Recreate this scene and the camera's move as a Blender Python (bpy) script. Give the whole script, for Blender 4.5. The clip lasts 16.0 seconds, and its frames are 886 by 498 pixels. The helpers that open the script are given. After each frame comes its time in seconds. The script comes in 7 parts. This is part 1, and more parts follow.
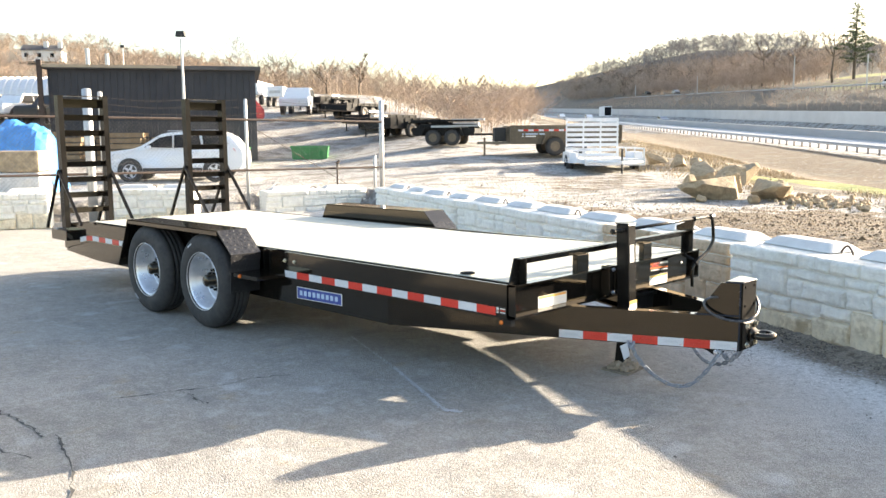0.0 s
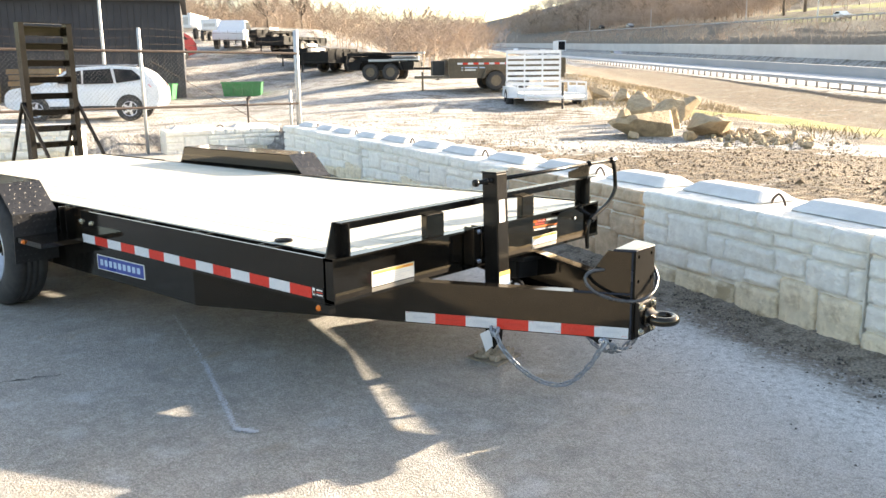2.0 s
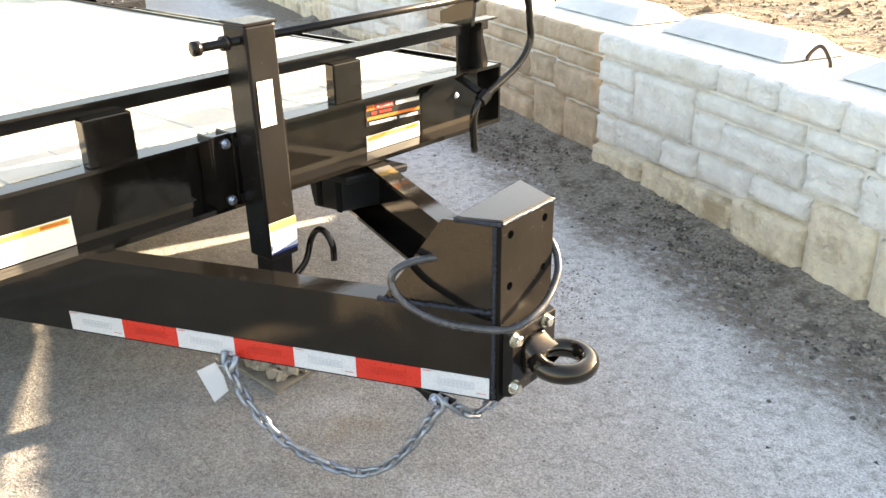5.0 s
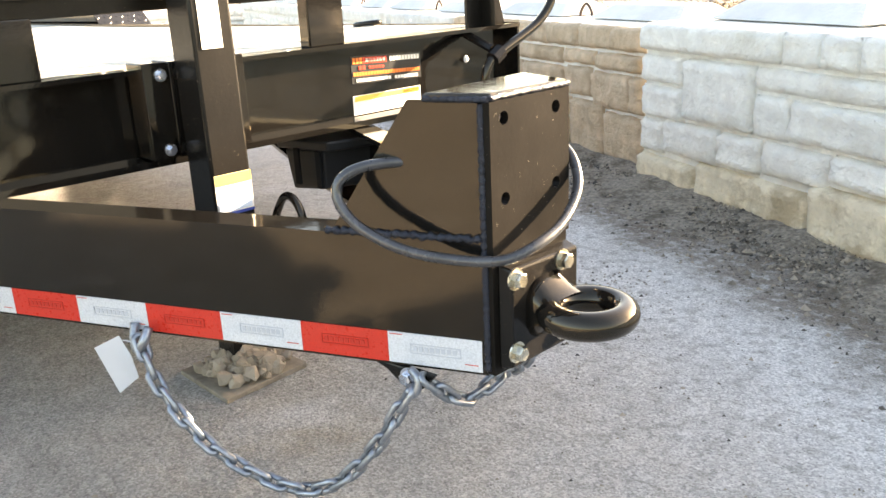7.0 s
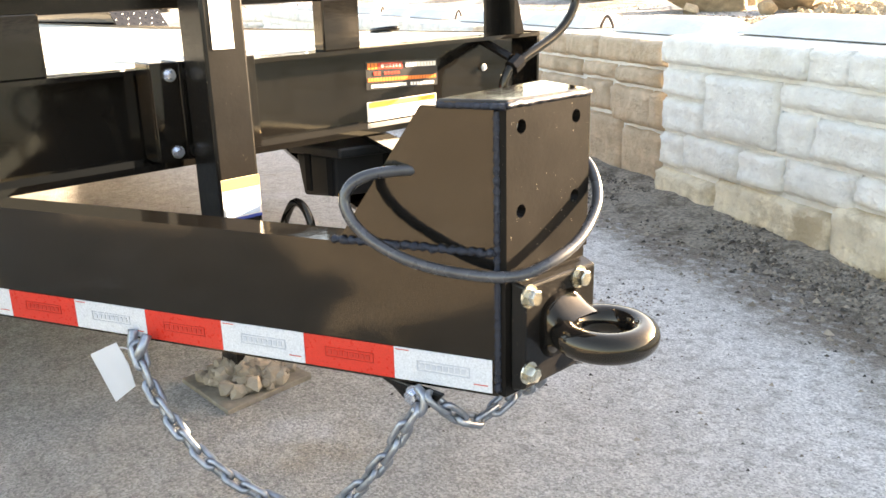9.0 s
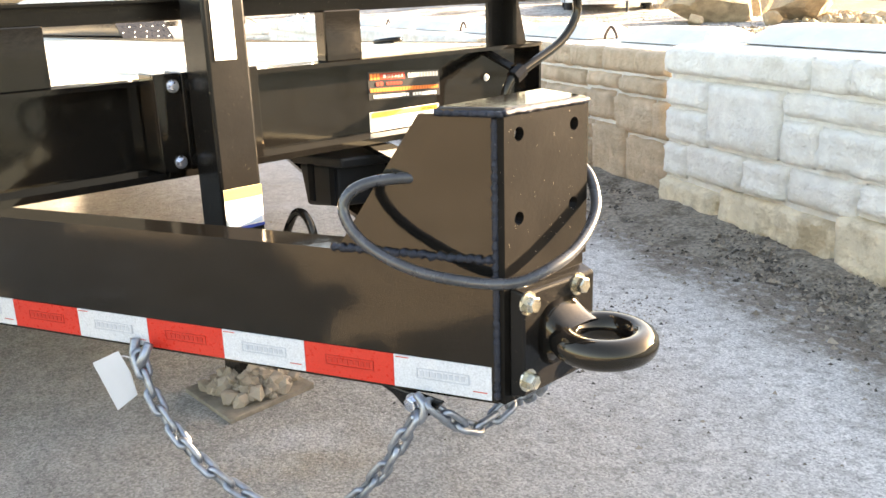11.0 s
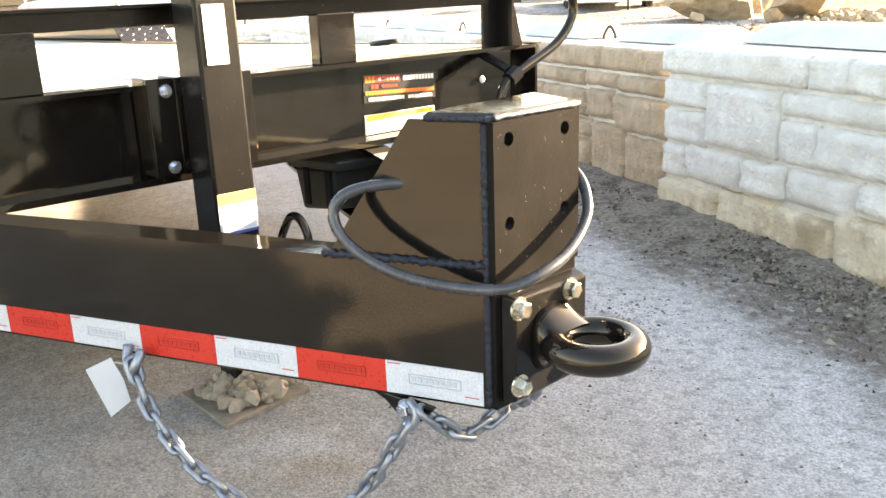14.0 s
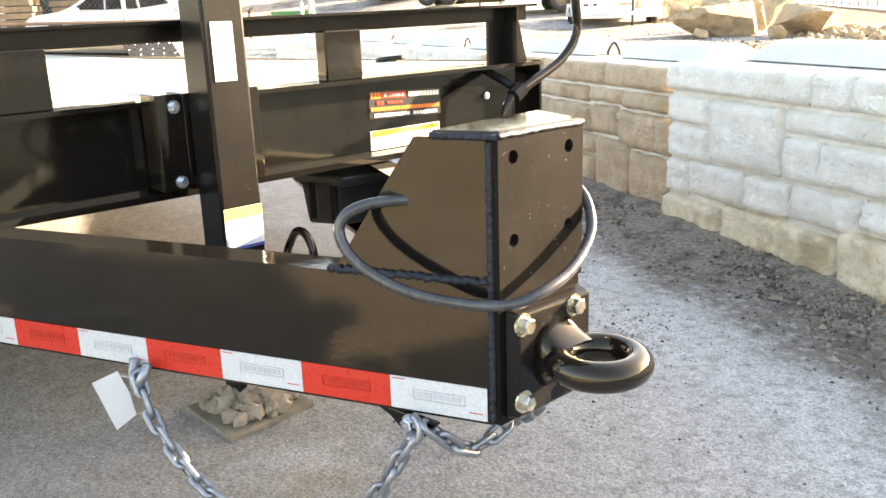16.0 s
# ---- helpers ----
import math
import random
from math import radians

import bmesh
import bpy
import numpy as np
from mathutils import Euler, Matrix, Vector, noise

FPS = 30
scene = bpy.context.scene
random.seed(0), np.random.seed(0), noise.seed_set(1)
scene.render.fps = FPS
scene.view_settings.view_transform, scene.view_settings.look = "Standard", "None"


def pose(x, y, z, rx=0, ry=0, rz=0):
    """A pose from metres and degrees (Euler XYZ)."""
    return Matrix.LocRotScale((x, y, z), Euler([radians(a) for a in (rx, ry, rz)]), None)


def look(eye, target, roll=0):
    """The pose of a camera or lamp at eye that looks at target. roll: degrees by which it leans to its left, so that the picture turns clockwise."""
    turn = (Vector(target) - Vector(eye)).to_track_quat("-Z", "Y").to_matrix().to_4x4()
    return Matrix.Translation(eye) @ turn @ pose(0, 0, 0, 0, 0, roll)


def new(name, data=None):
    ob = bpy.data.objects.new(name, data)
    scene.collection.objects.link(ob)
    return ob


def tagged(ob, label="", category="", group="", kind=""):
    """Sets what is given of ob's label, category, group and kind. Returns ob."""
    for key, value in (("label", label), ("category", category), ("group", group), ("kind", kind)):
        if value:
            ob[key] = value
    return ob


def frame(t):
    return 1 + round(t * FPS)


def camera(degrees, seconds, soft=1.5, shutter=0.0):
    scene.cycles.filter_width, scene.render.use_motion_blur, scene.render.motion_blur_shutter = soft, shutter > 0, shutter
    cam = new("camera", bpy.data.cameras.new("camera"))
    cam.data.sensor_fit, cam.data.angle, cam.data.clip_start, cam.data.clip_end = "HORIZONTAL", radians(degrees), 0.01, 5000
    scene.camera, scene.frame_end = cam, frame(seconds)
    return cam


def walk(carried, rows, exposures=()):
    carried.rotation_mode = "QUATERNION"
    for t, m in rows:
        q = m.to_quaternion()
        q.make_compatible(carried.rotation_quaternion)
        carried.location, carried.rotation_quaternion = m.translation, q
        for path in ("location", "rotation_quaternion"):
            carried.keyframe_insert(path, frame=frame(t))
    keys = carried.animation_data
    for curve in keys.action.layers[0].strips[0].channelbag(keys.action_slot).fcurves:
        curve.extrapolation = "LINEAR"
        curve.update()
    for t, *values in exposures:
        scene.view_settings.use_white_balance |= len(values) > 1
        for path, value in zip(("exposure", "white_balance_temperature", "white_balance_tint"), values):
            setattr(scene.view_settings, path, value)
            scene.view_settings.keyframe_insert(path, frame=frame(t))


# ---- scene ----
cam = camera(55.3, 16.0)
PATH = [
    (0, (3.135, -4.822, 1.548), (1.757, -3.396, 1.286), -0.4),
    (0.5, (3.098, -4.568, 1.540), (1.727, -3.139, 1.263), -0.7),
    (1, (3.041, -4.237, 1.528), (1.711, -2.779, 1.205), -0.3),
    (1.5, (2.883, -3.849, 1.498), (1.612, -2.351, 1.121), -0.8),
    (2, (2.769, -3.414, 1.473), (1.482, -1.938, 1.065), -0.7),
    (2.5, (2.640, -2.986, 1.457), (1.379, -1.513, 0.967), -0.6),
    (3, (2.499, -2.602, 1.464), (1.242, -1.164, 0.869), -1.7),
    (3.5, (2.387, -2.177, 1.449), (1.120, -0.804, 0.736), -0.6),
    (4, (2.209, -1.831, 1.408), (1.008, -0.438, 0.620), -0.4),
    (4.2, (2.149, -1.712, 1.405), (0.945, -0.352, 0.570), -0.6),
    (6.3, (1.726, -0.983, 0.956), (0.464, 0.388, 0.230), -1.8),
    (6.5, (1.746, -0.980, 0.891), (0.434, 0.385, 0.248), -2.3),
    (7, (1.766, -0.955, 0.852), (0.417, 0.387, 0.234), -2.7),
    (7.5, (1.725, -0.886, 0.841), (0.354, 0.414, 0.186), -2.5),
    (8, (1.715, -0.893, 0.839), (0.332, 0.402, 0.199), -2.8),
    (8.5, (1.719, -0.903, 0.836), (0.344, 0.413, 0.219), -1.7),
    (9, (1.729, -0.914, 0.838), (0.354, 0.411, 0.245), -1.4),
    (9.5, (1.739, -0.917, 0.839), (0.358, 0.407, 0.257), -1.7),
    (10, (1.741, -0.921, 0.835), (0.354, 0.400, 0.262), -1.5),
    (12.5, (1.743, -0.890, 0.833), (0.344, 0.427, 0.276), -2.1),
    (13, (1.746, -0.899, 0.838), (0.348, 0.421, 0.287), -2.0),
    (13.5, (1.750, -0.900, 0.839), (0.353, 0.419, 0.282), -2.1),
    (14, (1.748, -0.893, 0.840), (0.351, 0.421, 0.272), -2.1),
    (14.5, (1.747, -0.891, 0.839), (0.350, 0.420, 0.268), -2.0),
    (15, (1.748, -0.895, 0.839), (0.347, 0.418, 0.277), -1.9),
    (15.5, (1.750, -0.898, 0.842), (0.345, 0.414, 0.291), -1.8),
    (16, (1.754, -0.900, 0.846), (0.345, 0.414, 0.310), -1.9),
]
walk(cam, [(t, look(eye, target, roll)) for t, eye, target, roll in PATH], exposures=((0.0, 2.4, 6900, 12), (4.0, 2.85, 7800, 14), (6.4, 3.3, 8400, 17), (7.5, 3.15, 8200, 16), (9.2, 3.35, 8300, 17), (16.0, 3.33, 8300, 16)))

# ---- world, sun ----
TO_SUN = Vector((1.40, 3.85, 1.05)).normalized()
world = bpy.data.worlds.new("sky")
scene.world = world
world.use_nodes = True
wn = world.node_tree.nodes
sky = wn.new("ShaderNodeTexSky")
sky.sky_type = "NISHITA"
sky.sun_disc = False
sky.sun_elevation = math.asin(TO_SUN.z)
sky.sun_rotation = math.atan2(TO_SUN.x, TO_SUN.y)
sky.air_density, sky.dust_density, sky.ozone_density = 1.0, 2.5, 1.0
wn["Background"].inputs["Strength"].default_value = 0.10
world.node_tree.links.new(sky.outputs[0], wn["Background"].inputs[0])
sun_data = bpy.data.lights.new("sun", "SUN")
sun_data.energy, sun_data.angle, sun_data.color = 5.0, radians(0.6), (1.0, 0.89, 0.72)
sun = new("sun", sun_data)
sun.rotation_euler = TO_SUN.to_track_quat("Z", "Y").to_euler()


# ---- materials ----
def material(name, colour, rough=0.6, metal=0.0, vary=0.25, scale=8.0, bump=0.0, bump_scale=60.0, coat=0.0,
             second=None, second_scale=1.5, second_amount=0.5, second_edge=(0.45, 0.65), per_piece=0.0, rough_vary=0.1, spec=0.5, island=None):
    """A node material with colour variation at two scales, an optional second colour in patches, and fine relief."""
    m = bpy.data.materials.new(name)
    m.use_nodes = True
    nt = m.node_tree
    n, l = nt.nodes, nt.links
    b = n["Principled BSDF"]
    b.inputs["Metallic"].default_value = metal
    b.inputs["Coat Weight"].default_value = coat
    b.inputs["Coat Roughness"].default_value = 0.06
    b.inputs["Specular IOR Level"].default_value = spec
    co = n.new("ShaderNodeTexCoord").outputs["Object"]

    def noise_at(s, detail=6.0, rough_n=0.6):
        t = n.new("ShaderNodeTexNoise")
        t.inputs["Scale"].default_value = s
        t.inputs["Detail"].default_value = detail
        t.inputs["Roughness"].default_value = rough_n
        l.new(co, t.inputs["Vector"])
        return t.outputs["Fac"]

    def mix(fac, a, c, mode="MIX"):
        x = n.new("ShaderNodeMix")
        x.data_type, x.blend_type = "RGBA", mode
        for sock, v in ((x.inputs[0], fac), (x.inputs[6], a), (x.inputs[7], c)):
            if isinstance(v, (int, float)):
                sock.default_value = v
            elif isinstance(v, tuple):
                sock.default_value = (*v[:3], 1)
            else:
                l.new(v, sock)
        return x.outputs[2]

    def ramp(fac, lo, hi, a=0.0, z=1.0):
        r = n.new("ShaderNodeMapRange")
        r.inputs[1].default_value, r.inputs[2].default_value = lo, hi
        r.inputs[3].default_value, r.inputs[4].default_value = a, z
        l.new(fac, r.inputs[0])
        return r.outputs[0]

    fine = noise_at(scale)
    dark = tuple(c * (1 - vary) for c in colour)
    light = tuple(min(1, c * (1 + vary)) for c in colour)
    out = mix(ramp(fine, 0.3, 0.7), dark, light)
    if second is not None:
        out = mix(ramp(noise_at(second_scale, 8.0, 0.68), *second_edge, 0.0, second_amount), out, second)
    if per_piece:
        info = n.new("ShaderNodeObjectInfo").outputs["Random"]
        out = mix(ramp(info, 0, 1, 0.0, per_piece), out, tuple(c * 0.45 for c in colour))
    if island is not None:
        out = mix(ramp(n.new("ShaderNodeNewGeometry").outputs["Random Per Island"], 0.15, 0.85), out, island)
    l.new(out, b.inputs["Base Color"])
    l.new(ramp(noise_at(scale * 0.37), 0.3, 0.7, max(0.02, rough - rough_vary), min(1, rough + rough_vary)), b.inputs["Roughness"])
    if bump:
        bp = n.new("ShaderNodeBump")
        bp.inputs["Strength"].default_value = 1.0
        bp.inputs["Distance"].default_value = bump
        l.new(noise_at(bump_scale, 5.0, 0.65), bp.inputs["Height"])
        l.new(bp.outputs[0], b.inputs["Normal"])
    return m


def glass_like(name, colour, rough=0.05):
    m = material(name, colour, rough, vary=0.1, rough_vary=0.02, spec=0.05)
    m.node_tree.nodes["Principled BSDF"].inputs["IOR"].default_value = 1.5
    return m


BLACK = material("black_paint", (0.008, 0.0075, 0.007), 0.03, vary=0.2, bump=0.00025, bump_scale=45, rough_vary=0.015,
                 second=(0.04, 0.036, 0.03), second_scale=9, second_amount=0.12, second_edge=(0.55, 0.8), coat=0.28)
# warm tint put into the reflections, standing in for sunlit ground mirrored in the paint
BLACK.node_tree.nodes["Principled BSDF"].inputs["Specular Tint"].default_value = (1.0, 0.84, 0.62, 1.0)
BLACK.node_tree.nodes["Principled BSDF"].inputs["Coat Tint"].default_value = (1.0, 0.92, 0.80, 1.0)
BLACK_DUSTY = material("dusty_black_paint", (0.011, 0.010, 0.009), 0.2, vary=0.25, bump=0.0004, bump_scale=110, spec=0.22, rough_vary=0.07,
                       second=(0.26, 0.22, 0.16), second_scale=130, second_amount=0.7, second_edge=(0.66, 0.71))
PLATE = material("tread_plate", (0.03, 0.03, 0.032), 0.28, metal=0.3, vary=0.2)
SPECKLED = material("speckled_black_paint", (0.012, 0.0105, 0.009), 0.34, vary=0.3, bump=0.0003, bump_scale=140, spec=0.06, rough_vary=0.08,
                    second=(0.42, 0.38, 0.30), second_scale=150, second_amount=0.8, second_edge=(0.665, 0.69))
WELD = material("weld_bead", (0.022, 0.026, 0.038), 0.25, metal=0.3, bump=0.004, bump_scale=160)
TAPE_W = material("white_reflective_tape", (0.60, 0.62, 0.65), 0.3, vary=0.16, scale=330, rough_vary=0.05)
TAPE_R = material("red_reflective_tape", (0.62, 0.035, 0.02), 0.3, vary=0.1, scale=400, rough_vary=0.05)
TAPE_MARK = material("grey_print", (0.50, 0.53, 0.58), 0.4, vary=0.05)
TAPE_MARK_R = material("dark_red_print", (0.52, 0.028, 0.016), 0.4, vary=0.05)
STICK_W = material("white_sticker", (0.8, 0.79, 0.75), 0.35, vary=0.04, scale=60)
STICK_Y = material("yellow_sticker", (0.8, 0.52, 0.1), 0.35, vary=0.06)
STICK_B = material("blue_sticker", (0.03, 0.06, 0.28), 0.3, vary=0.1)
STICK_LB = material("pale_blue_sticker", (0.45, 0.58, 0.74), 0.35, vary=0.1)
STICK_R = material("red_sticker", (0.6, 0.05, 0.025), 0.35, vary=0.1)
STICK_O = material("orange_sticker", (0.75, 0.2, 0.04), 0.35, vary=0.1)
STICK_K = material("black_sticker", (0.015, 0.015, 0.015), 0.35, vary=0.1)
RUBBER = material("tyre_rubber", (0.028, 0.028, 0.03), 0.75, vary=0.25, scale=30, second=(0.07, 0.066, 0.06), second_scale=6, second_amount=0.5)
RIM = material("silver_rim", (0.62, 0.63, 0.66), 0.32, metal=0.75, vary=0.1, scale=20)
ZINC = material("galvanised_steel", (0.31, 0.335, 0.37), 0.36, metal=0.85, vary=0.25, scale=60, bump=0.0006, bump_scale=90)
BOLT = material("zinc_bolt", (0.68, 0.63, 0.5), 0.24, metal=0.9, vary=0.15, scale=90)
BOLT_B = material("bright_bolt", (0.62, 0.66, 0.74), 0.26, metal=0.9, vary=0.1, scale=90)
DECK = material("pale_deck_plank", (0.60, 0.575, 0.49), 0.6, vary=0.12, scale=5, bump=0.002, bump_scale=35,
                second=(0.44, 0.45, 0.34), second_scale=1.2, second_amount=0.5, per_piece=0.12)
CABLE = material("black_cable_sheath", (0.045, 0.046, 0.050), 0.27, vary=0.3, scale=60, coat=0.5)
CARD = material("white_card", (0.58, 0.60, 0.63), 0.6, vary=0.04)
RUSTY = material("rusty_steel_plate", (0.22, 0.19, 0.15), 0.75, vary=0.35, scale=25, bump=0.002)
CHIP = material("brown_stone_chip", (0.27, 0.22, 0.165), 0.9, vary=0.35, scale=30, bump=0.004, bump_scale=80, per_piece=0.0, island=(0.40, 0.34, 0.27))
CONCRETE = material("pale_cast_concrete", (0.90, 0.87, 0.80), 0.88, vary=0.13, scale=14, bump=0.018, bump_scale=42,
                    second=(0.56, 0.50, 0.38), second_scale=2.6, second_amount=0.5, second_edge=(0.53, 0.70), per_piece=0.14)
CONCRETE_TAN = material("soil_stained_concrete", (0.86, 0.76, 0.58), 0.9, vary=0.16, scale=12, bump=0.018, bump_scale=42,
                        second=(0.42, 0.32, 0.19), second_scale=3.4, second_amount=0.75, second_edge=(0.50, 0.62), per_piece=0.14)
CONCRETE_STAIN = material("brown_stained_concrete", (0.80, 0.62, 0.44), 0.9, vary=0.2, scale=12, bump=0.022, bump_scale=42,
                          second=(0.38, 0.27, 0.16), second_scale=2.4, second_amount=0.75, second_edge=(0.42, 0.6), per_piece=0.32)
CONCRETE_TOP = material("white_concrete_top", (0.66, 0.65, 0.63), 0.8, vary=0.1, scale=7, bump=0.004, bump_scale=40,
                        second=(0.32, 0.31, 0.29), second_scale=5, second_amount=0.5, second_edge=(0.6, 0.75))
ROCK = material("tan_boulder", (0.40, 0.31, 0.20), 0.9, vary=0.35, scale=7, bump=0.05, bump_scale=9,
                second=(0.22, 0.18, 0.13), second_scale=3.2, second_amount=0.6, second_edge=(0.5, 0.66))
WHITE_PAINT = material("white_car_paint", (0.74, 0.75, 0.77), 0.2, vary=0.04, coat=0.6)
WHITE_METAL = material("white_aluminium", (0.72, 0.73, 0.75), 0.45, vary=0.08, metal=0.2)
DARK_GLASS = glass_like("tinted_glass", (0.010, 0.012, 0.016))
DARK_WALL = material("charcoal_metal_cladding", (0.028, 0.030, 0.038), 0.6, vary=0.15, scale=2)
GREEN = material("green_dumpster_paint", (0.03, 0.24, 0.07), 0.5, vary=0.2, second=(0.1, 0.2, 0.1), second_scale=4)
BROWNPAINT = material("brown_black_paint", (0.11, 0.085, 0.055), 0.4, vary=0.2)
LUMBER = material("stacked_lumber", (0.25, 0.175, 0.10), 0.85, vary=0.3, scale=3, per_piece=0.5)
# Twigs of the farthest woods: distance haze is mixed into this paler, greyer colour.
BARK_HAZED = material("haze_paled_twigs", (0.36, 0.33, 0.325), 0.95, vary=0.2, scale=0.2)
GALV = material("grey_galvanised_pipe", (0.5, 0.5, 0.5), 0.45, metal=0.5, vary=0.15)
RUST_PIPE = material("rusty_pipe", (0.045, 0.030, 0.024), 0.7, vary=0.3)
BARK = material("bare_twigs", (0.40, 0.318, 0.255), 0.95, vary=0.35, scale=0.3, second=(0.44, 0.335, 0.24), second_scale=0.05, second_amount=0.7)
BARK_GREY = material("grey_brown_bark", (0.15, 0.115, 0.085), 0.95, vary=0.3, scale=1)
BARK_DARK = material("dark_twigs", (0.30, 0.27, 0.25), 0.95, vary=0.35, scale=0.3, second=(0.14, 0.135, 0.135), second_scale=0.03, second_amount=0.7)
NEEDLES = material("conifer_needles", (0.14, 0.165, 0.10), 0.9, vary=0.4, scale=1)
BARRIER = material("grey_concrete_wall", (0.40, 0.40, 0.40), 0.85, vary=0.12, scale=0.4, second=(0.3, 0.3, 0.3), second_scale=0.1)
ROADWAY = material("pale_highway", (0.45, 0.45, 0.45), 0.6, vary=0.12, scale=0.6)
BLUE_TARP = material("blue_tarp", (0.05, 0.24, 0.6), 0.5, vary=0.2, scale=3)
HOUSE_WALL = material("white_siding", (0.7, 0.69, 0.66), 0.7, vary=0.06)
ROOF_DARK = material("dark_shingles", (0.09, 0.085, 0.085), 0.9, vary=0.2, scale=2)
BRICKRED = material("red_vehicle_paint", (0.3, 0.03, 0.03), 0.35, vary=0.1)
LAMP_RED = material("red_lens", (0.5, 0.02, 0.02), 0.25, vary=0.1)
AMBER = material("amber_lens", (0.8, 0.2, 0.02), 0.25, vary=0.1)
FASCIA = material("cream_fascia_board", (0.36, 0.30, 0.22), 0.7, vary=0.15, scale=2)
FLAT_BLACK = material("dull_black_paint", (0.014, 0.014, 0.014), 0.7, vary=0.3, spec=0.2)
DARK_PLASTIC = material("black_plastic", (0.02, 0.02, 0.02), 0.5, vary=0.2)


def ground_material():
    """Gravel, brown chippings, grass and leaf litter, mixed by the weights kept on the ground mesh."""
    m = material("mixed_ground", (0.40, 0.385, 0.365), 0.95, vary=0.55, scale=11.0, bump=0.1, bump_scale=10.0,
                 second=(0.14, 0.122, 0.10), second_scale=1.1, second_amount=0.8, second_edge=(0.47, 0.6))
    nt = m.node_tree
    n, l = nt.nodes, nt.links
    b = n["Principled BSDF"]
    gravel = b.inputs["Base Color"].links[0].from_socket
    co = n.new("ShaderNodeTexCoord").outputs["Object"]
    at = n.new("ShaderNodeAttribute")
    at.attribute_name = "cover"
    sep = n.new("ShaderNodeSeparateColor")
    l.new(at.outputs["Color"], sep.inputs[0])

    def layer(base, weight, c1, c2, scale):
        t = n.new("ShaderNodeTexNoise")
        t.inputs["Scale"].default_value, t.inputs["Detail"].default_value, t.inputs["Roughness"].default_value = scale, 9.0, 0.7
        l.new(co, t.inputs["Vector"])
        x = n.new("ShaderNodeMix")
        x.data_type = "RGBA"
        x.inputs[6].default_value, x.inputs[7].default_value = (*c1, 1), (*c2, 1)
        st = n.new("ShaderNodeMapRange")
        st.inputs[1].default_value, st.inputs[2].default_value = 0.38, 0.62
        l.new(t.outputs["Fac"], st.inputs[0])
        l.new(st.outputs[0], x.inputs[0])
        add = n.new("ShaderNodeMath")
        add.operation = "ADD"
        l.new(weight, add.inputs[0])
        off = n.new("ShaderNodeMapRange")
        off.inputs[1].default_value, off.inputs[2].default_value, off.inputs[3].default_value, off.inputs[4].default_value = 0.3, 0.7, -0.35, 0.35
        t2 = n.new("ShaderNodeTexNoise")
        t2.inputs["Scale"].default_value, t2.inputs["Detail"].default_value = scale * 0.3, 8.0
        l.new(co, t2.inputs["Vector"])
        l.new(t2.outputs["Fac"], off.inputs[0])
        l.new(off.outputs[0], add.inputs[1])
        edge = n.new("ShaderNodeMapRange")
        edge.inputs[1].default_value, edge.inputs[2].default_value = 0.4, 0.6
        l.new(add.outputs[0], edge.inputs[0])
        y = n.new("ShaderNodeMix")
        y.data_type = "RGBA"
        l.new(edge.outputs[0], y.inputs[0])
        l.new(base, y.inputs[6])
        l.new(x.outputs[2], y.inputs[7])
        return y.outputs[2]

    out = layer(gravel, sep.outputs[0], (0.050, 0.038, 0.026), (0.20, 0.150, 0.098), 7.0)
    out = layer(out, sep.outputs[2], (0.085, 0.072, 0.055), (0.20, 0.168, 0.125), 1.8)
    out = layer(out, sep.outputs[1], (0.12, 0.16, 0.04), (0.30, 0.29, 0.09), 1.2)
    l.new(out, b.inputs["Base Color"])
    return m


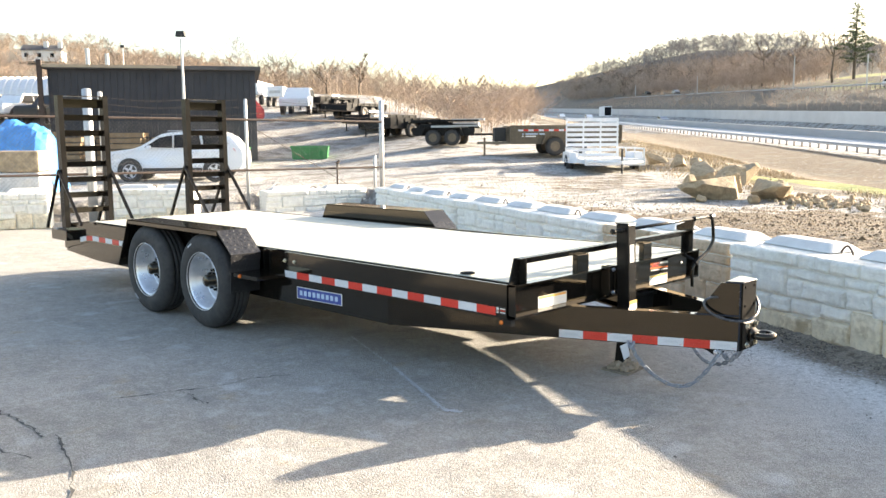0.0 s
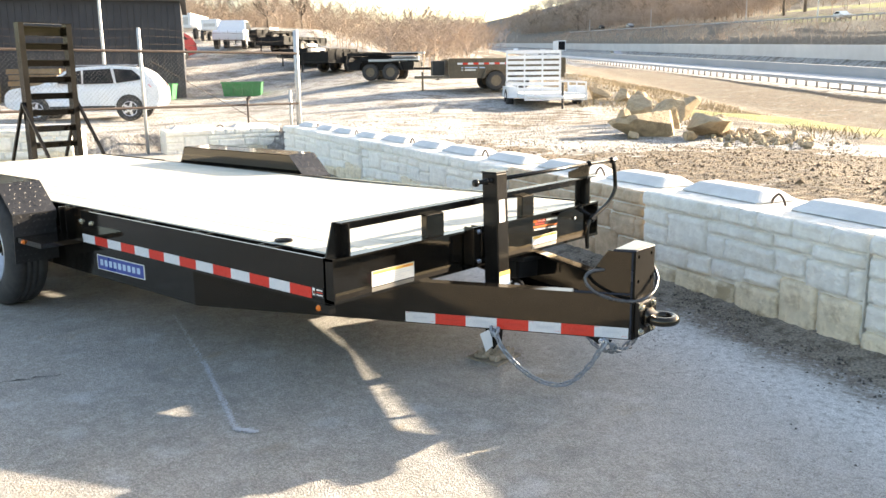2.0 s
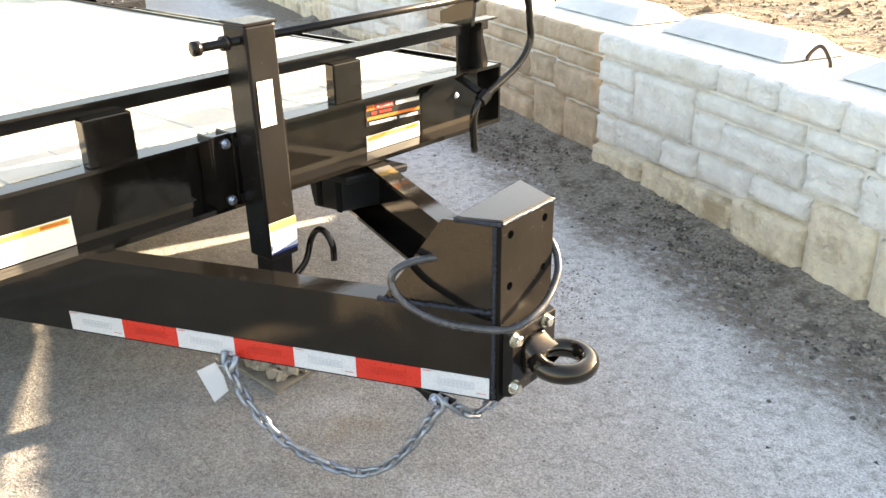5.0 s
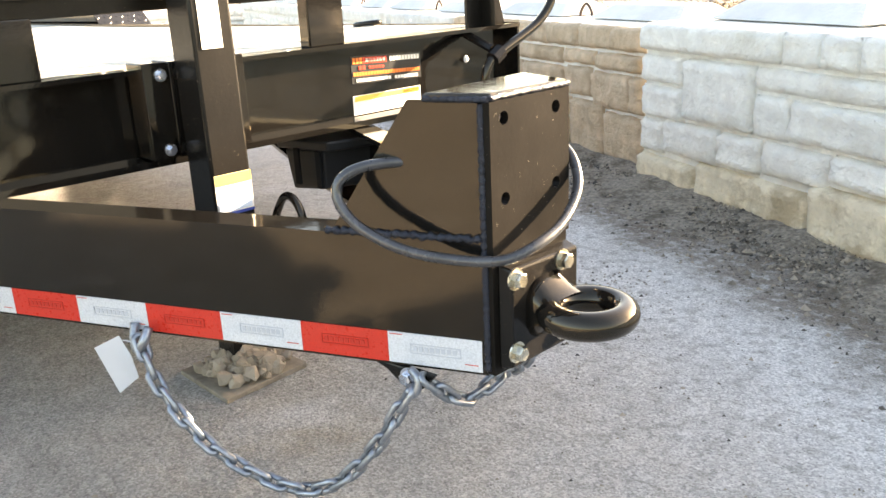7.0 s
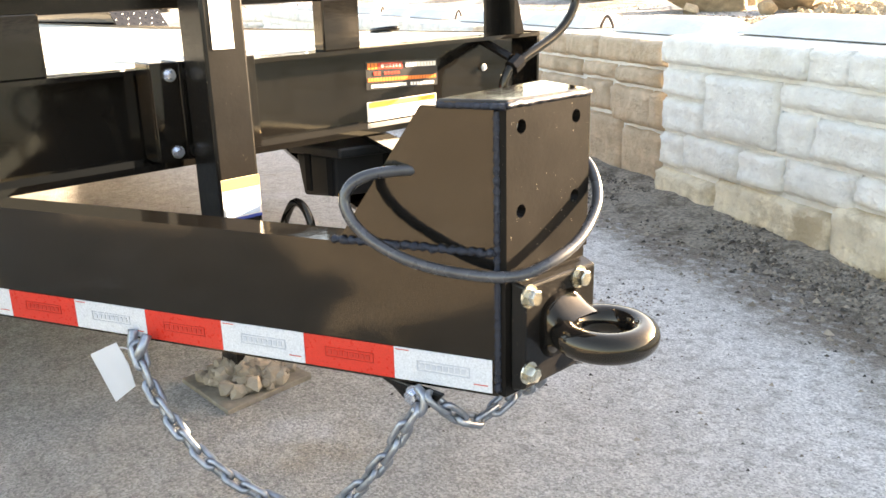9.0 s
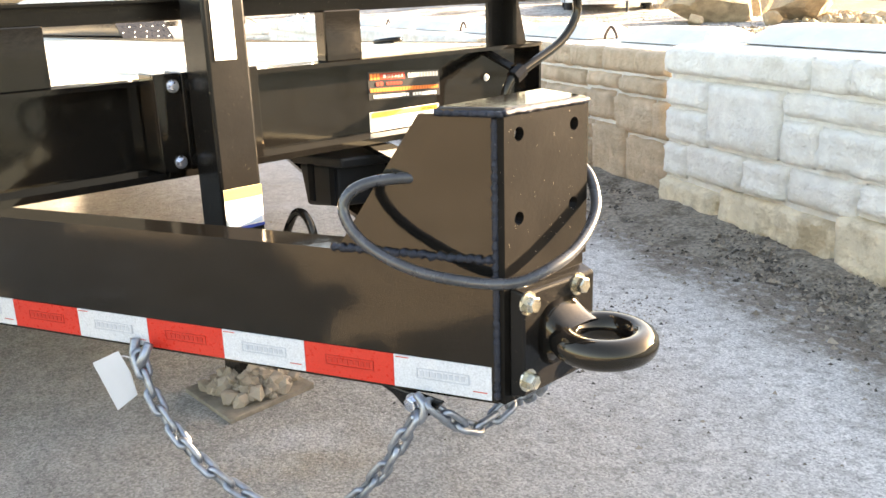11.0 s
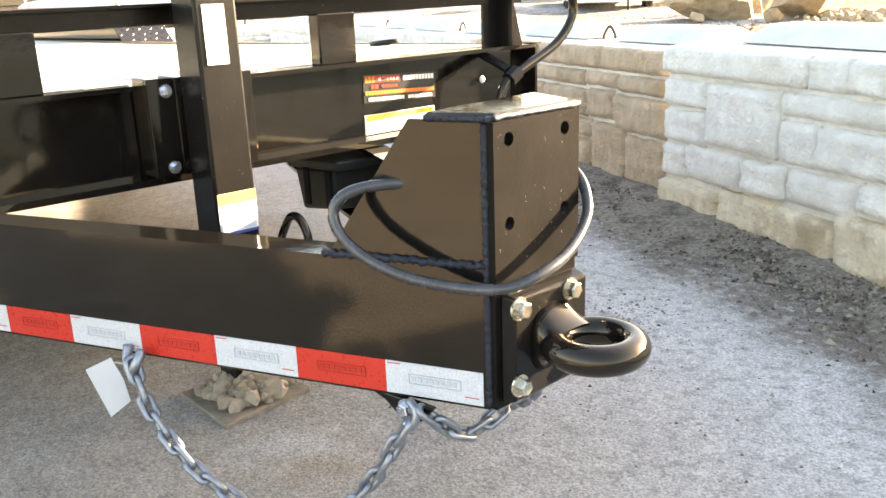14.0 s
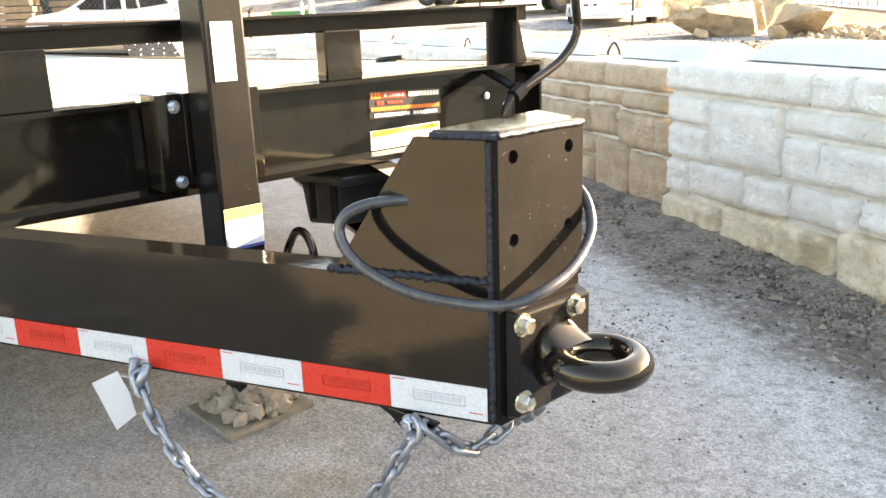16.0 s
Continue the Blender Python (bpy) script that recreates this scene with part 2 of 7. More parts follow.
def asphalt_material():
    """Old grey asphalt: fine aggregate, pale salt bloom in drifts, tan spots and long cracks."""
    m = material("old_asphalt", (0.320, 0.303, 0.273), 0.9, vary=0.3, scale=60.0, bump=0.012, bump_scale=90.0,
                 second=(0.46, 0.45, 0.435), second_scale=1.1, second_amount=0.5, second_edge=(0.46, 0.74))
    nt = m.node_tree
    n, l = nt.nodes, nt.links
    b = n["Principled BSDF"]
    base = b.inputs["Base Color"].links[0].from_socket
    co = n.new("ShaderNodeTexCoord").outputs["Object"]

    def blend(base, fac, colour):
        y = n.new("ShaderNodeMix")
        y.data_type = "RGBA"
        l.new(fac, y.inputs[0])
        l.new(base, y.inputs[6])
        y.inputs[7].default_value = (*colour, 1)
        return y.outputs[2]

    def spots(scale, lo, hi, amount, detail=2.0):
        t = n.new("ShaderNodeTexNoise")
        t.inputs["Scale"].default_value, t.inputs["Detail"].default_value = scale, detail
        l.new(co, t.inputs["Vector"])
        r = n.new("ShaderNodeMapRange")
        r.inputs[1].default_value, r.inputs[2].default_value, r.inputs[4].default_value = lo, hi, amount
        l.new(t.outputs["Fac"], r.inputs[0])
        return r.outputs[0]

    # single stones of the aggregate, each of its own grey
    cell = n.new("ShaderNodeTexVoronoi")
    cell.inputs["Scale"].default_value = 250.0
    l.new(co, cell.inputs["Vector"])
    grey = n.new("ShaderNodeSeparateColor")
    l.new(cell.outputs["Color"], grey.inputs[0])
    tone = n.new("ShaderNodeMapRange")
    tone.inputs[3].default_value, tone.inputs[4].default_value = 0.66, 1.26
    l.new(grey.outputs[0], tone.inputs[0])
    out = blend(base, spots(2.6, 0.62, 0.72, 0.6, 7.0), (0.36, 0.295, 0.2))
    out = blend(out, spots(3.3, 0.58, 0.72, 0.75, 9.0), (0.50, 0.51, 0.52))
    out = blend(out, spots(38.0, 0.72, 0.78, 0.6), (0.07, 0.065, 0.06))
    out = blend(out, spots(95.0, 0.60, 0.68, 0.5), (0.54, 0.52, 0.49))
    # distance in front of the wall, with a ragged edge
    dot = n.new("ShaderNodeVectorMath")
    dot.operation = "DOT_PRODUCT"
    dot.inputs[1].default_value = (-0.42, -0.907, 0.0)
    l.new(co, dot.inputs[0])
    rag = n.new("ShaderNodeTexNoise")
    rag.inputs["Scale"].default_value, rag.inputs["Detail"].default_value, rag.inputs["Roughness"].default_value = 2.2, 9.0, 0.7
    l.new(co, rag.inputs["Vector"])
    off = n.new("ShaderNodeMath")
    off.operation = "MULTIPLY_ADD"
    off.inputs[1].default_value = 0.9
    l.new(rag.outputs["Fac"], off.inputs[0])
    l.new(dot.outputs["Value"], off.inputs[2])

    def band(points):
        c = n.new("ShaderNodeFloatCurve")
        mp = n.new("ShaderNodeMapRange")
        mp.inputs[1].default_value, mp.inputs[2].default_value = -2.0, 1.0
        l.new(off.outputs[0], mp.inputs[0])
        crv = c.mapping.curves[0]
        crv.points[0].location, crv.points[1].location = (0.0, points[0]), (1.0, points[-1])
        for i, v in enumerate(points[1:-1]):
            crv.points.new((i + 1) / (len(points) - 1), v)
        c.mapping.update()
        l.new(mp.outputs[0], c.inputs["Value"])
        return c.outputs[0]

    out = blend(out, spots(19.0, 0.47, 0.66, 0.5, 8.0), (0.46, 0.45, 0.425))
    out = blend(out, spots(5.0, 0.50, 0.70, 0.4, 12.0), (0.19, 0.186, 0.176))
    def broken(fac, scale, low):
        """A factor broken up into drifts and crumbs."""
        mul = n.new("ShaderNodeMath")
        mul.operation = "MULTIPLY"
        gap = n.new("ShaderNodeMath")
        gap.operation = "ADD"
        gap.use_clamp = True
        gap.inputs[1].default_value = low
        l.new(spots(scale, 0.36, 0.60, 1.0, 12.0), gap.inputs[0])
        l.new(fac, mul.inputs[0])
        l.new(gap.outputs[0], mul.inputs[1])
        return mul.outputs[0]

    out = blend(out, broken(band([0.0, 0.0, 0.0, 0.3, 1.0, 0.72, 0.34, 0.2, 0.1, 0.0, 0.0]), 26.0, 0.42), (0.74, 0.725, 0.705))
    out = blend(out, broken(band([1.0, 1.0, 1.0, 0.95, 0.2, 0.0, 0.0, 0.0, 0.0, 0.0, 0.0]), 30.0, 0.45), (0.20, 0.160, 0.122))
    out = blend(out, spots(110.0, 0.6, 0.7, 0.5), (0.11, 0.105, 0.097))
    stones = n.new("ShaderNodeMix")
    stones.data_type, stones.blend_type = "RGBA", "MULTIPLY"
    stones.inputs[0].default_value = 1.0
    l.new(out, stones.inputs[6])
    l.new(tone.outputs[0], stones.inputs[7])
    out = stones.outputs[2]
    l.new(out, b.inputs["Base Color"])
    return m


# ---- mesh helpers ----
def part(name, bm, mat, parent=None, label="", smooth=False):
    """Links a bmesh as one mesh object, under its thing or part if one is given."""
    me = bpy.data.meshes.new(name)
    bm.to_mesh(me)
    bm.free()
    mats = mat if isinstance(mat, (list, tuple)) else [mat]
    for x in mats:
        me.materials.append(x)
    if smooth:
        for p in me.polygons:
            p.use_smooth = True
    ob = new(name, me)
    if parent is not None:
        ob.parent = parent
    if label:
        tagged(ob, label)
    return ob


def thing(name, label, category, at=(0, 0, 0), turn=0.0, group="", kind=""):
    ob = new(name)
    ob.matrix_basis = pose(*at, 0, 0, turn)
    return tagged(ob, label, category, group, kind)


def B():
    return bmesh.new()


def hexa(bm, pts):
    """A block from eight corners: four below and four above, each counter-clockwise."""
    v = [bm.verts.new(p) for p in pts]
    for f in ((3, 2, 1, 0), (4, 5, 6, 7), (0, 1, 5, 4), (1, 2, 6, 5), (2, 3, 7, 6), (3, 0, 4, 7)):
        bm.faces.new([v[i] for i in f])
    return v


def box(bm, x0, x1, y0, y1, z0, z1):
    return hexa(bm, [(x0, y0, z0), (x1, y0, z0), (x1, y1, z0), (x0, y1, z0), (x0, y0, z1), (x1, y0, z1), (x1, y1, z1), (x0, y1, z1)])


def rounded(bm, width, segments=2):
    bmesh.ops.bevel(bm, geom=bm.edges[:], offset=width, segments=segments, affect="EDGES", profile=0.5)
    return bm


def prism(bm, outline, way):
    """An outline of points swept along a vector."""
    a = [bm.verts.new(p) for p in outline]
    c = [bm.verts.new(Vector(p) + Vector(way)) for p in outline]
    n = len(a)
    faces = [bm.faces.new(a[::-1]), bm.faces.new(c)]
    for i in range(n):
        faces.append(bm.faces.new((a[i], a[(i + 1) % n], c[(i + 1) % n], c[i])))
    bmesh.ops.recalc_face_normals(bm, faces=faces)
    return bm


def tube(bm, pts, r, seg=10, closed=False, caps=True):
    """A round bar along points; r is one radius or one for each point."""
    pts = [Vector(p) for p in pts]
    n = len(pts)
    rs = [r] * n if isinstance(r, (int, float)) else r
    rings, side = [], None
    for i, p in enumerate(pts):
        a, c = (pts[i - 1], pts[(i + 1) % n]) if closed else (pts[max(0, i - 1)], pts[min(n - 1, i + 1)])
        d = (c - a).normalized()
        if side is None:
            side = d.orthogonal().normalized()
        side = (side - d * side.dot(d)).normalized()
        up = d.cross(side)
        rings.append([bm.verts.new(p + rs[i] * (math.cos(k * math.tau / seg) * side + math.sin(k * math.tau / seg) * up)) for k in range(seg)])
    for i in range(n if closed else n - 1):
        a, c = rings[i], rings[(i + 1) % n]
        shift = 0
        if closed and i == n - 1:
            shift = min(range(seg), key=lambda s: (c[s].co - a[0].co).length)
        for k in range(seg):
            bm.faces.new((a[k], a[(k + 1) % seg], c[(k + 1 + shift) % seg], c[(k + shift) % seg]))
    if caps and not closed:
        bm.faces.new(rings[0][::-1])
        bm.faces.new(rings[-1])
    return bm


def smooth_line(pts, steps=6):
    """A Catmull-Rom line through points."""
    p = [Vector(q) for q in pts]
    p = [2 * p[0] - p[1]] + p + [2 * p[-1] - p[-2]]
    out = []
    for i in range(1, len(p) - 2):
        for k in range(steps):
            t = k / steps
            a, b, c, d = p[i - 1 : i + 3]
            out.append(0.5 * (2 * b + (c - a) * t + (2 * a - 5 * b + 4 * c - d) * t * t + (3 * b - a - 3 * c + d) * t ** 3))
    return out + [p[-2]]


def lathe(bm, outline, seg=40, axis="Y", centre=(0, 0, 0)):
    """An outline of (radius, along) turned about an axis."""
    c = Vector(centre)
    rings = []
    for r, h in outline:
        ring = []
        for k in range(seg):
            a = k * math.tau / seg
            x, y = r * math.cos(a), r * math.sin(a)
            q = (x, h, y) if axis == "Y" else ((x, y, h) if axis == "Z" else (h, x, y))
            ring.append(bm.verts.new(c + Vector(q)))
        rings.append(ring)
    faces = []
    for a, b in zip(rings, rings[1:]):
        for k in range(seg):
            faces.append(bm.faces.new((a[k], a[(k + 1) % seg], b[(k + 1) % seg], b[k])))
    bmesh.ops.recalc_face_normals(bm, faces=faces)
    return bm


def bolt(bm, at, way, r=0.014, h=0.012):
    """A hexagonal head on a washer."""
    w = Vector(way).normalized()
    a = Vector(at)
    tube(bm, [a, a + w * 0.003], r * 1.35, 16)
    tube(bm, [a + w * 0.003, a + w * (0.003 + h * 0.85), a + w * (0.003 + h)], [r, r, r * 0.82], 6)


# ---- the ground ----
EYE0 = Vector((3.135, -4.822, 0))
AHEAD, RIGHT = Vector((-0.695, 0.719, 0)), Vector((0.719, 0.695, 0))


def spot(across, along, z=0.0):
    """A place in the wide view: metres across to the right, metres ahead of the first standpoint, height."""
    return EYE0 + RIGHT * across + AHEAD * along + Vector((0, 0, z))


def across_along(x, y):
    d = Vector((x, y, 0)) - EYE0
    return d.dot(RIGHT), d.dot(AHEAD)


def lerp(x, pts):
    if x <= pts[0][0]:
        return pts[0][1]
    for (a, p), (b, q) in zip(pts, pts[1:]):
        if x <= b:
            return p + (q - p) * (x - a) / (b - a)
    return pts[-1][1]


# The retaining wall: the corner, and the run of each arm along its face.
CORNER = Vector((-0.18, 2.14, 0))
RUN_R, RUN_L = Vector((0.898, -0.44, 0)).normalized(), Vector((-0.9165, 0.400, 0)).normalized()
BACK_R, BACK_L = Vector((0.44, 0.898, 0)).normalized(), Vector((0.400, 0.9165, 0)).normalized()
REAR = Vector((-13.0, 1.5, 0))
REAR_RUN, REAR_BACK = Vector((0.139, 0.99, 0)).normalized(), Vector((-0.99, 0.139, 0)).normalized()


def behind_wall(x, y):
    """How far a place lies behind the wall's face, in metres; negative on the asphalt."""
    d = Vector((x, y, 0)) - CORNER
    side = d.dot(BACK_R) if d.dot(RUN_R) > 0 else d.dot(BACK_L)
    return max(side, (Vector((x, y, 0)) - REAR).dot(REAR_BACK))


def road_grade(along):
    return -0.2 + 0.0345 * (along - 70)


def height(x, y):
    """The height of the land."""
    s = behind_wall(x, y)
    if s < 0.42:
        return -0.06
    a, d = across_along(x, y)
    left = lerp(d, [(18, 0.32), (28, 0.12), (43, 0.45), (57, 3.0), (75, 5.2)])
    right = lerp(d, [(10, 0.5), (18, 0.45), (28, 0.33), (34, 0.75), (40, 1.16), (57, 2.2), (75, 3.1)])
    mix = lerp(a, [(-6, 0.0), (0, 1.0)])
    yard = left * (1 - mix) + right * mix
    if d > 75:
        yard += (d - 75) * lerp(a, [(-120, 0.12), (-60, 0.075), (-20, 0.055), (60, 0.05)])
        yard = min(yard, lerp(a, [(-200, 32), (-96, 22.0), (-77, 17.8), (-50, 12.2), (-22, 6.2), (0, 5.0), (9, 5.0)]) + max(0, d - 260) * 0.02 + max(0, min(d, 330) - 228) * lerp(a, [(-75, 0.09), (-40, 0.0)]))
    g = road_grade(d)
    if a > 36:
        rise = lerp(a, [(36, 0), (61, 0), (64, 3.2), (85, 7.4), (100, 10.6), (160, lerp(d, [(300, 15), (420, 30), (560, 40), (900, 40)])), (300, 38)])
        land = g + rise
    elif a > 9:
        dip = lerp(a, [(9, 0.0), (14, -0.5), (20, -1.2), (25, -1.9), (35, -0.1), (36, 0.0)])
        w = (a - 9) / 27
        land = yard * (1 - w) + g * w + dip * lerp(d, [(60, 1), (110, 0.6)])
    else:
        land = yard
    land += 0.10 * noise.noise(Vector((x * 0.35, y * 0.35, 0))) * min(1, max(0, s - 0.8))
    if d > 60 and (a < 33 or a > 66):
        land += 1.2 * noise.noise(Vector((x * 0.03, y * 0.03, 4))) * min(1, (d - 60) / 60)
    return land


def cover(x, y):
    """Weights of brown chippings, grass and leaf litter over the gravel."""
    a, d = across_along(x, y)
    s = behind_wall(x, y)
    top = min(4.2, 1.7 + max(0, a - 3) * 1.05)
    chips = lerp(s, [(0.5, 0.2), (0.9, 0.85), (top, 0.85), (top + 0.9, 0.0)]) * lerp(a, [(0.0, 0.0), (1.5, 0.4), (3.0, 1.0), (12, 1.0), (16, 0.0)])
    chips = max(chips, 0.62 * lerp(abs(a - 4.6 - (d - 26) * 0.12), [(1.0, 1), (3, 0)]) * lerp(d, [(16, 0), (18, 0.8), (25, 0.8), (28, 0)]))
    grass = 0.95 * lerp(a, [(7.5, 0), (8.0, 1), (9.3, 1), (9.9, 0)]) * lerp(d, [(11, 0), (13, 1), (23, 1), (26, 0)])
    litter = lerp(a, [(6.4, 0), (7.2, 0.6), (9, 0.7), (11, 0.42), (35, 0.42), (36, 0)]) * lerp(d, [(10, 0), (13, 1)])
    chips = max(chips, 0.80 * lerp(a, [(9.6, 0), (11, 1), (34, 1), (36, 0)]) * lerp(d, [(14, 0), (18, 1), (120, 1), (160, 0)]))
    if a > 62:
        litter = 1.0
        grass = lerp(a, [(98, 0), (102, 1)]) * lerp(d, [(240, 1), (270, 0)])
        grass = max(grass, lerp(a, [(86, 0), (88, 0.6), (94, 0.6), (97, 0)]) * lerp(d, [(190, 1), (230, 0)]))
    if a < 9 and d > 70:
        litter = max(litter, lerp(d, [(70, 0), (85, 1)]))
    return chips, grass, litter


def make_ground():
    def lines(fine0, fine1, step, lo, hi):
        out = list(np.arange(fine0, fine1, step))
        s, v = step, fine0
        while v > lo:
            s *= 1.22
            v -= s
            out.insert(0, v)
        s, v = step, fine1
        while v < hi:
            s *= 1.13
            v += s
            out.append(v)
        return out

    xs, ys = lines(-16, 16, 0.25, -420, 900), lines(-4, 24, 0.25, -60, 1900)
    verts, marks = [], []
    for d in ys:
        for a in xs:
            p = spot(a, d)
            verts.append((p.x, p.y, height(p.x, p.y)))
            marks.append(cover(p.x, p.y))
    w = len(xs)
    faces = [(j * w + i, j * w + i + 1, (j + 1) * w + i + 1, (j + 1) * w + i) for j in range(len(ys) - 1) for i in range(w - 1)]
    me = bpy.data.meshes.new("ground")
    me.from_pydata(verts, [], faces)
    me.materials.append(ground_material())
    col = me.color_attributes.new("cover", "FLOAT_COLOR", "POINT")
    for i, (r, g, b) in enumerate(marks):
        col.data[i].color = (r, g, b, 1)
    for p in me.polygons:
        p.use_smooth = True
    return tagged(new("ground", me), "pale gravel yard, brown chippings, slope and hillside", "ground", kind="structure")


make_ground()

# The asphalt lot in front of the wall.
bm = B()
end_r, end_l = CORNER + RUN_R * 14, CORNER + RUN_L * 10.6
outline = [end_l + Vector((0.1, 0.25, 0)), CORNER + BACK_L * 0.25, end_r + BACK_R * 0.25, Vector((22, -34, 0)), Vector((-18.2, -34, 0)), REAR + REAR_RUN * 7.0 + REAR_BACK * 0.25]
prism(bm, [Vector((p.x, p.y, -0.05)) for p in outline], (0, 0, 0.05))
tagged(part("pavement", bm, asphalt_material()), "grey old asphalt with salt bloom and cracks", "pavement", kind="structure")

# A strip of loose dark chippings along the foot of the wall.
random.seed(5)
bm = B()
for i in range(15000):
    u = random.uniform(-4.0, 3.2)
    base = CORNER + (RUN_R * u if u > 0 else RUN_L * -u)
    back = BACK_R if u > 0 else BACK_L
    w = min(abs(random.gauss(0, 0.21)), random.uniform(0.3, 0.6)) if random.random() < 0.975 else abs(random.gauss(0, 0.8))
    p = base - back * (w + 0.01) + Vector((0, 0, 0.03 * max(0, 1 - w / 0.34) ** 1.3))
    r = random.uniform(0.0025, 0.008) * (1.6 if random.random() < 0.08 else 1)
    k = [Vector((random.uniform(-1, 1), random.uniform(-1, 1), 0)).normalized() * r * random.uniform(0.8, 1.5) for _ in range(3)]
    top = bm.verts.new(p + Vector((0, 0, r * random.uniform(0.6, 1.2))))
    v = [bm.verts.new(p + q) for q in sorted(k, key=lambda q: math.atan2(q.y, q.x))]
    for j in range(3):
        bm.faces.new((v[j], v[(j + 1) % 3], top))
for i in range(900):
    u = random.uniform(-2.2, 3.2)
    base = CORNER + (RUN_R * u if u > 0 else RUN_L * -u)
    w = abs(random.gauss(0.12, 0.16)) + 0.03
    p = base - BACK_R * w + Vector((0, 0, 0.028 * max(0, 1 - w / 0.34) ** 1.3))
    r = random.uniform(0.006, 0.014)
    ring = [bm.verts.new(p + Vector((r * math.cos(k * 1.26) * random.uniform(0.7, 1.3), r * math.sin(k * 1.26) * random.uniform(0.7, 1.3), 0.001))) for k in range(5)]
    top = bm.verts.new(p + Vector((random.uniform(-0.3, 0.3) * r, 0, r * random.uniform(0.7, 1.1))))
    for j in range(5):
        bm.faces.new((ring[j], ring[(j + 1) % 5], top))
for i in range(330):
    c = random.choice(((0.52, 0.95), (0.52, 0.95), (0.6, 0.8), (0.8, 0.75), (1.1, 0.4)))
    k = 0.09 if c[0] < 0.7 else 0.25
    x, y = c[0] + random.gauss(0, k), c[1] + random.gauss(0, k)
    r = random.uniform(0.002, 0.0052) * (1.7 if random.random() < 0.1 else 1)
    v = [bm.verts.new((x + r * math.cos(t) * random.uniform(0.7, 1.3), y + r * math.sin(t), 0.0)) for t in (0.3, 2.3, 4.4)]
    top = bm.verts.new((x, y, r * 0.8))
    for j in range(3):
        bm.faces.new((v[j], v[(j + 1) % 3], top))
GRIT = material("dark_grit", (0.06, 0.054, 0.048), 0.95, vary=0.3, scale=40, island=(0.36, 0.31, 0.25))
tagged(part("loose_grit", bm, GRIT), "dark loose grit along the foot of the wall", "grit", kind="stuff")

# A low bank of dirt against the foot of the wall.
bm = B()
rows = []
for i in range(301):
    u = -4.6 + i * 0.03
    base = CORNER + (RUN_R * u if u > 0 else RUN_L * -u)
    wd = 0.34 + 0.14 * noise.noise(Vector((u * 1.3, 0, 0)))
    hh = 0.04 + 0.022 * noise.noise(Vector((u * 2.1, 3, 0)))
    back = (BACK_R + BACK_L).normalized()
    row = []
    for q in range(13):
        k = q / 12
        lump = 0.010 * noise.noise(Vector((u * 14, q * 0.8, 1))) + 0.012 * noise.noise(Vector((u * 5, q * 0.4, 7)))
        row.append(bm.verts.new(base - back * (wd * k - 0.02) + Vector((0, 0, 0.003 + max(0, hh * (1 - k) ** 1.3 + lump * min(1, 4 * (1 - k))) - 0.006 * (q == 12)))))
    rows.append(row)
for a, b in zip(rows, rows[1:]):
    for k in range(12):
        bm.faces.new((a[k], b[k], b[k + 1], a[k + 1]))
bmesh.ops.recalc_face_normals(bm, faces=bm.faces[:])
DIRT = material("dark_dirt", (0.30, 0.262, 0.215), 0.95, vary=0.55, scale=70, bump=0.035, bump_scale=34,
                second=(0.10, 0.08, 0.06), second_scale=9, second_amount=0.8, second_edge=(0.50, 0.64))
tagged(part("dirt_bank", bm, DIRT, smooth=True), "dark dirt washed up along the foot of the wall", "dirt", kind="stuff")

# A faded chalk line on the asphalt: two strokes.
bm = B()
random.seed(8)
for a, b, n in (((-1.88, -0.667), (-0.974, -1.051), 420), ((-0.974, -1.051), (-0.108, -1.465), 1300), ((-0.108, -1.465), (-0.009, -1.426), 420)):
    for i in range(n):
        t = random.random()
        x, y = a[0] + (b[0] - a[0]) * t + random.gauss(0, 0.008), a[1] + (b[1] - a[1]) * t + random.gauss(0, 0.008)
        r, z = random.uniform(0.002, 0.005), random.uniform(0.003, 0.009)
        bm.faces.new([bm.verts.new((x + r * math.cos(k * 1.57 + i), y + r * math.sin(k * 1.57 + i) * 0.8, z)) for k in range(4)])
tagged(part("chalk_line", bm, material("white_chalk", (0.56, 0.58, 0.61), 0.9, vary=0.1)), "faded white chalk line on the asphalt", "marking", kind="stuff")


# Old cracks in the asphalt.
bm = B()
random.seed(9)
for line in (((-1.70, -2.62), (-1.59, -2.33), (-1.49, -2.12), (-1.47, -1.87), (-1.36, -1.62)), ((-2.4, -3.25), (-1.94, -3.22), (-1.66, -3.2), (-1.35, -3.21)), ((-1.34, -3.15), (-1.02, -3.23), (-0.61, -3.36), (-0.2, -3.6)), ((-1.5, -3.5), (-1.08, -3.36)), ((-1.47, -2.3), (-1.33, -2.33), (-1.21, -2.31))):
    pts = smooth_line([(x, y, 0.004) for x, y in line], 9)
    side = []
    for i, p in enumerate(pts):
        d = (pts[min(i + 1, len(pts) - 1)] - pts[max(i - 1, 0)]).normalized()
        w = Vector((-d.y, d.x, 0)) * random.choice((0.0015, 0.003, 0.005, 0.009))
        j = Vector((random.gauss(0, 0.009), random.gauss(0, 0.009), 0))
        side.append((bm.verts.new(p + w + j), bm.verts.new(p - w + j)))
    for q, r in zip(side, side[1:]):
        bm.faces.new((q[0], q[1], r[1], r[0]))
tagged(part("cracks", bm, material("crack_shadow", (0.07, 0.068, 0.064), 0.95, vary=0.3, scale=30)), "thin dark cracks in the asphalt", "cracks", kind="stuff")


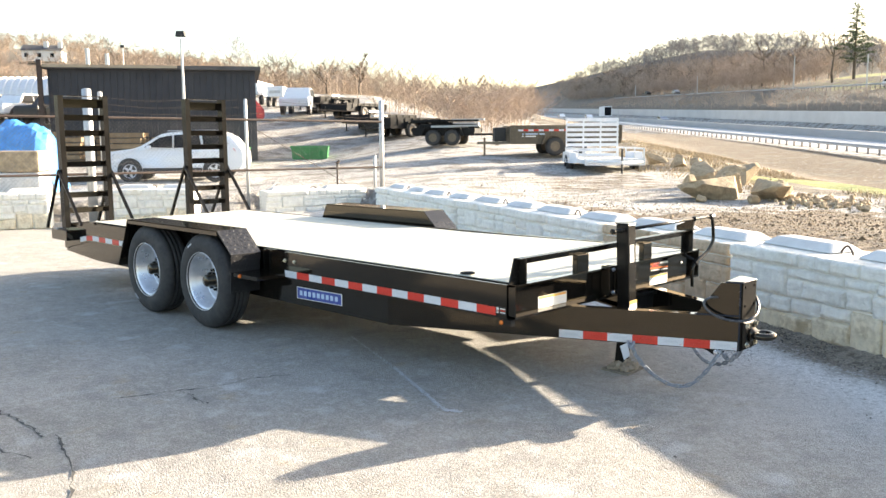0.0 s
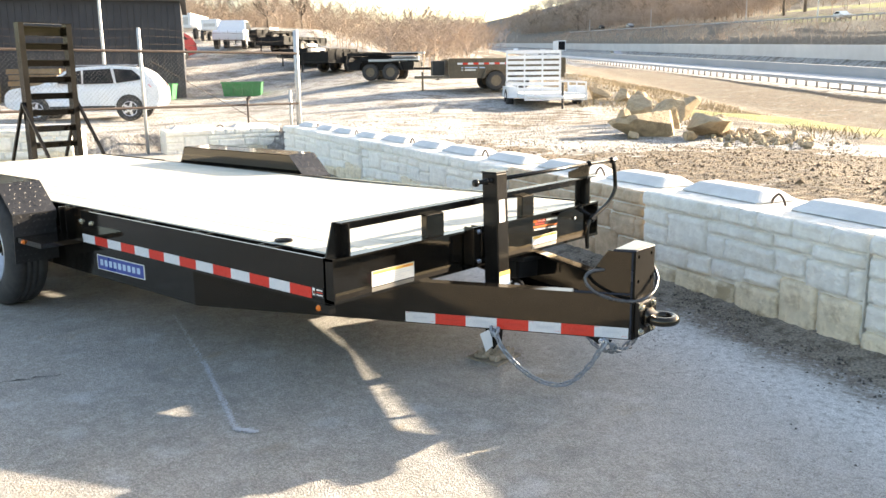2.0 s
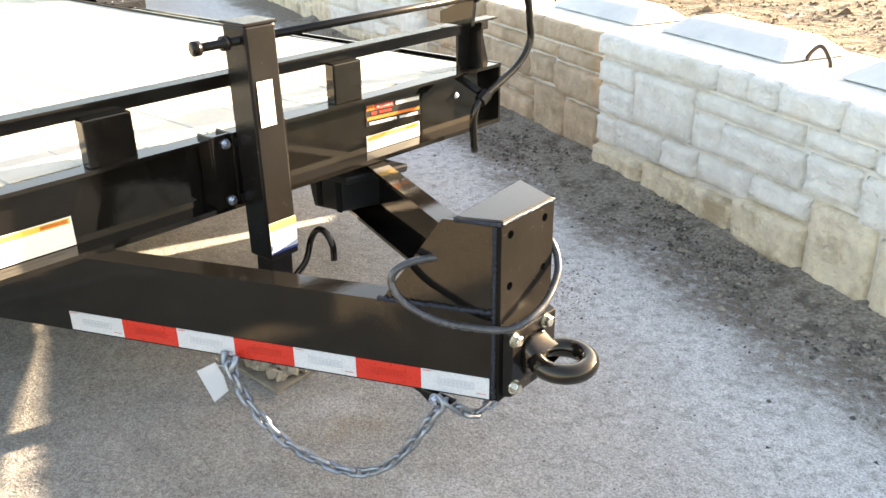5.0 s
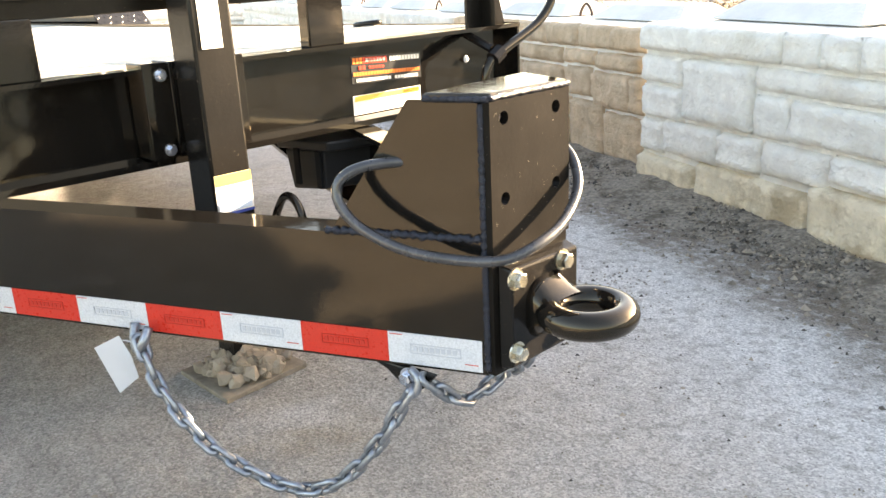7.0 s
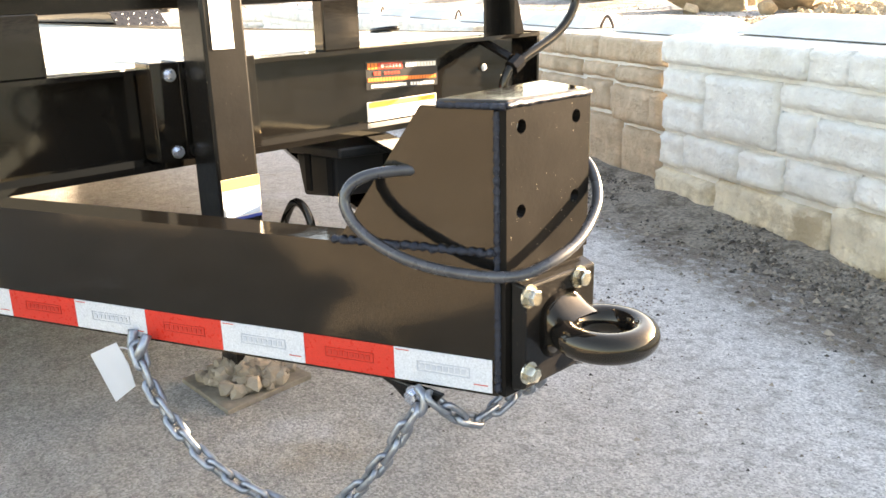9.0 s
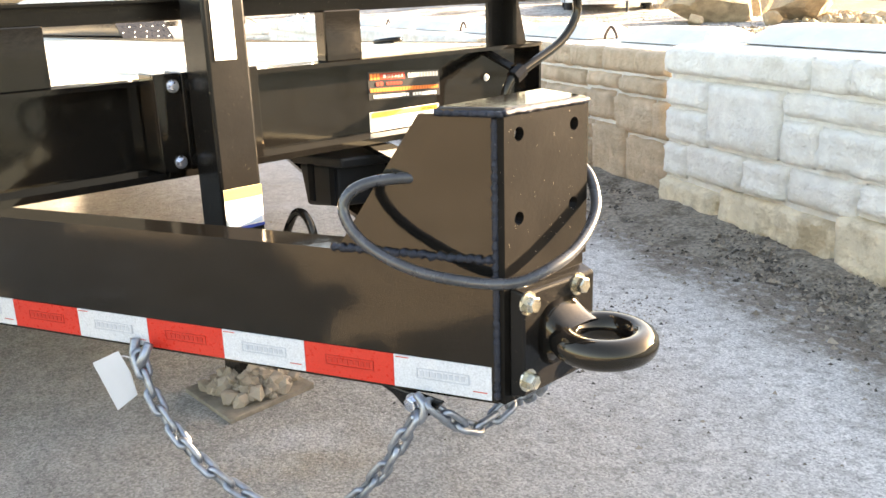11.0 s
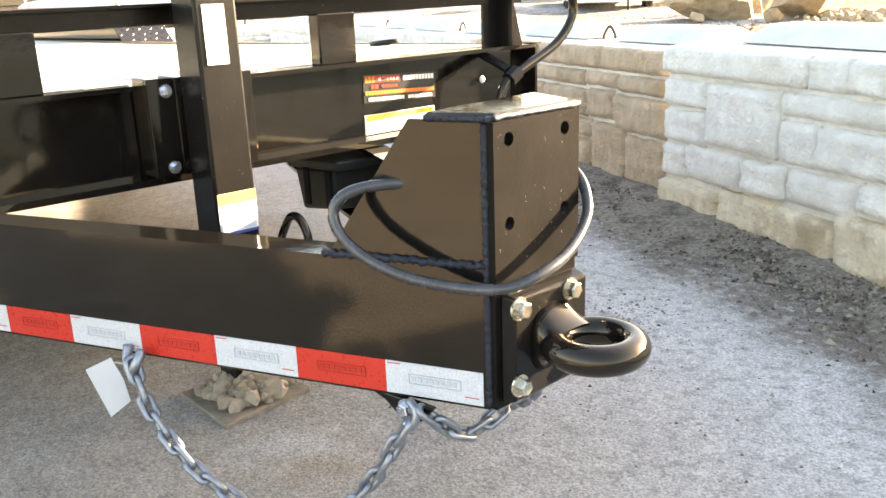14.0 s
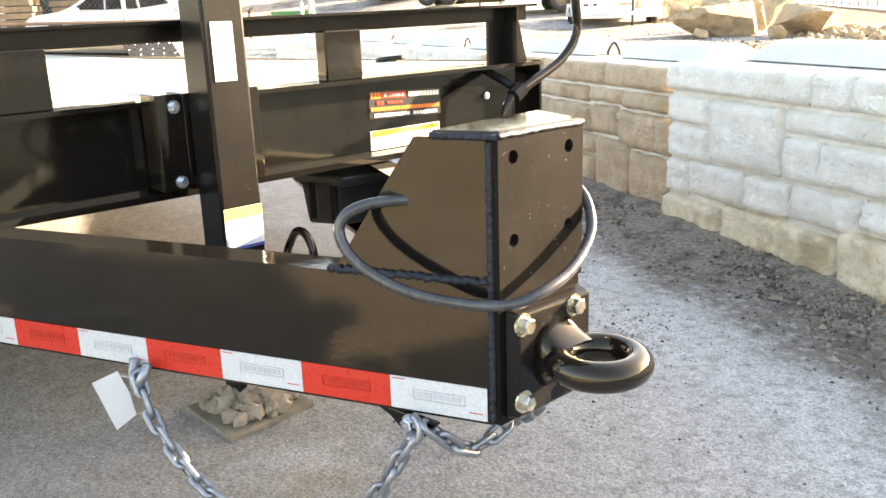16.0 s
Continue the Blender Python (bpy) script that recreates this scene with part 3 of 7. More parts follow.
# ---- the wall of cast blocks ----
LONG, TALL, DEEP = 1.80, 0.64, 0.60
STONES = [
    (0, 0.748, 0.525, 0.64), (0.748, 0.914, 0.525, 0.64), (0.914, 1.056, 0.525, 0.64), (1.056, 1.316, 0.525, 0.64), (1.316, 1.579, 0.525, 0.64), (1.579, 1.799, 0.525, 0.64),
    (0, 0.275, 0.405, 0.52), (0, 0.275, 0.268, 0.405), (0.275, 0.644, 0.285, 0.525), (0.644, 1.188, 0.437, 0.525), (1.188, 1.463, 0.447, 0.525), (1.463, 1.799, 0.437, 0.525),
    (0.644, 0.805, 0.285, 0.437), (0.805, 1.212, 0.293, 0.437), (1.212, 1.43, 0.3, 0.447), (1.43, 1.714, 0.265, 0.437), (1.714, 1.799, 0.265, 0.437), (0, 0.156, 0.128, 0.268),
    (0.156, 0.483, 0.14, 0.285), (0.483, 0.691, 0.155, 0.285), (0.691, 0.985, 0.165, 0.289), (0.985, 1.26, 0.195, 0.297), (0, 0.36, 0, 0.128), (0.36, 0.919, 0, 0.155),
    (0.919, 1.26, 0, 0.195), (1.26, 1.525, 0, 0.297), (1.525, 1.799, 0, 0.265),
]


def stone_mesh(w, h, seed):
    """One cast stone face: a pillowed, uneven slab with its front towards -y."""
    bm = B()
    g = 0.0065

    def cuts(length):
        n = max(2, int(length / 0.028))
        inner = [g + 0.013 + (length - 2 * g - 0.026) * i / n for i in range(n + 1)]
        return [g] + inner + [length - g]

    gx, gz = cuts(w), cuts(h)
    nx, nz = len(gx) - 1, len(gz) - 1
    grid = []
    for j in range(nz + 1):
        row = []
        for i in range(nx + 1):
            x, z = gx[i], gz[j]
            e = min(x - g, w - g - x, z - g, h - g - z)
            out = 0.004 if e < 1e-4 else 0.032 + 0.008 * math.sin(seed * 2.3) + 0.012 * noise.noise(Vector((x * 7 + seed * 3.1, z * 7, seed))) + 0.010 * noise.noise(Vector((x * 24, z * 24 + seed, 2))) + 0.006 * noise.noise(Vector((x * 55, z * 55 + seed, 9)))
            if e < 1e-4:
                x += 0.006 * noise.noise(Vector((z * 14, seed, 1)))
                z += 0.006 * noise.noise(Vector((x * 14, seed, 5)))
            row.append(bm.verts.new((x, -out, z)))
        grid.append(row)
    for j in range(nz):
        for i in range(nx):
            bm.faces.new((grid[j][i], grid[j][i + 1], grid[j + 1][i + 1], grid[j + 1][i]))
    rim = [grid[0][i] for i in range(nx + 1)] + [grid[j][nx] for j in range(1, nz + 1)] + [grid[nz][i] for i in range(nx - 1, -1, -1)] + [grid[j][0] for j in range(nz - 1, 0, -1)]
    back = [bm.verts.new((v.co.x, 0.012, v.co.z)) for v in rim]
    for k in range(len(rim)):
        m = (k + 1) % len(rim)
        bm.faces.new((rim[m], rim[k], back[k], back[m]))
    return bm


stone_meshes, stained_meshes = [], []
for i, (u0, u1, z0, z1) in enumerate(STONES):
    bm = stone_mesh(u1 - u0, z1 - z0, i + 1)
    me = bpy.data.meshes.new("stone")
    bm.to_mesh(me)
    bm.free()
    me.materials.append(CONCRETE)
    for p in me.polygons:
        p.use_smooth = True
    stone_meshes.append(me)
    if z0 < 0.1:
        me.materials[0] = CONCRETE_TAN
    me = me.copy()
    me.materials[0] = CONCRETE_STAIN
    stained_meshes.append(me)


def lug(bm, x0, x1):
    hexa(bm, [(x0, 0.18, TALL), (x1, 0.18, TALL), (x1, 0.54, TALL), (x0, 0.54, TALL),
              (x0 + 0.09, 0.29, TALL + 0.070), (x1 - 0.09, 0.29, TALL + 0.070), (x1 - 0.09, 0.45, TALL + 0.070), (x0 + 0.09, 0.45, TALL + 0.070)])


def wall_block(at, run, group="blocks of the wall", stained=False, stretch=1.0):
    """A cast concrete block: body, two lugs and a lifting loop on top, stone faces in front."""
    turn = math.degrees(math.atan2(run.y, run.x))
    ob = thing("concrete_block", "brown-stained cast concrete retaining block with stone-pattern face" if stained else "pale cast concrete retaining block with stone-pattern face", "block", at, turn, group)
    ob.matrix_basis = ob.matrix_basis @ Matrix.Diagonal((stretch, 1, 1, 1))
    bm = B()
    box(bm, 0.004, LONG - 0.004, 0.0, DEEP, 0.0, TALL - 0.004)
    rounded(bm, 0.012)
    part("body", bm, CONCRETE, ob)
    for x0, x1 in ((0.12, 0.86), (1.08, 1.76)):
        bm = B()
        lug(bm, x0, x1)
        rounded(bm, 0.02)
        part("lug", bm, CONCRETE_TOP, ob)
    bm = B()
    tube(bm, smooth_line([(0.84, 0.31, TALL - 0.02), (0.855, 0.31, TALL + 0.025), (0.90, 0.31, TALL + 0.062), (0.945, 0.31, TALL + 0.025), (0.96, 0.31, TALL - 0.02)], 5), 0.008, 8)
    part("lifting_loop", bm, RUST_PIPE, ob, smooth=True)
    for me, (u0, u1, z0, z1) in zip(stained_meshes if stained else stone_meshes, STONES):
        s = new("stone", me)
        s.parent = ob
        s.matrix_basis = Matrix.Translation((u0, 0, z0))
    return ob


for k in range(7):
    wall_block(CORNER + RUN_R * (0.115 + k * 1.905) - BACK_R * 0.012 * (k % 2 == 0), RUN_R, stretch=1.053)
for k in range(5):
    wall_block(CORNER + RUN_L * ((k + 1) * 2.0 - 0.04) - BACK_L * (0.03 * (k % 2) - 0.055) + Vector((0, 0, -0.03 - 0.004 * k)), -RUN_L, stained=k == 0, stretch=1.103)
# The blocks behind the ramps, along the back of the lot, a few of them set askew.
BACK_RUN = Vector((0.45, 0.893, 0)).normalized()
for k in range(4):
    wall_block(Vector((-12.2, 1.1, -0.01)) - BACK_RUN * 1.83 * (k + 1), BACK_RUN, "blocks at the back of the lot")
wall_block(Vector((-12.3, 2.17, -0.01)), Vector((0.722, 0.692, 0)), "blocks at the back of the lot", stretch=0.86)
wall_block(Vector((-11.88, 5.36, -0.19)), Vector((0.36, 0.933, 0)), "blocks at the back of the lot", stretch=1.25)


# ---- the equipment trailer ----
MID = -0.02          # its centre line
HALF = 1.012         # half its width over the side rails
DECK_Z = 0.685
trailer = thing("equipment_trailer", "black tandem-axle equipment trailer with pale plank deck, parked on asphalt", "trailer")


def far_y(y):
    return 2 * MID - y


def flat(name, corners, mat, parent, label="", thick=0.0015):
    """A thin sticker or strip from four corners, lifted off its surface."""
    c = [Vector(p) for p in corners]
    nrm = (c[1] - c[0]).cross(c[3] - c[0]).normalized() * thick
    bm = B()
    hexa(bm, [*c, *[p + nrm for p in c]])
    bmesh.ops.recalc_face_normals(bm, faces=bm.faces[:])
    return part(name, bm, mat, parent, label)


def on_sticker(name, corners, u0, u1, v0, v1, mat, parent, lift=0.0022):
    """A bar printed on a sticker, by fractions of its width and height."""
    a, b, c, d = [Vector(p) for p in corners]
    nrm = (b - a).cross(d - a).normalized() * lift

    def at(u, v):
        return (a + (b - a) * u) * (1 - v) + (d + (c - d) * u) * v + nrm

    return flat(name, [at(u0, v0), at(u1, v0), at(u1, v1), at(u0, v1)], mat, parent, thick=0.0005)


# Deck planks, running lengthwise, over a gently dropping tail.
def deck_height(x):
    return DECK_Z if x > -5.75 else DECK_Z - (-5.75 - x) * 0.16


planks = 11
wide = 1.86 / planks
for k in range(planks):
    y0 = MID - 0.93 + k * wide
    bm = B()
    xs = [0.02, -2.0, -4.0, -5.75, -6.35]
    lift = 0.001 * ((k * 7) % 3)
    rings = []
    for x in xs:
        z = deck_height(x) + lift
        rings.append([bm.verts.new((x, y, q)) for y, q in ((y0 + 0.0012, z - 0.04), (y0 + 0.0012, z - 0.003), (y0 + 0.004, z), (y0 + wide - 0.004, z), (y0 + wide - 0.0012, z - 0.003), (y0 + wide - 0.0012, z - 0.04))])
    for a, b in zip(rings, rings[1:]):
        for i in range(6):
            bm.faces.new((a[i], a[(i + 1) % 6], b[(i + 1) % 6], b[i]))
    bm.faces.new(rings[0][::-1])
    bm.faces.new(rings[-1])
    bmesh.ops.recalc_face_normals(bm, faces=bm.faces[:])
    part("plank", bm, DECK, trailer)

# Cross members under the deck.
for k in range(10):
    bm = B()
    x = -0.35 - k * 0.6
    box(bm, x - 0.03, x + 0.03, MID - 0.92, MID + 0.92, 0.50, DECK_Z - 0.042)
    part("cross_member", bm, BLACK, trailer)

# Header channel across the front, open to the front.
bm = B()
Y0, Y1 = MID - HALF, MID + HALF
prism(bm, [(0.012, Y0, 0.482), (0.078, Y0, 0.482), (0.078, Y0, 0.496), (0.026, Y0, 0.500), (0.026, Y0, 0.671), (0.078, Y0, 0.675), (0.078, Y0, 0.685), (0.012, Y0, 0.685)], (0, Y1 - Y0, 0))
header = part("header_channel", bm, BLACK, trailer)
# end caps of the header
for y in (Y0, Y1 - 0.008):
    bm = B()
    box(bm, 0.012, 0.076, y, y + 0.008, 0.480, 0.687)
    part("end_cap", bm, BLACK, trailer)

# The low rail on top of the header.
bm = B()
prism(bm, [(0.020, MID - 0.955, 0.795), (0.030, MID - 0.955, 0.795), (0.030, MID - 0.955, 0.832), (0.070, MID - 0.955, 0.832), (0.070, MID - 0.955, 0.838), (0.020, MID - 0.955, 0.838)], (0, 1.955, 0))
top_rail = part("top_rail", bm, BLACK_DUSTY, trailer)
for y0, y1 in ((-0.445, -0.325), (0.283, 0.385)):
    bm = B()
    box(bm, 0.030, 0.068, y0, y1, 0.684, 0.800)
    rounded(bm, 0.004)
    part("rail_upright", bm, BLACK, trailer)
for y, s in ((MID - HALF + 0.005, 1), (MID + HALF - 0.005, -1)):
    bm = B()
    wg = 0.095 if s > 0 else 0.15
    prism(bm, [(0.018, y, 0.684), (0.018, y + s * wg, 0.684), (0.018, y + s * wg, 0.838), (0.018, y + s * 0.045, 0.838)], (0.008, 0, 0))
    box(bm, 0.018, 0.078, min(y + s * 0.087, y + s * 0.095), max(y + s * 0.087, y + s * 0.095), 0.684, 0.832)
    part("rail_gusset", bm, BLACK_DUSTY, trailer)

# Side rails: an outer bar with stake pockets, and the main beam below.
for side in (-1, 1):
    yo = MID + side * HALF
    yi = MID + side * 0.93

    def ys(a, b):
        return (min(a, b), max(a, b))

    bm = B()
    box(bm, -2.22, 0.012, *ys(yo, yo - side * 0.012), 0.475, 0.683)
    part("side_rail", bm, BLACK, trailer)
    bm = B()
    box(bm, -2.22, 0.012, *ys(yo - side * 0.012, yi), 0.475, 0.487)
    part("rail_flange", bm, BLACK, trailer)
    bm = B()
    prism(bm, [(0.01, yi, 0.49), (0.01, yi, 0.682), (-5.75, yi, 0.682), (-6.37, yi, 0.575), (-6.37, yi, 0.40), (-5.75, yi, 0.49)], (0, side * 0.012, 0))
    part("deck_edge", bm, BLACK, trailer)
    bm = B()
    front = -1.064 if side < 0 else -0.74
    prism(bm, [(front, yi, 0.285), (front, yi, 0.49), (-5.75, yi, 0.49), (-6.37, yi, 0.42), (-6.37, yi, 0.33), (-5.6, yi, 0.285)], (0, side * 0.062, 0))
    part("main_beam", bm, BLACK, trailer)
    for x in (-2.16, -1.55, -0.98, -0.42):
        bm = B()
        y0, y1 = ys(yo - side * 0.013, yi + side * 0.012)
        for x0, x1 in ((x - 0.06, x - 0.053), (x + 0.053, x + 0.06)):
            box(bm, x0, x1, y0, y1, 0.60, 0.684)
        box(bm, x - 0.06, x + 0.06, y0, y0 + 0.006, 0.60, 0.684)
        part("stake_pocket", bm, BLACK_DUSTY, trailer)
    if side < 0:
        for x in (-2.22, -2.10):
            bm = B()
            bolt(bm, (x, yo + 0.001, 0.615), (0, -1, 0), 0.012)
            part("bolt", bm, BOLT, trailer)
    # a welded ring for lashing
    bm = B()
    tube(bm, [(-0.42 + 0.05 * math.cos(a), yi - side * 0.04 + 0.026 * math.sin(a), 0.694 + 0.004 * math.cos(a)) for a in np.linspace(0, math.tau, 17)[:-1]], 0.008, 8, closed=True)
    part("lashing_ring", bm, BLACK_DUSTY, trailer, smooth=True)
    # rear part of the side with its step down
    bm = B()
    prism(bm, [(-4.62, yo, 0.475), (-4.62, yo, 0.683), (-5.75, yo, 0.683), (-6.37, yo, 0.575), (-6.37, yo, 0.36), (-5.75, yo, 0.475)], (0, -side * 0.012, 0))
    part("rear_side_rail", bm, BLACK, trailer)

# Tape along the near side rail: seven white and seven red pieces.
SEG, TW = 0.1524, 0.0508
yt = MID - HALF - 0.0005
for k in range(14):
    x0 = -2.225 + k * SEG
    flat("tape_piece", [(x0, yt, 0.489), (x0 + SEG - 0.0005, yt, 0.489), (x0 + SEG - 0.0005, yt, 0.489 + TW), (x0, yt, 0.489 + TW)], TAPE_R if k % 2 else TAPE_W, trailer)
for k in range(7):
    x0 = -5.95 + k * SEG

    def zt(x):
        return 0.495 if x > -5.75 else 0.495 - (-5.75 - x) * 0.19

    flat("tape_piece", [(x0, yt, zt(x0)), (x0 + SEG - 0.0005, yt, zt(x0 + SEG)), (x0 + SEG - 0.0005, yt, zt(x0 + SEG) + TW), (x0, yt, zt(x0) + TW)], TAPE_R if k % 2 else TAPE_W, trailer)
# Small badge and amber marker at the front corner.
badge = [(-0.085, yt, 0.500), (-0.012, yt, 0.500), (-0.012, yt, 0.545), (-0.085, yt, 0.545)]
b = flat("corner_badge", badge, STICK_K, trailer, "small red and white badge")
on_sticker("mark", badge, 0.02, 0.25, 0.15, 0.9, STICK_W, b)
on_sticker("mark", badge, 0.05, 0.3, 0.3, 0.6, STICK_R, b)
for v in (0.2, 0.45, 0.7):
    on_sticker("mark", badge, 0.4, 0.95, v, v + 0.12, STICK_W if v != 0.45 else STICK_R, b)
bm = B()
lathe(bm, [(0.0, -0.014), (0.010, -0.012), (0.014, -0.004), (0.014, 0.0)], 14, "Y", (-0.045, yt, 0.452))
part("marker_light", bm, AMBER, trailer, "amber marker light", smooth=True)
bm = B()
box(bm, -0.06, 0.03, MID - HALF - 0.004, MID - HALF + 0.03, 0.435, 0.474)
part("light_bracket", bm, BLACK, trailer)

# The maker's plate on the main beam: a blue shape with pale bars.
ym = MID - 0.93 - 0.0635
plate = [(-2.10, ym, 0.335), (-1.56, ym, 0.345), (-1.56, ym, 0.43), (-2.10, ym, 0.425)]
sign = flat("maker_plate", plate, STICK_W, trailer, "blue and white maker's plate", 0.003)
on_sticker("plate_face", plate, 0.015, 0.985, 0.05, 0.95, STICK_B, sign, 0.0035)
for k in range(9):
    u = 0.07 + k * 0.098
    on_sticker("bar", plate, u, u + 0.062, 0.3, 0.72, STICK_LB, sign, 0.0045)

# Tongue: two beams drawn together from the main beams to the coupling.
TOP, BOT = 0.490, 0.282


def tongue_y(x):
    return -0.116 + (x - 0.994) * 0.4351


UNIT = Vector((1, 0.4351, 0)).normalized()
OUTER = Vector((0.399, -0.917, 0))
for side in (-1, 1):
    def T(x, z, depth=0.0):
        p = Vector((x, tongue_y(x), z)) - OUTER * depth
        return (p.x, p.y, z) if side < 0 else (p.x, far_y(p.y), z)

    w = 0.062
    sec = [(BOT, 0), (BOT, w), (BOT + 0.011, w), (BOT + 0.014, 0.008), (TOP - 0.014, 0.008), (TOP - 0.011, w), (TOP, w), (TOP, 0)]
    bm = B()
    rings = [[bm.verts.new(T(x, z, d)) for z, d in sec] for x in np.linspace(1.003, -1.07, 13)]
    bm.faces.new(rings[0])
    bm.faces.new(rings[-1][::-1])
    for a, c in zip(rings, rings[1:]):
        for i in range(8):
            bm.faces.new((a[i], c[i], c[(i + 1) % 8], a[(i + 1) % 8]))
    bmesh.ops.recalc_face_normals(bm, faces=bm.faces[:])
    if side > 0:
        # far beam a little askew; lower edge raised forward to admit the sunlit streak
        for v in bm.verts:
            w = min(1.0, max(0.0, (0.99 - v.co.x) / 0.99))
            rise = 0.009 * (1.0 - v.co.x) if v.co.z > 0.4 else max(-0.006, 0.002 + 0.040 * v.co.x) * min(1.0, 8.0 * w)
            v.co += Vector((0.053 * (v.co.y + 0.967) * w, -0.033 * (v.co.y + 1.0) * w, rise))
    beam = part("tongue_beam", bm, BLACK, trailer)
    for k in range(7 if side < 0 else 0):
        x0, x1 = 0.017 + k * SEG * 0.917, 0.017 + (k + 1) * SEG * 0.917 - 0.0004
        q = [T(x0, 0.2865, -0.0006), T(x1, 0.2865, -0.0006), T(x1, 0.2865 + TW, -0.0006), T(x0, 0.2865 + TW, -0.0006)]
        piece = flat("tape_piece", q, TAPE_R if k % 2 else TAPE_W, beam)
        if side < 0:
            mk = TAPE_MARK_R if k % 2 else TAPE_MARK
            for v0, v1 in ((0.36, 0.385), (0.655, 0.68)):
                on_sticker("print", q, 0.24, 0.78, v0, v1, mk, piece)
            for u0, u1 in ((0.24, 0.25), (0.77, 0.78)):
                on_sticker("print", q, u0, u1, 0.36, 0.68, mk, piece)
            for j in range(8):
                u = 0.275 + j * 0.06
                on_sticker("print", q, u, u + 0.042, 0.45, 0.6, mk, piece)
            if not k % 2:
                on_sticker("print", q, 0.02, 0.16, 0.93, 0.955, STICK_R, piece)
                on_sticker("print", q, 0.82, 0.96, 0.2, 0.225, STICK_R, piece)

# White and yellow warning stickers on the header.
def warning(name, x, y0, y1, z0, z1, label, stripe=0.22):
    c = [(x, y0, z0), (x, y1, z0), (x, y1, z1), (x, y0, z1)]
    s = flat(name, c, STICK_W, trailer, label)
    on_sticker("stripe", c, 0.02, 0.98, 1 - stripe, 0.97, STICK_Y, s)
    on_sticker("stripe", c, 0.72, 0.96, 1 - stripe + 0.03, 0.94, STICK_O, s)
    for k in range(5):
        v = 0.1 + k * 0.13
        on_sticker("print_line", c, 0.05, 0.9 - 0.12 * (k % 3), v, v + 0.03, TAPE_W, s)
    return s


warning("warning_sticker", 0.0265, -0.766, -0.495, 0.502, 0.575, "white warning sticker with yellow stripe")
warning("warning_sticker", 0.0265, 0.427, 0.652, 0.502, 0.550, "white warning sticker with yellow stripe", 0.3)
dc = [(0.0265, 0.428, 0.580), (0.0265, 0.658, 0.571), (0.0265, 0.658, 0.637), (0.0265, 0.428, 0.648)]
dealer = flat("dealer_sticker", dc, STICK_K, trailer, "black sticker with red and white lettering bars", 0.001)
for u0, u1, v0, v1, mt in ((0.02, 0.16, 0.72, 0.95, STICK_O), (0.16, 0.5, 0.72, 0.95, STICK_R), (0.2, 0.48, 0.78, 0.9, STICK_W), (0.54, 0.98, 0.75, 0.93, STICK_W), (0.1, 0.2, 0.5, 0.64, STICK_R),
                           (0.24, 0.46, 0.52, 0.62, STICK_R), (0.02, 0.98, 0.28, 0.42, STICK_O), (0.06, 0.55, 0.06, 0.18, STICK_W), (0.6, 0.95, 0.06, 0.18, STICK_W)):
    n = max(1, int((u1 - u0) / 0.04))
    for k in range(n):
        on_sticker("bar", dc, u0 + (u1 - u0) * k / n, u0 + (u1 - u0) * (k + 0.8) / n, v0, v1, mt, dealer)

# Coupling pedestal: two side plates, a front plate with four holes, a top plate and weld beads.
for side in (-1, 1):
    def Q(x, z, d=0.0):
        p = Vector((x, tongue_y(x), z)) - OUTER * d
        return Vector((p.x, p.y if side < 0 else far_y(p.y), z))

    bm = B()
    ol = [Q(0.778, TOP + 0.001, 0.004), Q(1.0, TOP + 0.001, 0.004), Q(1.0, 0.688, 0.004), Q(0.902, 0.688, 0.004)]
    ins = Vector((OUTER.x, OUTER.y if side < 0 else -OUTER.y, 0)) * -0.010
    prism(bm, ol, ins)
    part("pedestal_side", bm, BLACK, trailer)
    bm = B()
    random.seed(3)
    tube(bm, [Q(x, TOP + 0.002 + 0.0006 * math.sin(x * 260) + random.uniform(-0.0012, 0.0012), 0.002) for x in np.linspace(0.770, 1.0, 60)], [0.0058 + 0.0016 * math.sin(k * 1.9) for k in range(60)], 7)
    tube(bm, [Q(1.002, z, 0.002 + 0.001 * math.sin(z * 400)) for z in np.linspace(0.29, 0.685, 80)], [0.0056 + 0.0012 * math.sin(k * 2.3) for k in range(80)], 7)
    part("weld_bead", bm, WELD, trailer, smooth=True)
YA, YB = -0.112, 0.065
HOLES = [(y, z) for y in (-0.083, 0.033) for z in (0.550, 0.663)]


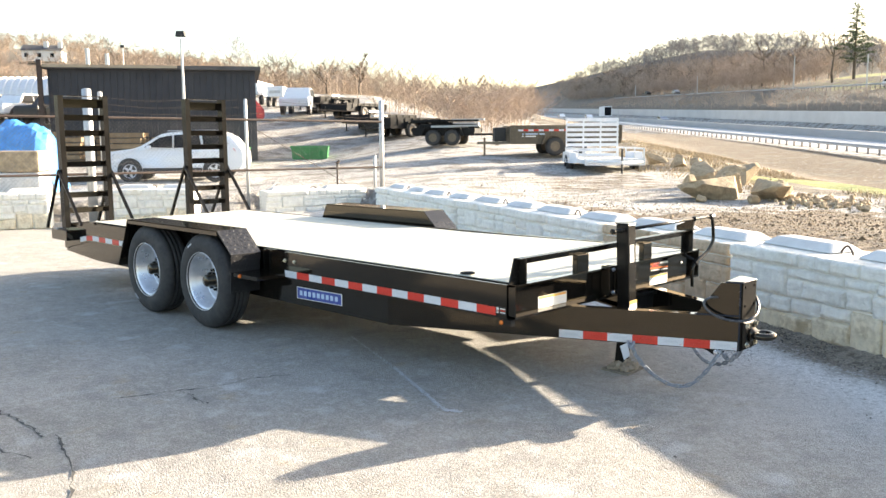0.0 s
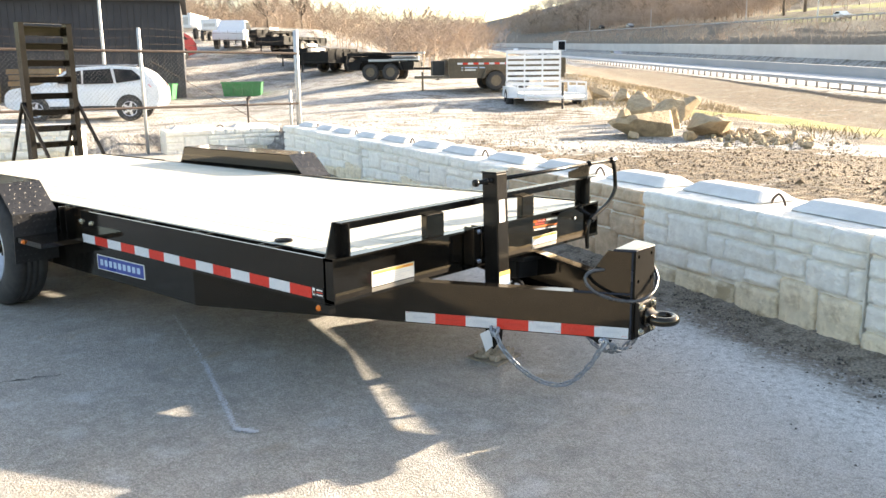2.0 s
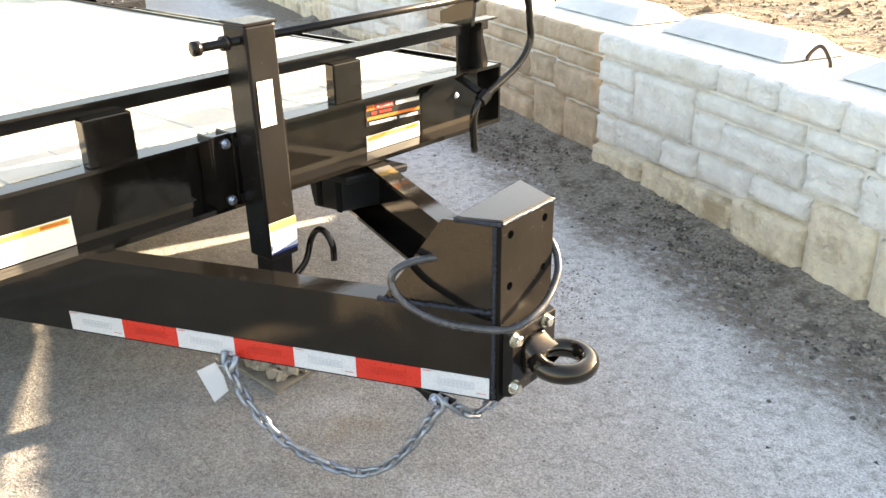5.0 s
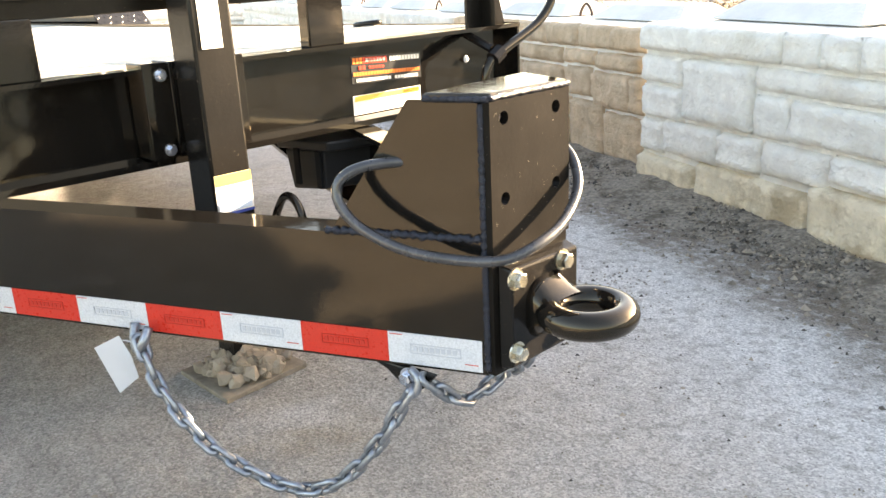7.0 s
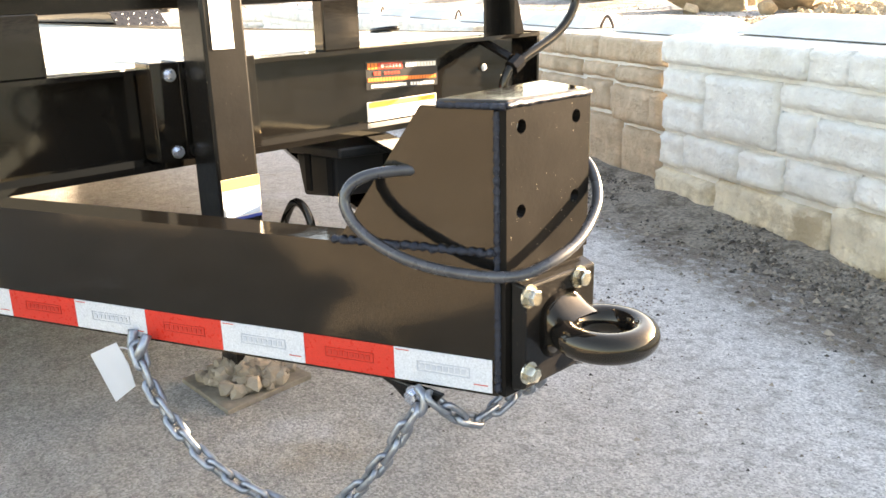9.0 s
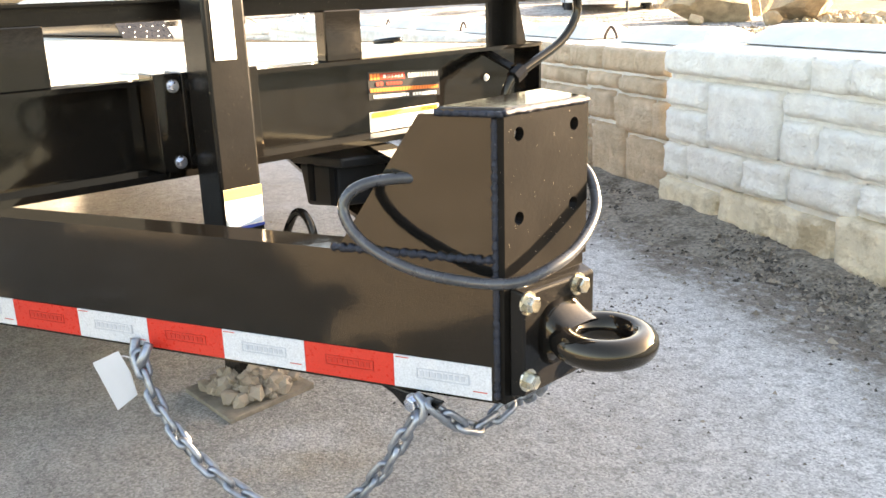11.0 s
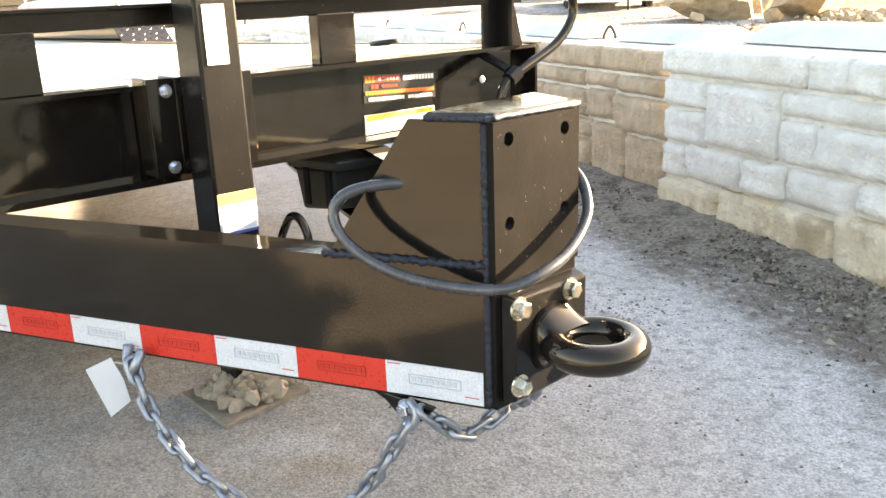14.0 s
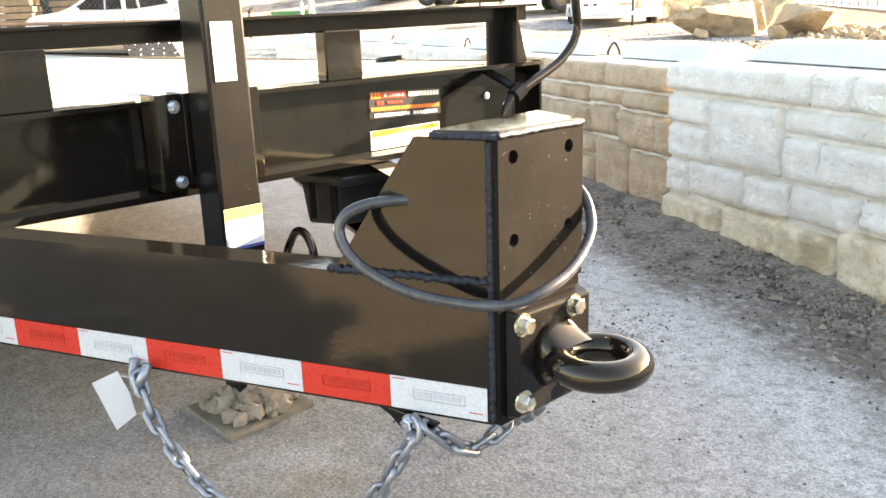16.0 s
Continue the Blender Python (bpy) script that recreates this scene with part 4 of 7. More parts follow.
def holed_plate(bm, x0, x1, y0, y1, z0, z1, holes, r=0.0095, seg=14):
    """A plate across x with round holes right through, cut cell by cell."""
    ycuts = sorted({y0, y1, *[(holes[0][0] + holes[-1][0]) / 2]})
    zl = sorted({z for _, z in holes})
    zcuts = sorted({z0, z1, (zl[0] + zl[1]) / 2, zl[0] - 0.05})
    for ya, yb in zip(ycuts, ycuts[1:]):
        for za, zb in zip(zcuts, zcuts[1:]):
            inside = [(y, z) for y, z in holes if ya < y < yb and za < z < zb]
            rect = [(ya, za), (yb, za), (yb, zb), (ya, zb)]
            if not inside:
                for x, o in ((x1, rect), (x0, rect[::-1])):
                    bm.faces.new([bm.verts.new((x, y, z)) for y, z in o])
                continue
            cy, cz = inside[0]
            ring = [(cy + r * math.cos(t), cz + r * math.sin(t)) for t in [(k + 0.5) * math.tau / seg for k in range(seg)]]
            outer = []
            for y, z in ring:
                dy, dz = y - cy, z - cz
                t = min(((yb if dy > 0 else ya) - cy) / dy if abs(dy) > 1e-9 else 9e9, ((zb if dz > 0 else za) - cz) / dz if abs(dz) > 1e-9 else 9e9)
                outer.append((cy + dy * t, cz + dz * t))
            for k in range(seg):
                m = (k + 1) % seg
                quad = [ring[k], outer[k], outer[m], ring[m]]
                extra = [c for c in rect if abs(outer[k][0] - outer[m][0]) > 1e-6 and abs(outer[k][1] - outer[m][1]) > 1e-6 and
                         (abs(c[0] - outer[k][0]) < 1e-6 or abs(c[1] - outer[k][1]) < 1e-6) and (abs(c[0] - outer[m][0]) < 1e-6 or abs(c[1] - outer[m][1]) < 1e-6)]
                if extra:
                    quad = [ring[k], outer[k], extra[0], outer[m], ring[m]]
                bm.faces.new([bm.verts.new((x1, y, z)) for y, z in quad])
                bm.faces.new([bm.verts.new((x0, y, z)) for y, z in quad[::-1]])
                bm.faces.new([bm.verts.new(p) for p in ((x1, *ring[m]), (x0, *ring[m]), (x0, *ring[k]), (x1, *ring[k]))])
    for o in (((y0, z0), (y1, z0)), ((y1, z0), (y1, z1)), ((y1, z1), (y0, z1)), ((y0, z1), (y0, z0))):
        bm.faces.new([bm.verts.new(p) for p in ((x1, *o[0]), (x0, *o[0]), (x0, *o[1]), (x1, *o[1]))])
    bmesh.ops.remove_doubles(bm, verts=bm.verts[:], dist=1e-5)
    bmesh.ops.recalc_face_normals(bm, faces=bm.faces[:])


bm = B()
holed_plate(bm, 1.004, 1.018, YA, YB, 0.470, 0.692, HOLES)
part("front_plate", bm, SPECKLED, trailer)
bm = B()
box(bm, 1.002, 1.014, YA + 0.002, YB - 0.002, 0.284, 0.469)
part("lower_front_plate", bm, SPECKLED, trailer)
bm = B()
yq = tongue_y(0.93) - 0.002
prism(bm, [(0.928, yq, 0.689), (0.945, yq + 0.004, 0.689), (1.016, YA + 0.004, 0.689), (1.016, YB - 0.004, 0.689), (0.90, far_y(yq), 0.689)], (0, 0, 0.010))
rounded(bm, 0.003)
part("pedestal_top", bm, BLACK, trailer)
bm = B()
random.seed(4)
tube(bm, [(1.017 + 0.001 * math.sin(k), YA + (YB - YA) * k / 50, 0.693 + random.uniform(-0.001, 0.001)) for k in range(51)], 0.0045, 7)
tube(bm, [(0.925 + (1.016 - 0.925) * k / 30, yq + (YA - yq) * k / 30 + 0.0015 * math.sin(k * 1.7), 0.691) for k in range(31)], 0.005, 7)
part("weld_bead", bm, WELD, trailer, smooth=True)

# Coupling bracket with four bolts and the drawbar eye.
bm = B()
by0, by1 = MID - 0.082, MID + 0.080
hexa(bm, [(1.015, by0, 0.292), (1.040, by0 + 0.002, 0.300), (1.040, by1 - 0.002, 0.300), (1.015, by1, 0.292),
          (1.015, by0, 0.456), (1.040, by0 + 0.002, 0.452), (1.040, by1 - 0.002, 0.448), (1.015, by1, 0.456)])
rounded(bm, 0.004)
part("coupling_bracket", bm, BLACK_DUSTY, trailer)
for y in (MID - 0.068, MID + 0.041):
    for z in (0.324, 0.437):
        bm = B()
        bolt(bm, (1.039, y - 0.003, z), (1, 0, 0), 0.0122, 0.013)
        part("bolt", bm, BOLT, trailer)
EYE_C, EYE_Z = (1.108, MID + 0.008), 0.378
bm = B()
tube(bm, [(EYE_C[0] + 0.054 * math.cos(a), EYE_C[1] + 0.054 * math.sin(a), EYE_Z) for a in np.linspace(0, math.tau, 41)[:-1]], 0.0215, 18, closed=True)
part("drawbar_eye", bm, BLACK, trailer, "glossy black steel drawbar eye", smooth=True)
bm = B()
secs = []
for x, w, h in ((1.038, 0.050, 0.050), (1.050, 0.044, 0.040), (1.064, 0.046, 0.028), (1.080, 0.046, 0.021)):
    secs.append([bm.verts.new((x, MID + w * math.copysign(abs(math.cos(t)) ** 0.7, math.cos(t)), EYE_Z + h * math.copysign(abs(math.sin(t)) ** 0.7, math.sin(t)))) for t in np.linspace(0, math.tau, 25)[:-1]])
for a, b in zip(secs, secs[1:]):
    for k in range(24):
        bm.faces.new((a[k], a[(k + 1) % 24], b[(k + 1) % 24], b[k]))
bm.faces.new(secs[0][::-1])
bmesh.ops.recalc_face_normals(bm, faces=bm.faces[:])
part("eye_shoulder", bm, BLACK, trailer, smooth=True)

# Jack: a square post with a drop leg, foot plate, cross rod and cranked handle.
PX0, PX1, PY0, PY1 = 0.158, 0.250, -0.096, -0.004
bm = B()
box(bm, PX0, PX1, PY0, PY1, 0.375, 0.985)
rounded(bm, 0.006)
post = part("jack_post", bm, BLACK_DUSTY, trailer)
bm = B()
box(bm, PX0 - 0.004, PX1 + 0.004, PY0 - 0.004, PY1 + 0.004, 0.985, 0.993)
rounded(bm, 0.002)
part("cap", bm, BLACK_DUSTY, post)
bm = B()
hexa(bm, [(0.125, -0.065, 0.015), (0.19, -0.065, 0.015), (0.19, 0.0, 0.015), (0.125, 0.0, 0.015), (PX0 + 0.013, PY0 + 0.013, 0.40), (PX1 - 0.013, PY0 + 0.013, 0.40), (PX1 - 0.013, PY1 - 0.013, 0.40), (PX0 + 0.013, PY1 - 0.013, 0.40)])
part("drop_leg", bm, BLACK_DUSTY, post)
c = [(PX1 + 0.0005, PY0 + 0.016, 0.736), (PX1 + 0.0005, PY0 + 0.063, 0.736), (PX1 + 0.0005, PY0 + 0.063, 0.850), (PX1 + 0.0005, PY0 + 0.016, 0.850)]
flat("sticker", c, STICK_W, post, "white sticker")
c = [(PX1 + 0.0005, PY0 + 0.003, 0.396), (PX1 + 0.0005, PY1 - 0.003, 0.396), (PX1 + 0.0005, PY1 - 0.003, 0.482), (PX1 + 0.0005, PY0 + 0.003, 0.482)]
s = flat("sticker", c, STICK_W, post, "white, orange and blue sticker")
on_sticker("stripe", c, 0.0, 1.0, 0.74, 1.0, STICK_Y, s)
on_sticker("stripe", c, 0.0, 1.0, 0.0, 0.07, STICK_B, s)
on_sticker("stripe", c, 0.05, 0.95, 0.1, 0.32, STICK_LB, s)
# the post leans back a little towards the deck
for ob in (post, *post.children_recursive):
    for v in ob.data.vertices:
        lean = max(0.0, v.co.z - 0.43)
        v.co += Vector((-0.055 * lean, 0.026 * lean, -0.012 * lean))
# mounting angles between header and post
for y0, y1, x1 in ((-0.156, -0.102, 0.136), (-0.100, -0.064, 0.142), (0.026, 0.080, 0.136)):
    bm = B()
    box(bm, x1 - 0.010, x1, y0, y1, 0.512, 0.708)
    box(bm, 0.07, x1 - 0.010, y0, y0 + 0.008, 0.512, 0.708)
    rounded(bm, 0.002)
    part("mount_angle", bm, BLACK, trailer)
for z in (0.530, 0.683):
    for y, mt in ((-0.118, BOLT_B), (-0.082, BLACK_DUSTY)):
        bm = B()
        bolt(bm, (0.136 if mt is BOLT_B else 0.142, y, z), (1, 0, 0), 0.0098, 0.010)
        part("bolt", bm, mt, trailer)
bm = B()
tube(bm, [(0.181, -0.192, 0.941), (0.264, 0.985, 0.962)], 0.011, 10)
part("cross_rod", bm, BLACK_DUSTY, trailer, smooth=True)
for y in (-0.204, -0.128, -0.012, 0.74):
    bm = B()
    x = 0.1945 + 0.0705 * y
    tube(bm, [(x, y, 0.9444 + 0.0178 * y), (x + 0.001, y + 0.018, 0.9447 + 0.0178 * y)], 0.018, 12)
    part("collar", bm, BLACK_DUSTY, trailer, smooth=True)
bm = B()
hexa(bm, [(0.118, 0.735, 0.87), (0.245, 0.735, 0.87), (0.245, 0.75, 0.87), (0.118, 0.75, 0.87), (0.118, 0.735, 0.905), (0.256, 0.735, 0.962), (0.256, 0.75, 0.962), (0.118, 0.75, 0.905)])
part("rod_bracket", bm, BLACK, trailer)
bm = B()
tube(bm, smooth_line([(0.264, 0.975, 0.966), (0.264, 1.0, 0.925), (0.264, 1.015, 0.85), (0.262, 1.02, 0.78), (0.258, 0.955, 0.712), (0.253, 0.815, 0.652), (0.25, 0.760, 0.622), (0.248, 0.742, 0.57), (0.248, 0.748, 0.468)], 6), 0.0125, 10)
part("crank_handle", bm, BLACK, trailer, smooth=True)
for a, b, r in (((0.2535, 0.802, 0.650), (0.2525, 0.770, 0.631), 0.021), ((0.264, 0.965, 0.960), (0.2645, 1.0, 0.963), 0.019), ((0.12, 0.79, 0.70), (0.235, 0.79, 0.655), 0.012)):
    bm = B()
    tube(bm, [a, b], r, 8)
    part("crank_joint", bm, BLACK_DUSTY, trailer)
# Small white dot added for the whitish edge at the crank joint.
bm = B()
lathe(bm, [(0.0, 0.006), (0.006, 0.005), (0.010, 0.0)], 14, "X", (0.128, 0.80, 0.625))
part("side_reflector", bm, STICK_W, trailer, smooth=True)

# Hooked pin handle beside the jack leg, battery box under the header.
bm = B()
tube(bm, smooth_line([(0.215, -0.03, 0.27), (0.19, 0.06, 0.30), (0.178, 0.098, 0.355), (0.205, 0.102, 0.391), (0.238, 0.102, 0.393), (0.268, 0.10, 0.362), (0.276, 0.095, 0.32)], 6), 0.0095, 10)
part("pin_handle", bm, BLACK, trailer, smooth=True)
bm = B()
hexa(bm, [(-0.075, 0.325, 0.325), (0.075, 0.315, 0.345), (0.13, 0.47, 0.345), (-0.03, 0.48, 0.325), (-0.09, 0.318, 0.435), (0.085, 0.308, 0.450), (0.14, 0.48, 0.450), (-0.045, 0.49, 0.435)])
rounded(bm, 0.008)
box_body = part("battery_box", bm, DARK_PLASTIC, trailer)
bm = B()
hexa(bm, [(-0.10, 0.305, 0.436), (0.125, 0.295, 0.450), (0.18, 0.50, 0.450), (-0.055, 0.51, 0.436), (-0.11, 0.300, 0.462), (0.13, 0.290, 0.476), (0.185, 0.505, 0.476), (-0.065, 0.515, 0.462)])
rounded(bm, 0.006)
part("lid", bm, DARK_PLASTIC, box_body)
for x in (-0.02, 0.07):
    bm = B()
    box(bm, x, x + 0.02, 0.296, 0.302, 0.352, 0.445)
    part("strap", bm, FLAT_BLACK, box_body)

# Safety chains.
def chain(points, name="safety_chain"):
    """A hanging chain of welded links along a line."""
    line = smooth_line(points, 14)
    pitch, out, acc = 0.0335, [line[0]], 0.0
    for a, b in zip(line, line[1:]):
        d = (b - a).length
        while acc + d >= pitch:
            a = a + (b - a) * ((pitch - acc) / d)
            out.append(a)
            d, acc = (b - a).length, 0.0
        acc += d
    bm = B()
    for i in range(len(out) - 1):
        c, t = (out[i] + out[i + 1]) / 2, (out[i + 1] - out[i]).normalized()
        s = t.cross(Vector((0.2, 0.1, 1))).normalized()
        if i % 2:
            s = t.cross(s)
        s = (s + t.cross(s) * 0.35).normalized()
        hl, hw, r = 0.0185, 0.0095, 0.0053
        ring = []
        for k in range(16):
            a = k * math.tau / 16
            ring.append(c + t * ((hl - hw + 0.004) * (1 if math.cos(a) > 0 else -1) + hw * math.cos(a)) + s * hw * math.sin(a))
        tube(bm, ring, r, 7, closed=True)
    return part(name, bm, ZINC, trailer, "galvanised steel safety chain", smooth=True)


chain([(0.446, -0.386, 0.283), (0.490, -0.385, 0.208), (0.573, -0.36, 0.122), (0.655, -0.31, 0.062), (0.735, -0.275, 0.052), (0.80, -0.245, 0.085), (0.862, -0.212, 0.165), (0.888, -0.196, 0.218), (0.908, -0.184, 0.256)])
chain([(0.925, -0.172, 0.276), (0.935, -0.142, 0.246), (0.945, -0.108, 0.219), (0.950, -0.072, 0.222), (0.955, -0.03, 0.240), (0.96, 0.01, 0.275)])
chain([(0.42, 0.335, 0.28), (0.47, 0.32, 0.17), (0.60, 0.26, 0.085), (0.75, 0.18, 0.10), (0.88, 0.12, 0.18), (0.95, 0.075, 0.27)])
bm = B()
prism(bm, [(0.80, -0.180, 0.281), (0.845, -0.175, 0.268), (0.868, -0.172, 0.252), (0.915, -0.168, 0.252), (0.94, -0.165, 0.281)], (0, 0.012, 0))
rounded(bm, 0.003)
part("chain_lug", bm, BLACK_DUSTY, trailer)
bm = B()
bolt(bm, (0.892, -0.172, 0.268), (0.1, -1, 0), 0.0115, 0.01)
part("bolt", bm, BOLT_B, trailer)
bm = B()
tube(bm, smooth_line([(0.902, -0.176, 0.286), (0.918, -0.178, 0.278), (0.920, -0.181, 0.262), (0.912, -0.184, 0.250), (0.902, -0.186, 0.256)], 5), 0.0065, 9)
part("chain_hook", bm, ZINC, trailer, smooth=True)
bm = B()
tube(bm, smooth_line([(0.415, -0.375, 0.30), (0.425, -0.385, 0.275), (0.445, -0.39, 0.262), (0.46, -0.385, 0.28), (0.455, -0.37, 0.30)], 5), 0.0085, 9)
part("chain_hook", bm, ZINC, trailer, smooth=True)

# White card tag hanging from the chain.
bm = B()
pts = [Vector(c) for c in ((0.404, -0.446, 0.275), (0.430, -0.412, 0.293), (0.439, -0.400, 0.253), (0.442, -0.395, 0.212), (0.421, -0.423, 0.186))]
prism(bm, pts, (0.0010, -0.0012, 0))
tag = part("card_tag", bm, CARD, trailer, "white card tag")
bm = B()
tube(bm, smooth_line([pts[0].lerp(pts[1], 0.6) - Vector((0, 0, 0.008)), (0.432, -0.405, 0.282), (0.446, -0.39, 0.272)], 4), 0.0012, 5)
part("tag_string", bm, CARD, tag)

# Breakaway cable looped round the pedestal.
bm = B()
tube(bm, smooth_line([(0.93, -0.06, 0.585), (0.878, -0.165, 0.600), (0.848, -0.222, 0.592), (0.840, -0.240, 0.562), (0.868, -0.232, 0.522), (0.925, -0.200, 0.488), (0.985, -0.150, 0.470), (1.040, -0.115, 0.472), (1.062, -0.074, 0.486),
                      (1.062, -0.02, 0.500), (1.050, 0.030, 0.520), (1.034, 0.066, 0.548), (1.005, 0.082, 0.586), (0.96, 0.078, 0.610)], 8), 0.0080, 12)
part("breakaway_cable", bm, CABLE, trailer, "black sheathed cable", smooth=True)

# Jack foot with a heap of chips on a plate.
foot = thing("jack_pad", "rusty steel pad under the jack foot", "pad", (0.178, -0.036, 0))
bm = B()
hexa(bm, [(-0.108, -0.104, 0.0), (0.104, -0.112, 0.0), (0.091, 0.108, 0.0), (-0.098, 0.105, 0.0), (-0.108, -0.104, 0.012), (0.104, -0.112, 0.010), (0.091, 0.108, 0.014), (-0.098, 0.105, 0.012)])
rounded(bm, 0.002)
part("pad_plate", bm, RUSTY, foot)
random.seed(11)
bm = B()
for i in range(330):
    a, q = random.uniform(0, math.tau), abs(random.gauss(0, 0.05))
    x, y = 0.0 + q * math.cos(a), 0.0 + q * math.sin(a)
    if abs(x) > 0.09 or abs(y) > 0.092:
        continue
    r = random.uniform(0.008, 0.020) * (1.35 if random.random() < 0.15 else 1)
    z = 0.013 + max(0, 0.058 - q * 0.55) * random.random() + r * 0.4
    vs = bmesh.ops.create_icosphere(bm, subdivisions=1, radius=r, matrix=pose(x, y, z, random.uniform(0, 360), random.uniform(0, 360), 0))["verts"]
    for w in vs:
        w.co += Vector((random.uniform(-1, 1), random.uniform(-1, 1), random.uniform(-1, 1))) * r * 0.3
heap = part("stone_chips", bm, CHIP)
heap.matrix_basis = pose(0.175, -0.03, 0)
tagged(heap, "heap of brown stone chips on the jack pad", "stone chips", kind="stuff")

# Wheels.
def make_wheel(x, side):
    yo = MID + side * 1.268
    prof = [(0.228, 0.025), (0.240, 0.010), (0.258, 0.0), (0.30, -0.008), (0.345, 0.002), (0.372, 0.018), (0.386, 0.034), (0.392, 0.052), (0.392, 0.078), (0.384, 0.080), (0.384, 0.088), (0.392, 0.090),
            (0.393, 0.115), (0.385, 0.117), (0.385, 0.125), (0.393, 0.127), (0.392, 0.152), (0.384, 0.154), (0.384, 0.162), (0.392, 0.164), (0.391, 0.188), (0.384, 0.208), (0.365, 0.226), (0.30, 0.242), (0.228, 0.225)]
    s = -side
    bm = B()
    lathe(bm, [(r, s * h) for r, h in prof], 56, "Y", (x, yo, 0.392))
    tyre = part("tyre", bm, RUBBER, trailer, smooth=True)
    bm = B()
    lathe(bm, [(r, s * h) for r, h in ((0.236, 0.004), (0.241, 0.001), (0.242, 0.012), (0.228, 0.022), (0.216, 0.026), (0.212, 0.075), (0.198, 0.084), (0.192, 0.150), (0.176, 0.162), (0.16, 0.150), (0.11, 0.135), (0.085, 0.132), (0.0, 0.132))], 48, "Y", (x, yo, 0.392))
    rim = part("rim", bm, RIM, trailer, smooth=True)
    bm = B()
    lathe(bm, [(r, s * h) for r, h in ((0.0, 0.03), (0.040, 0.032), (0.050, 0.042), (0.052, 0.105), (0.064, 0.110), (0.064, 0.134))], 24, "Y", (x, yo, 0.392))
    part("hub", bm, BLACK, trailer, smooth=True)
    for k in range(8):
        a = k * math.tau / 8 + 0.2
        bm = B()
        bolt(bm, (x + 0.082 * math.cos(a), yo + s * 0.131, 0.392 + 0.082 * math.sin(a)), (0, -s, 0), 0.011, 0.028)
        part("lug_nut", bm, BLACK_DUSTY, trailer)
    bm = B()
    a = 2.0 if x > -3.5 else 4.0
    for q in range(6):
        t = a + q * 0.035
        r0 = 0.325
        box(bm, x + r0 * math.cos(t) - 0.004, x + r0 * math.cos(t) + 0.004, *sorted((yo - s * 0.0075, yo + s * 0.002)), 0.392 + r0 * math.sin(t) - 0.006, 0.392 + r0 * math.sin(t) + 0.006)
    part("sidewall_mark", bm, CARD, trailer)


for x in (-3.03, -3.98):
    for side in (-1, 1):
        make_wheel(x, side)
bm = B()
for x in (-3.03, -3.98):
    tube(bm, [(x, MID - 1.15, 0.392), (x, MID + 1.15, 0.392)], 0.045, 12)
part("axle", bm, BLACK, trailer)

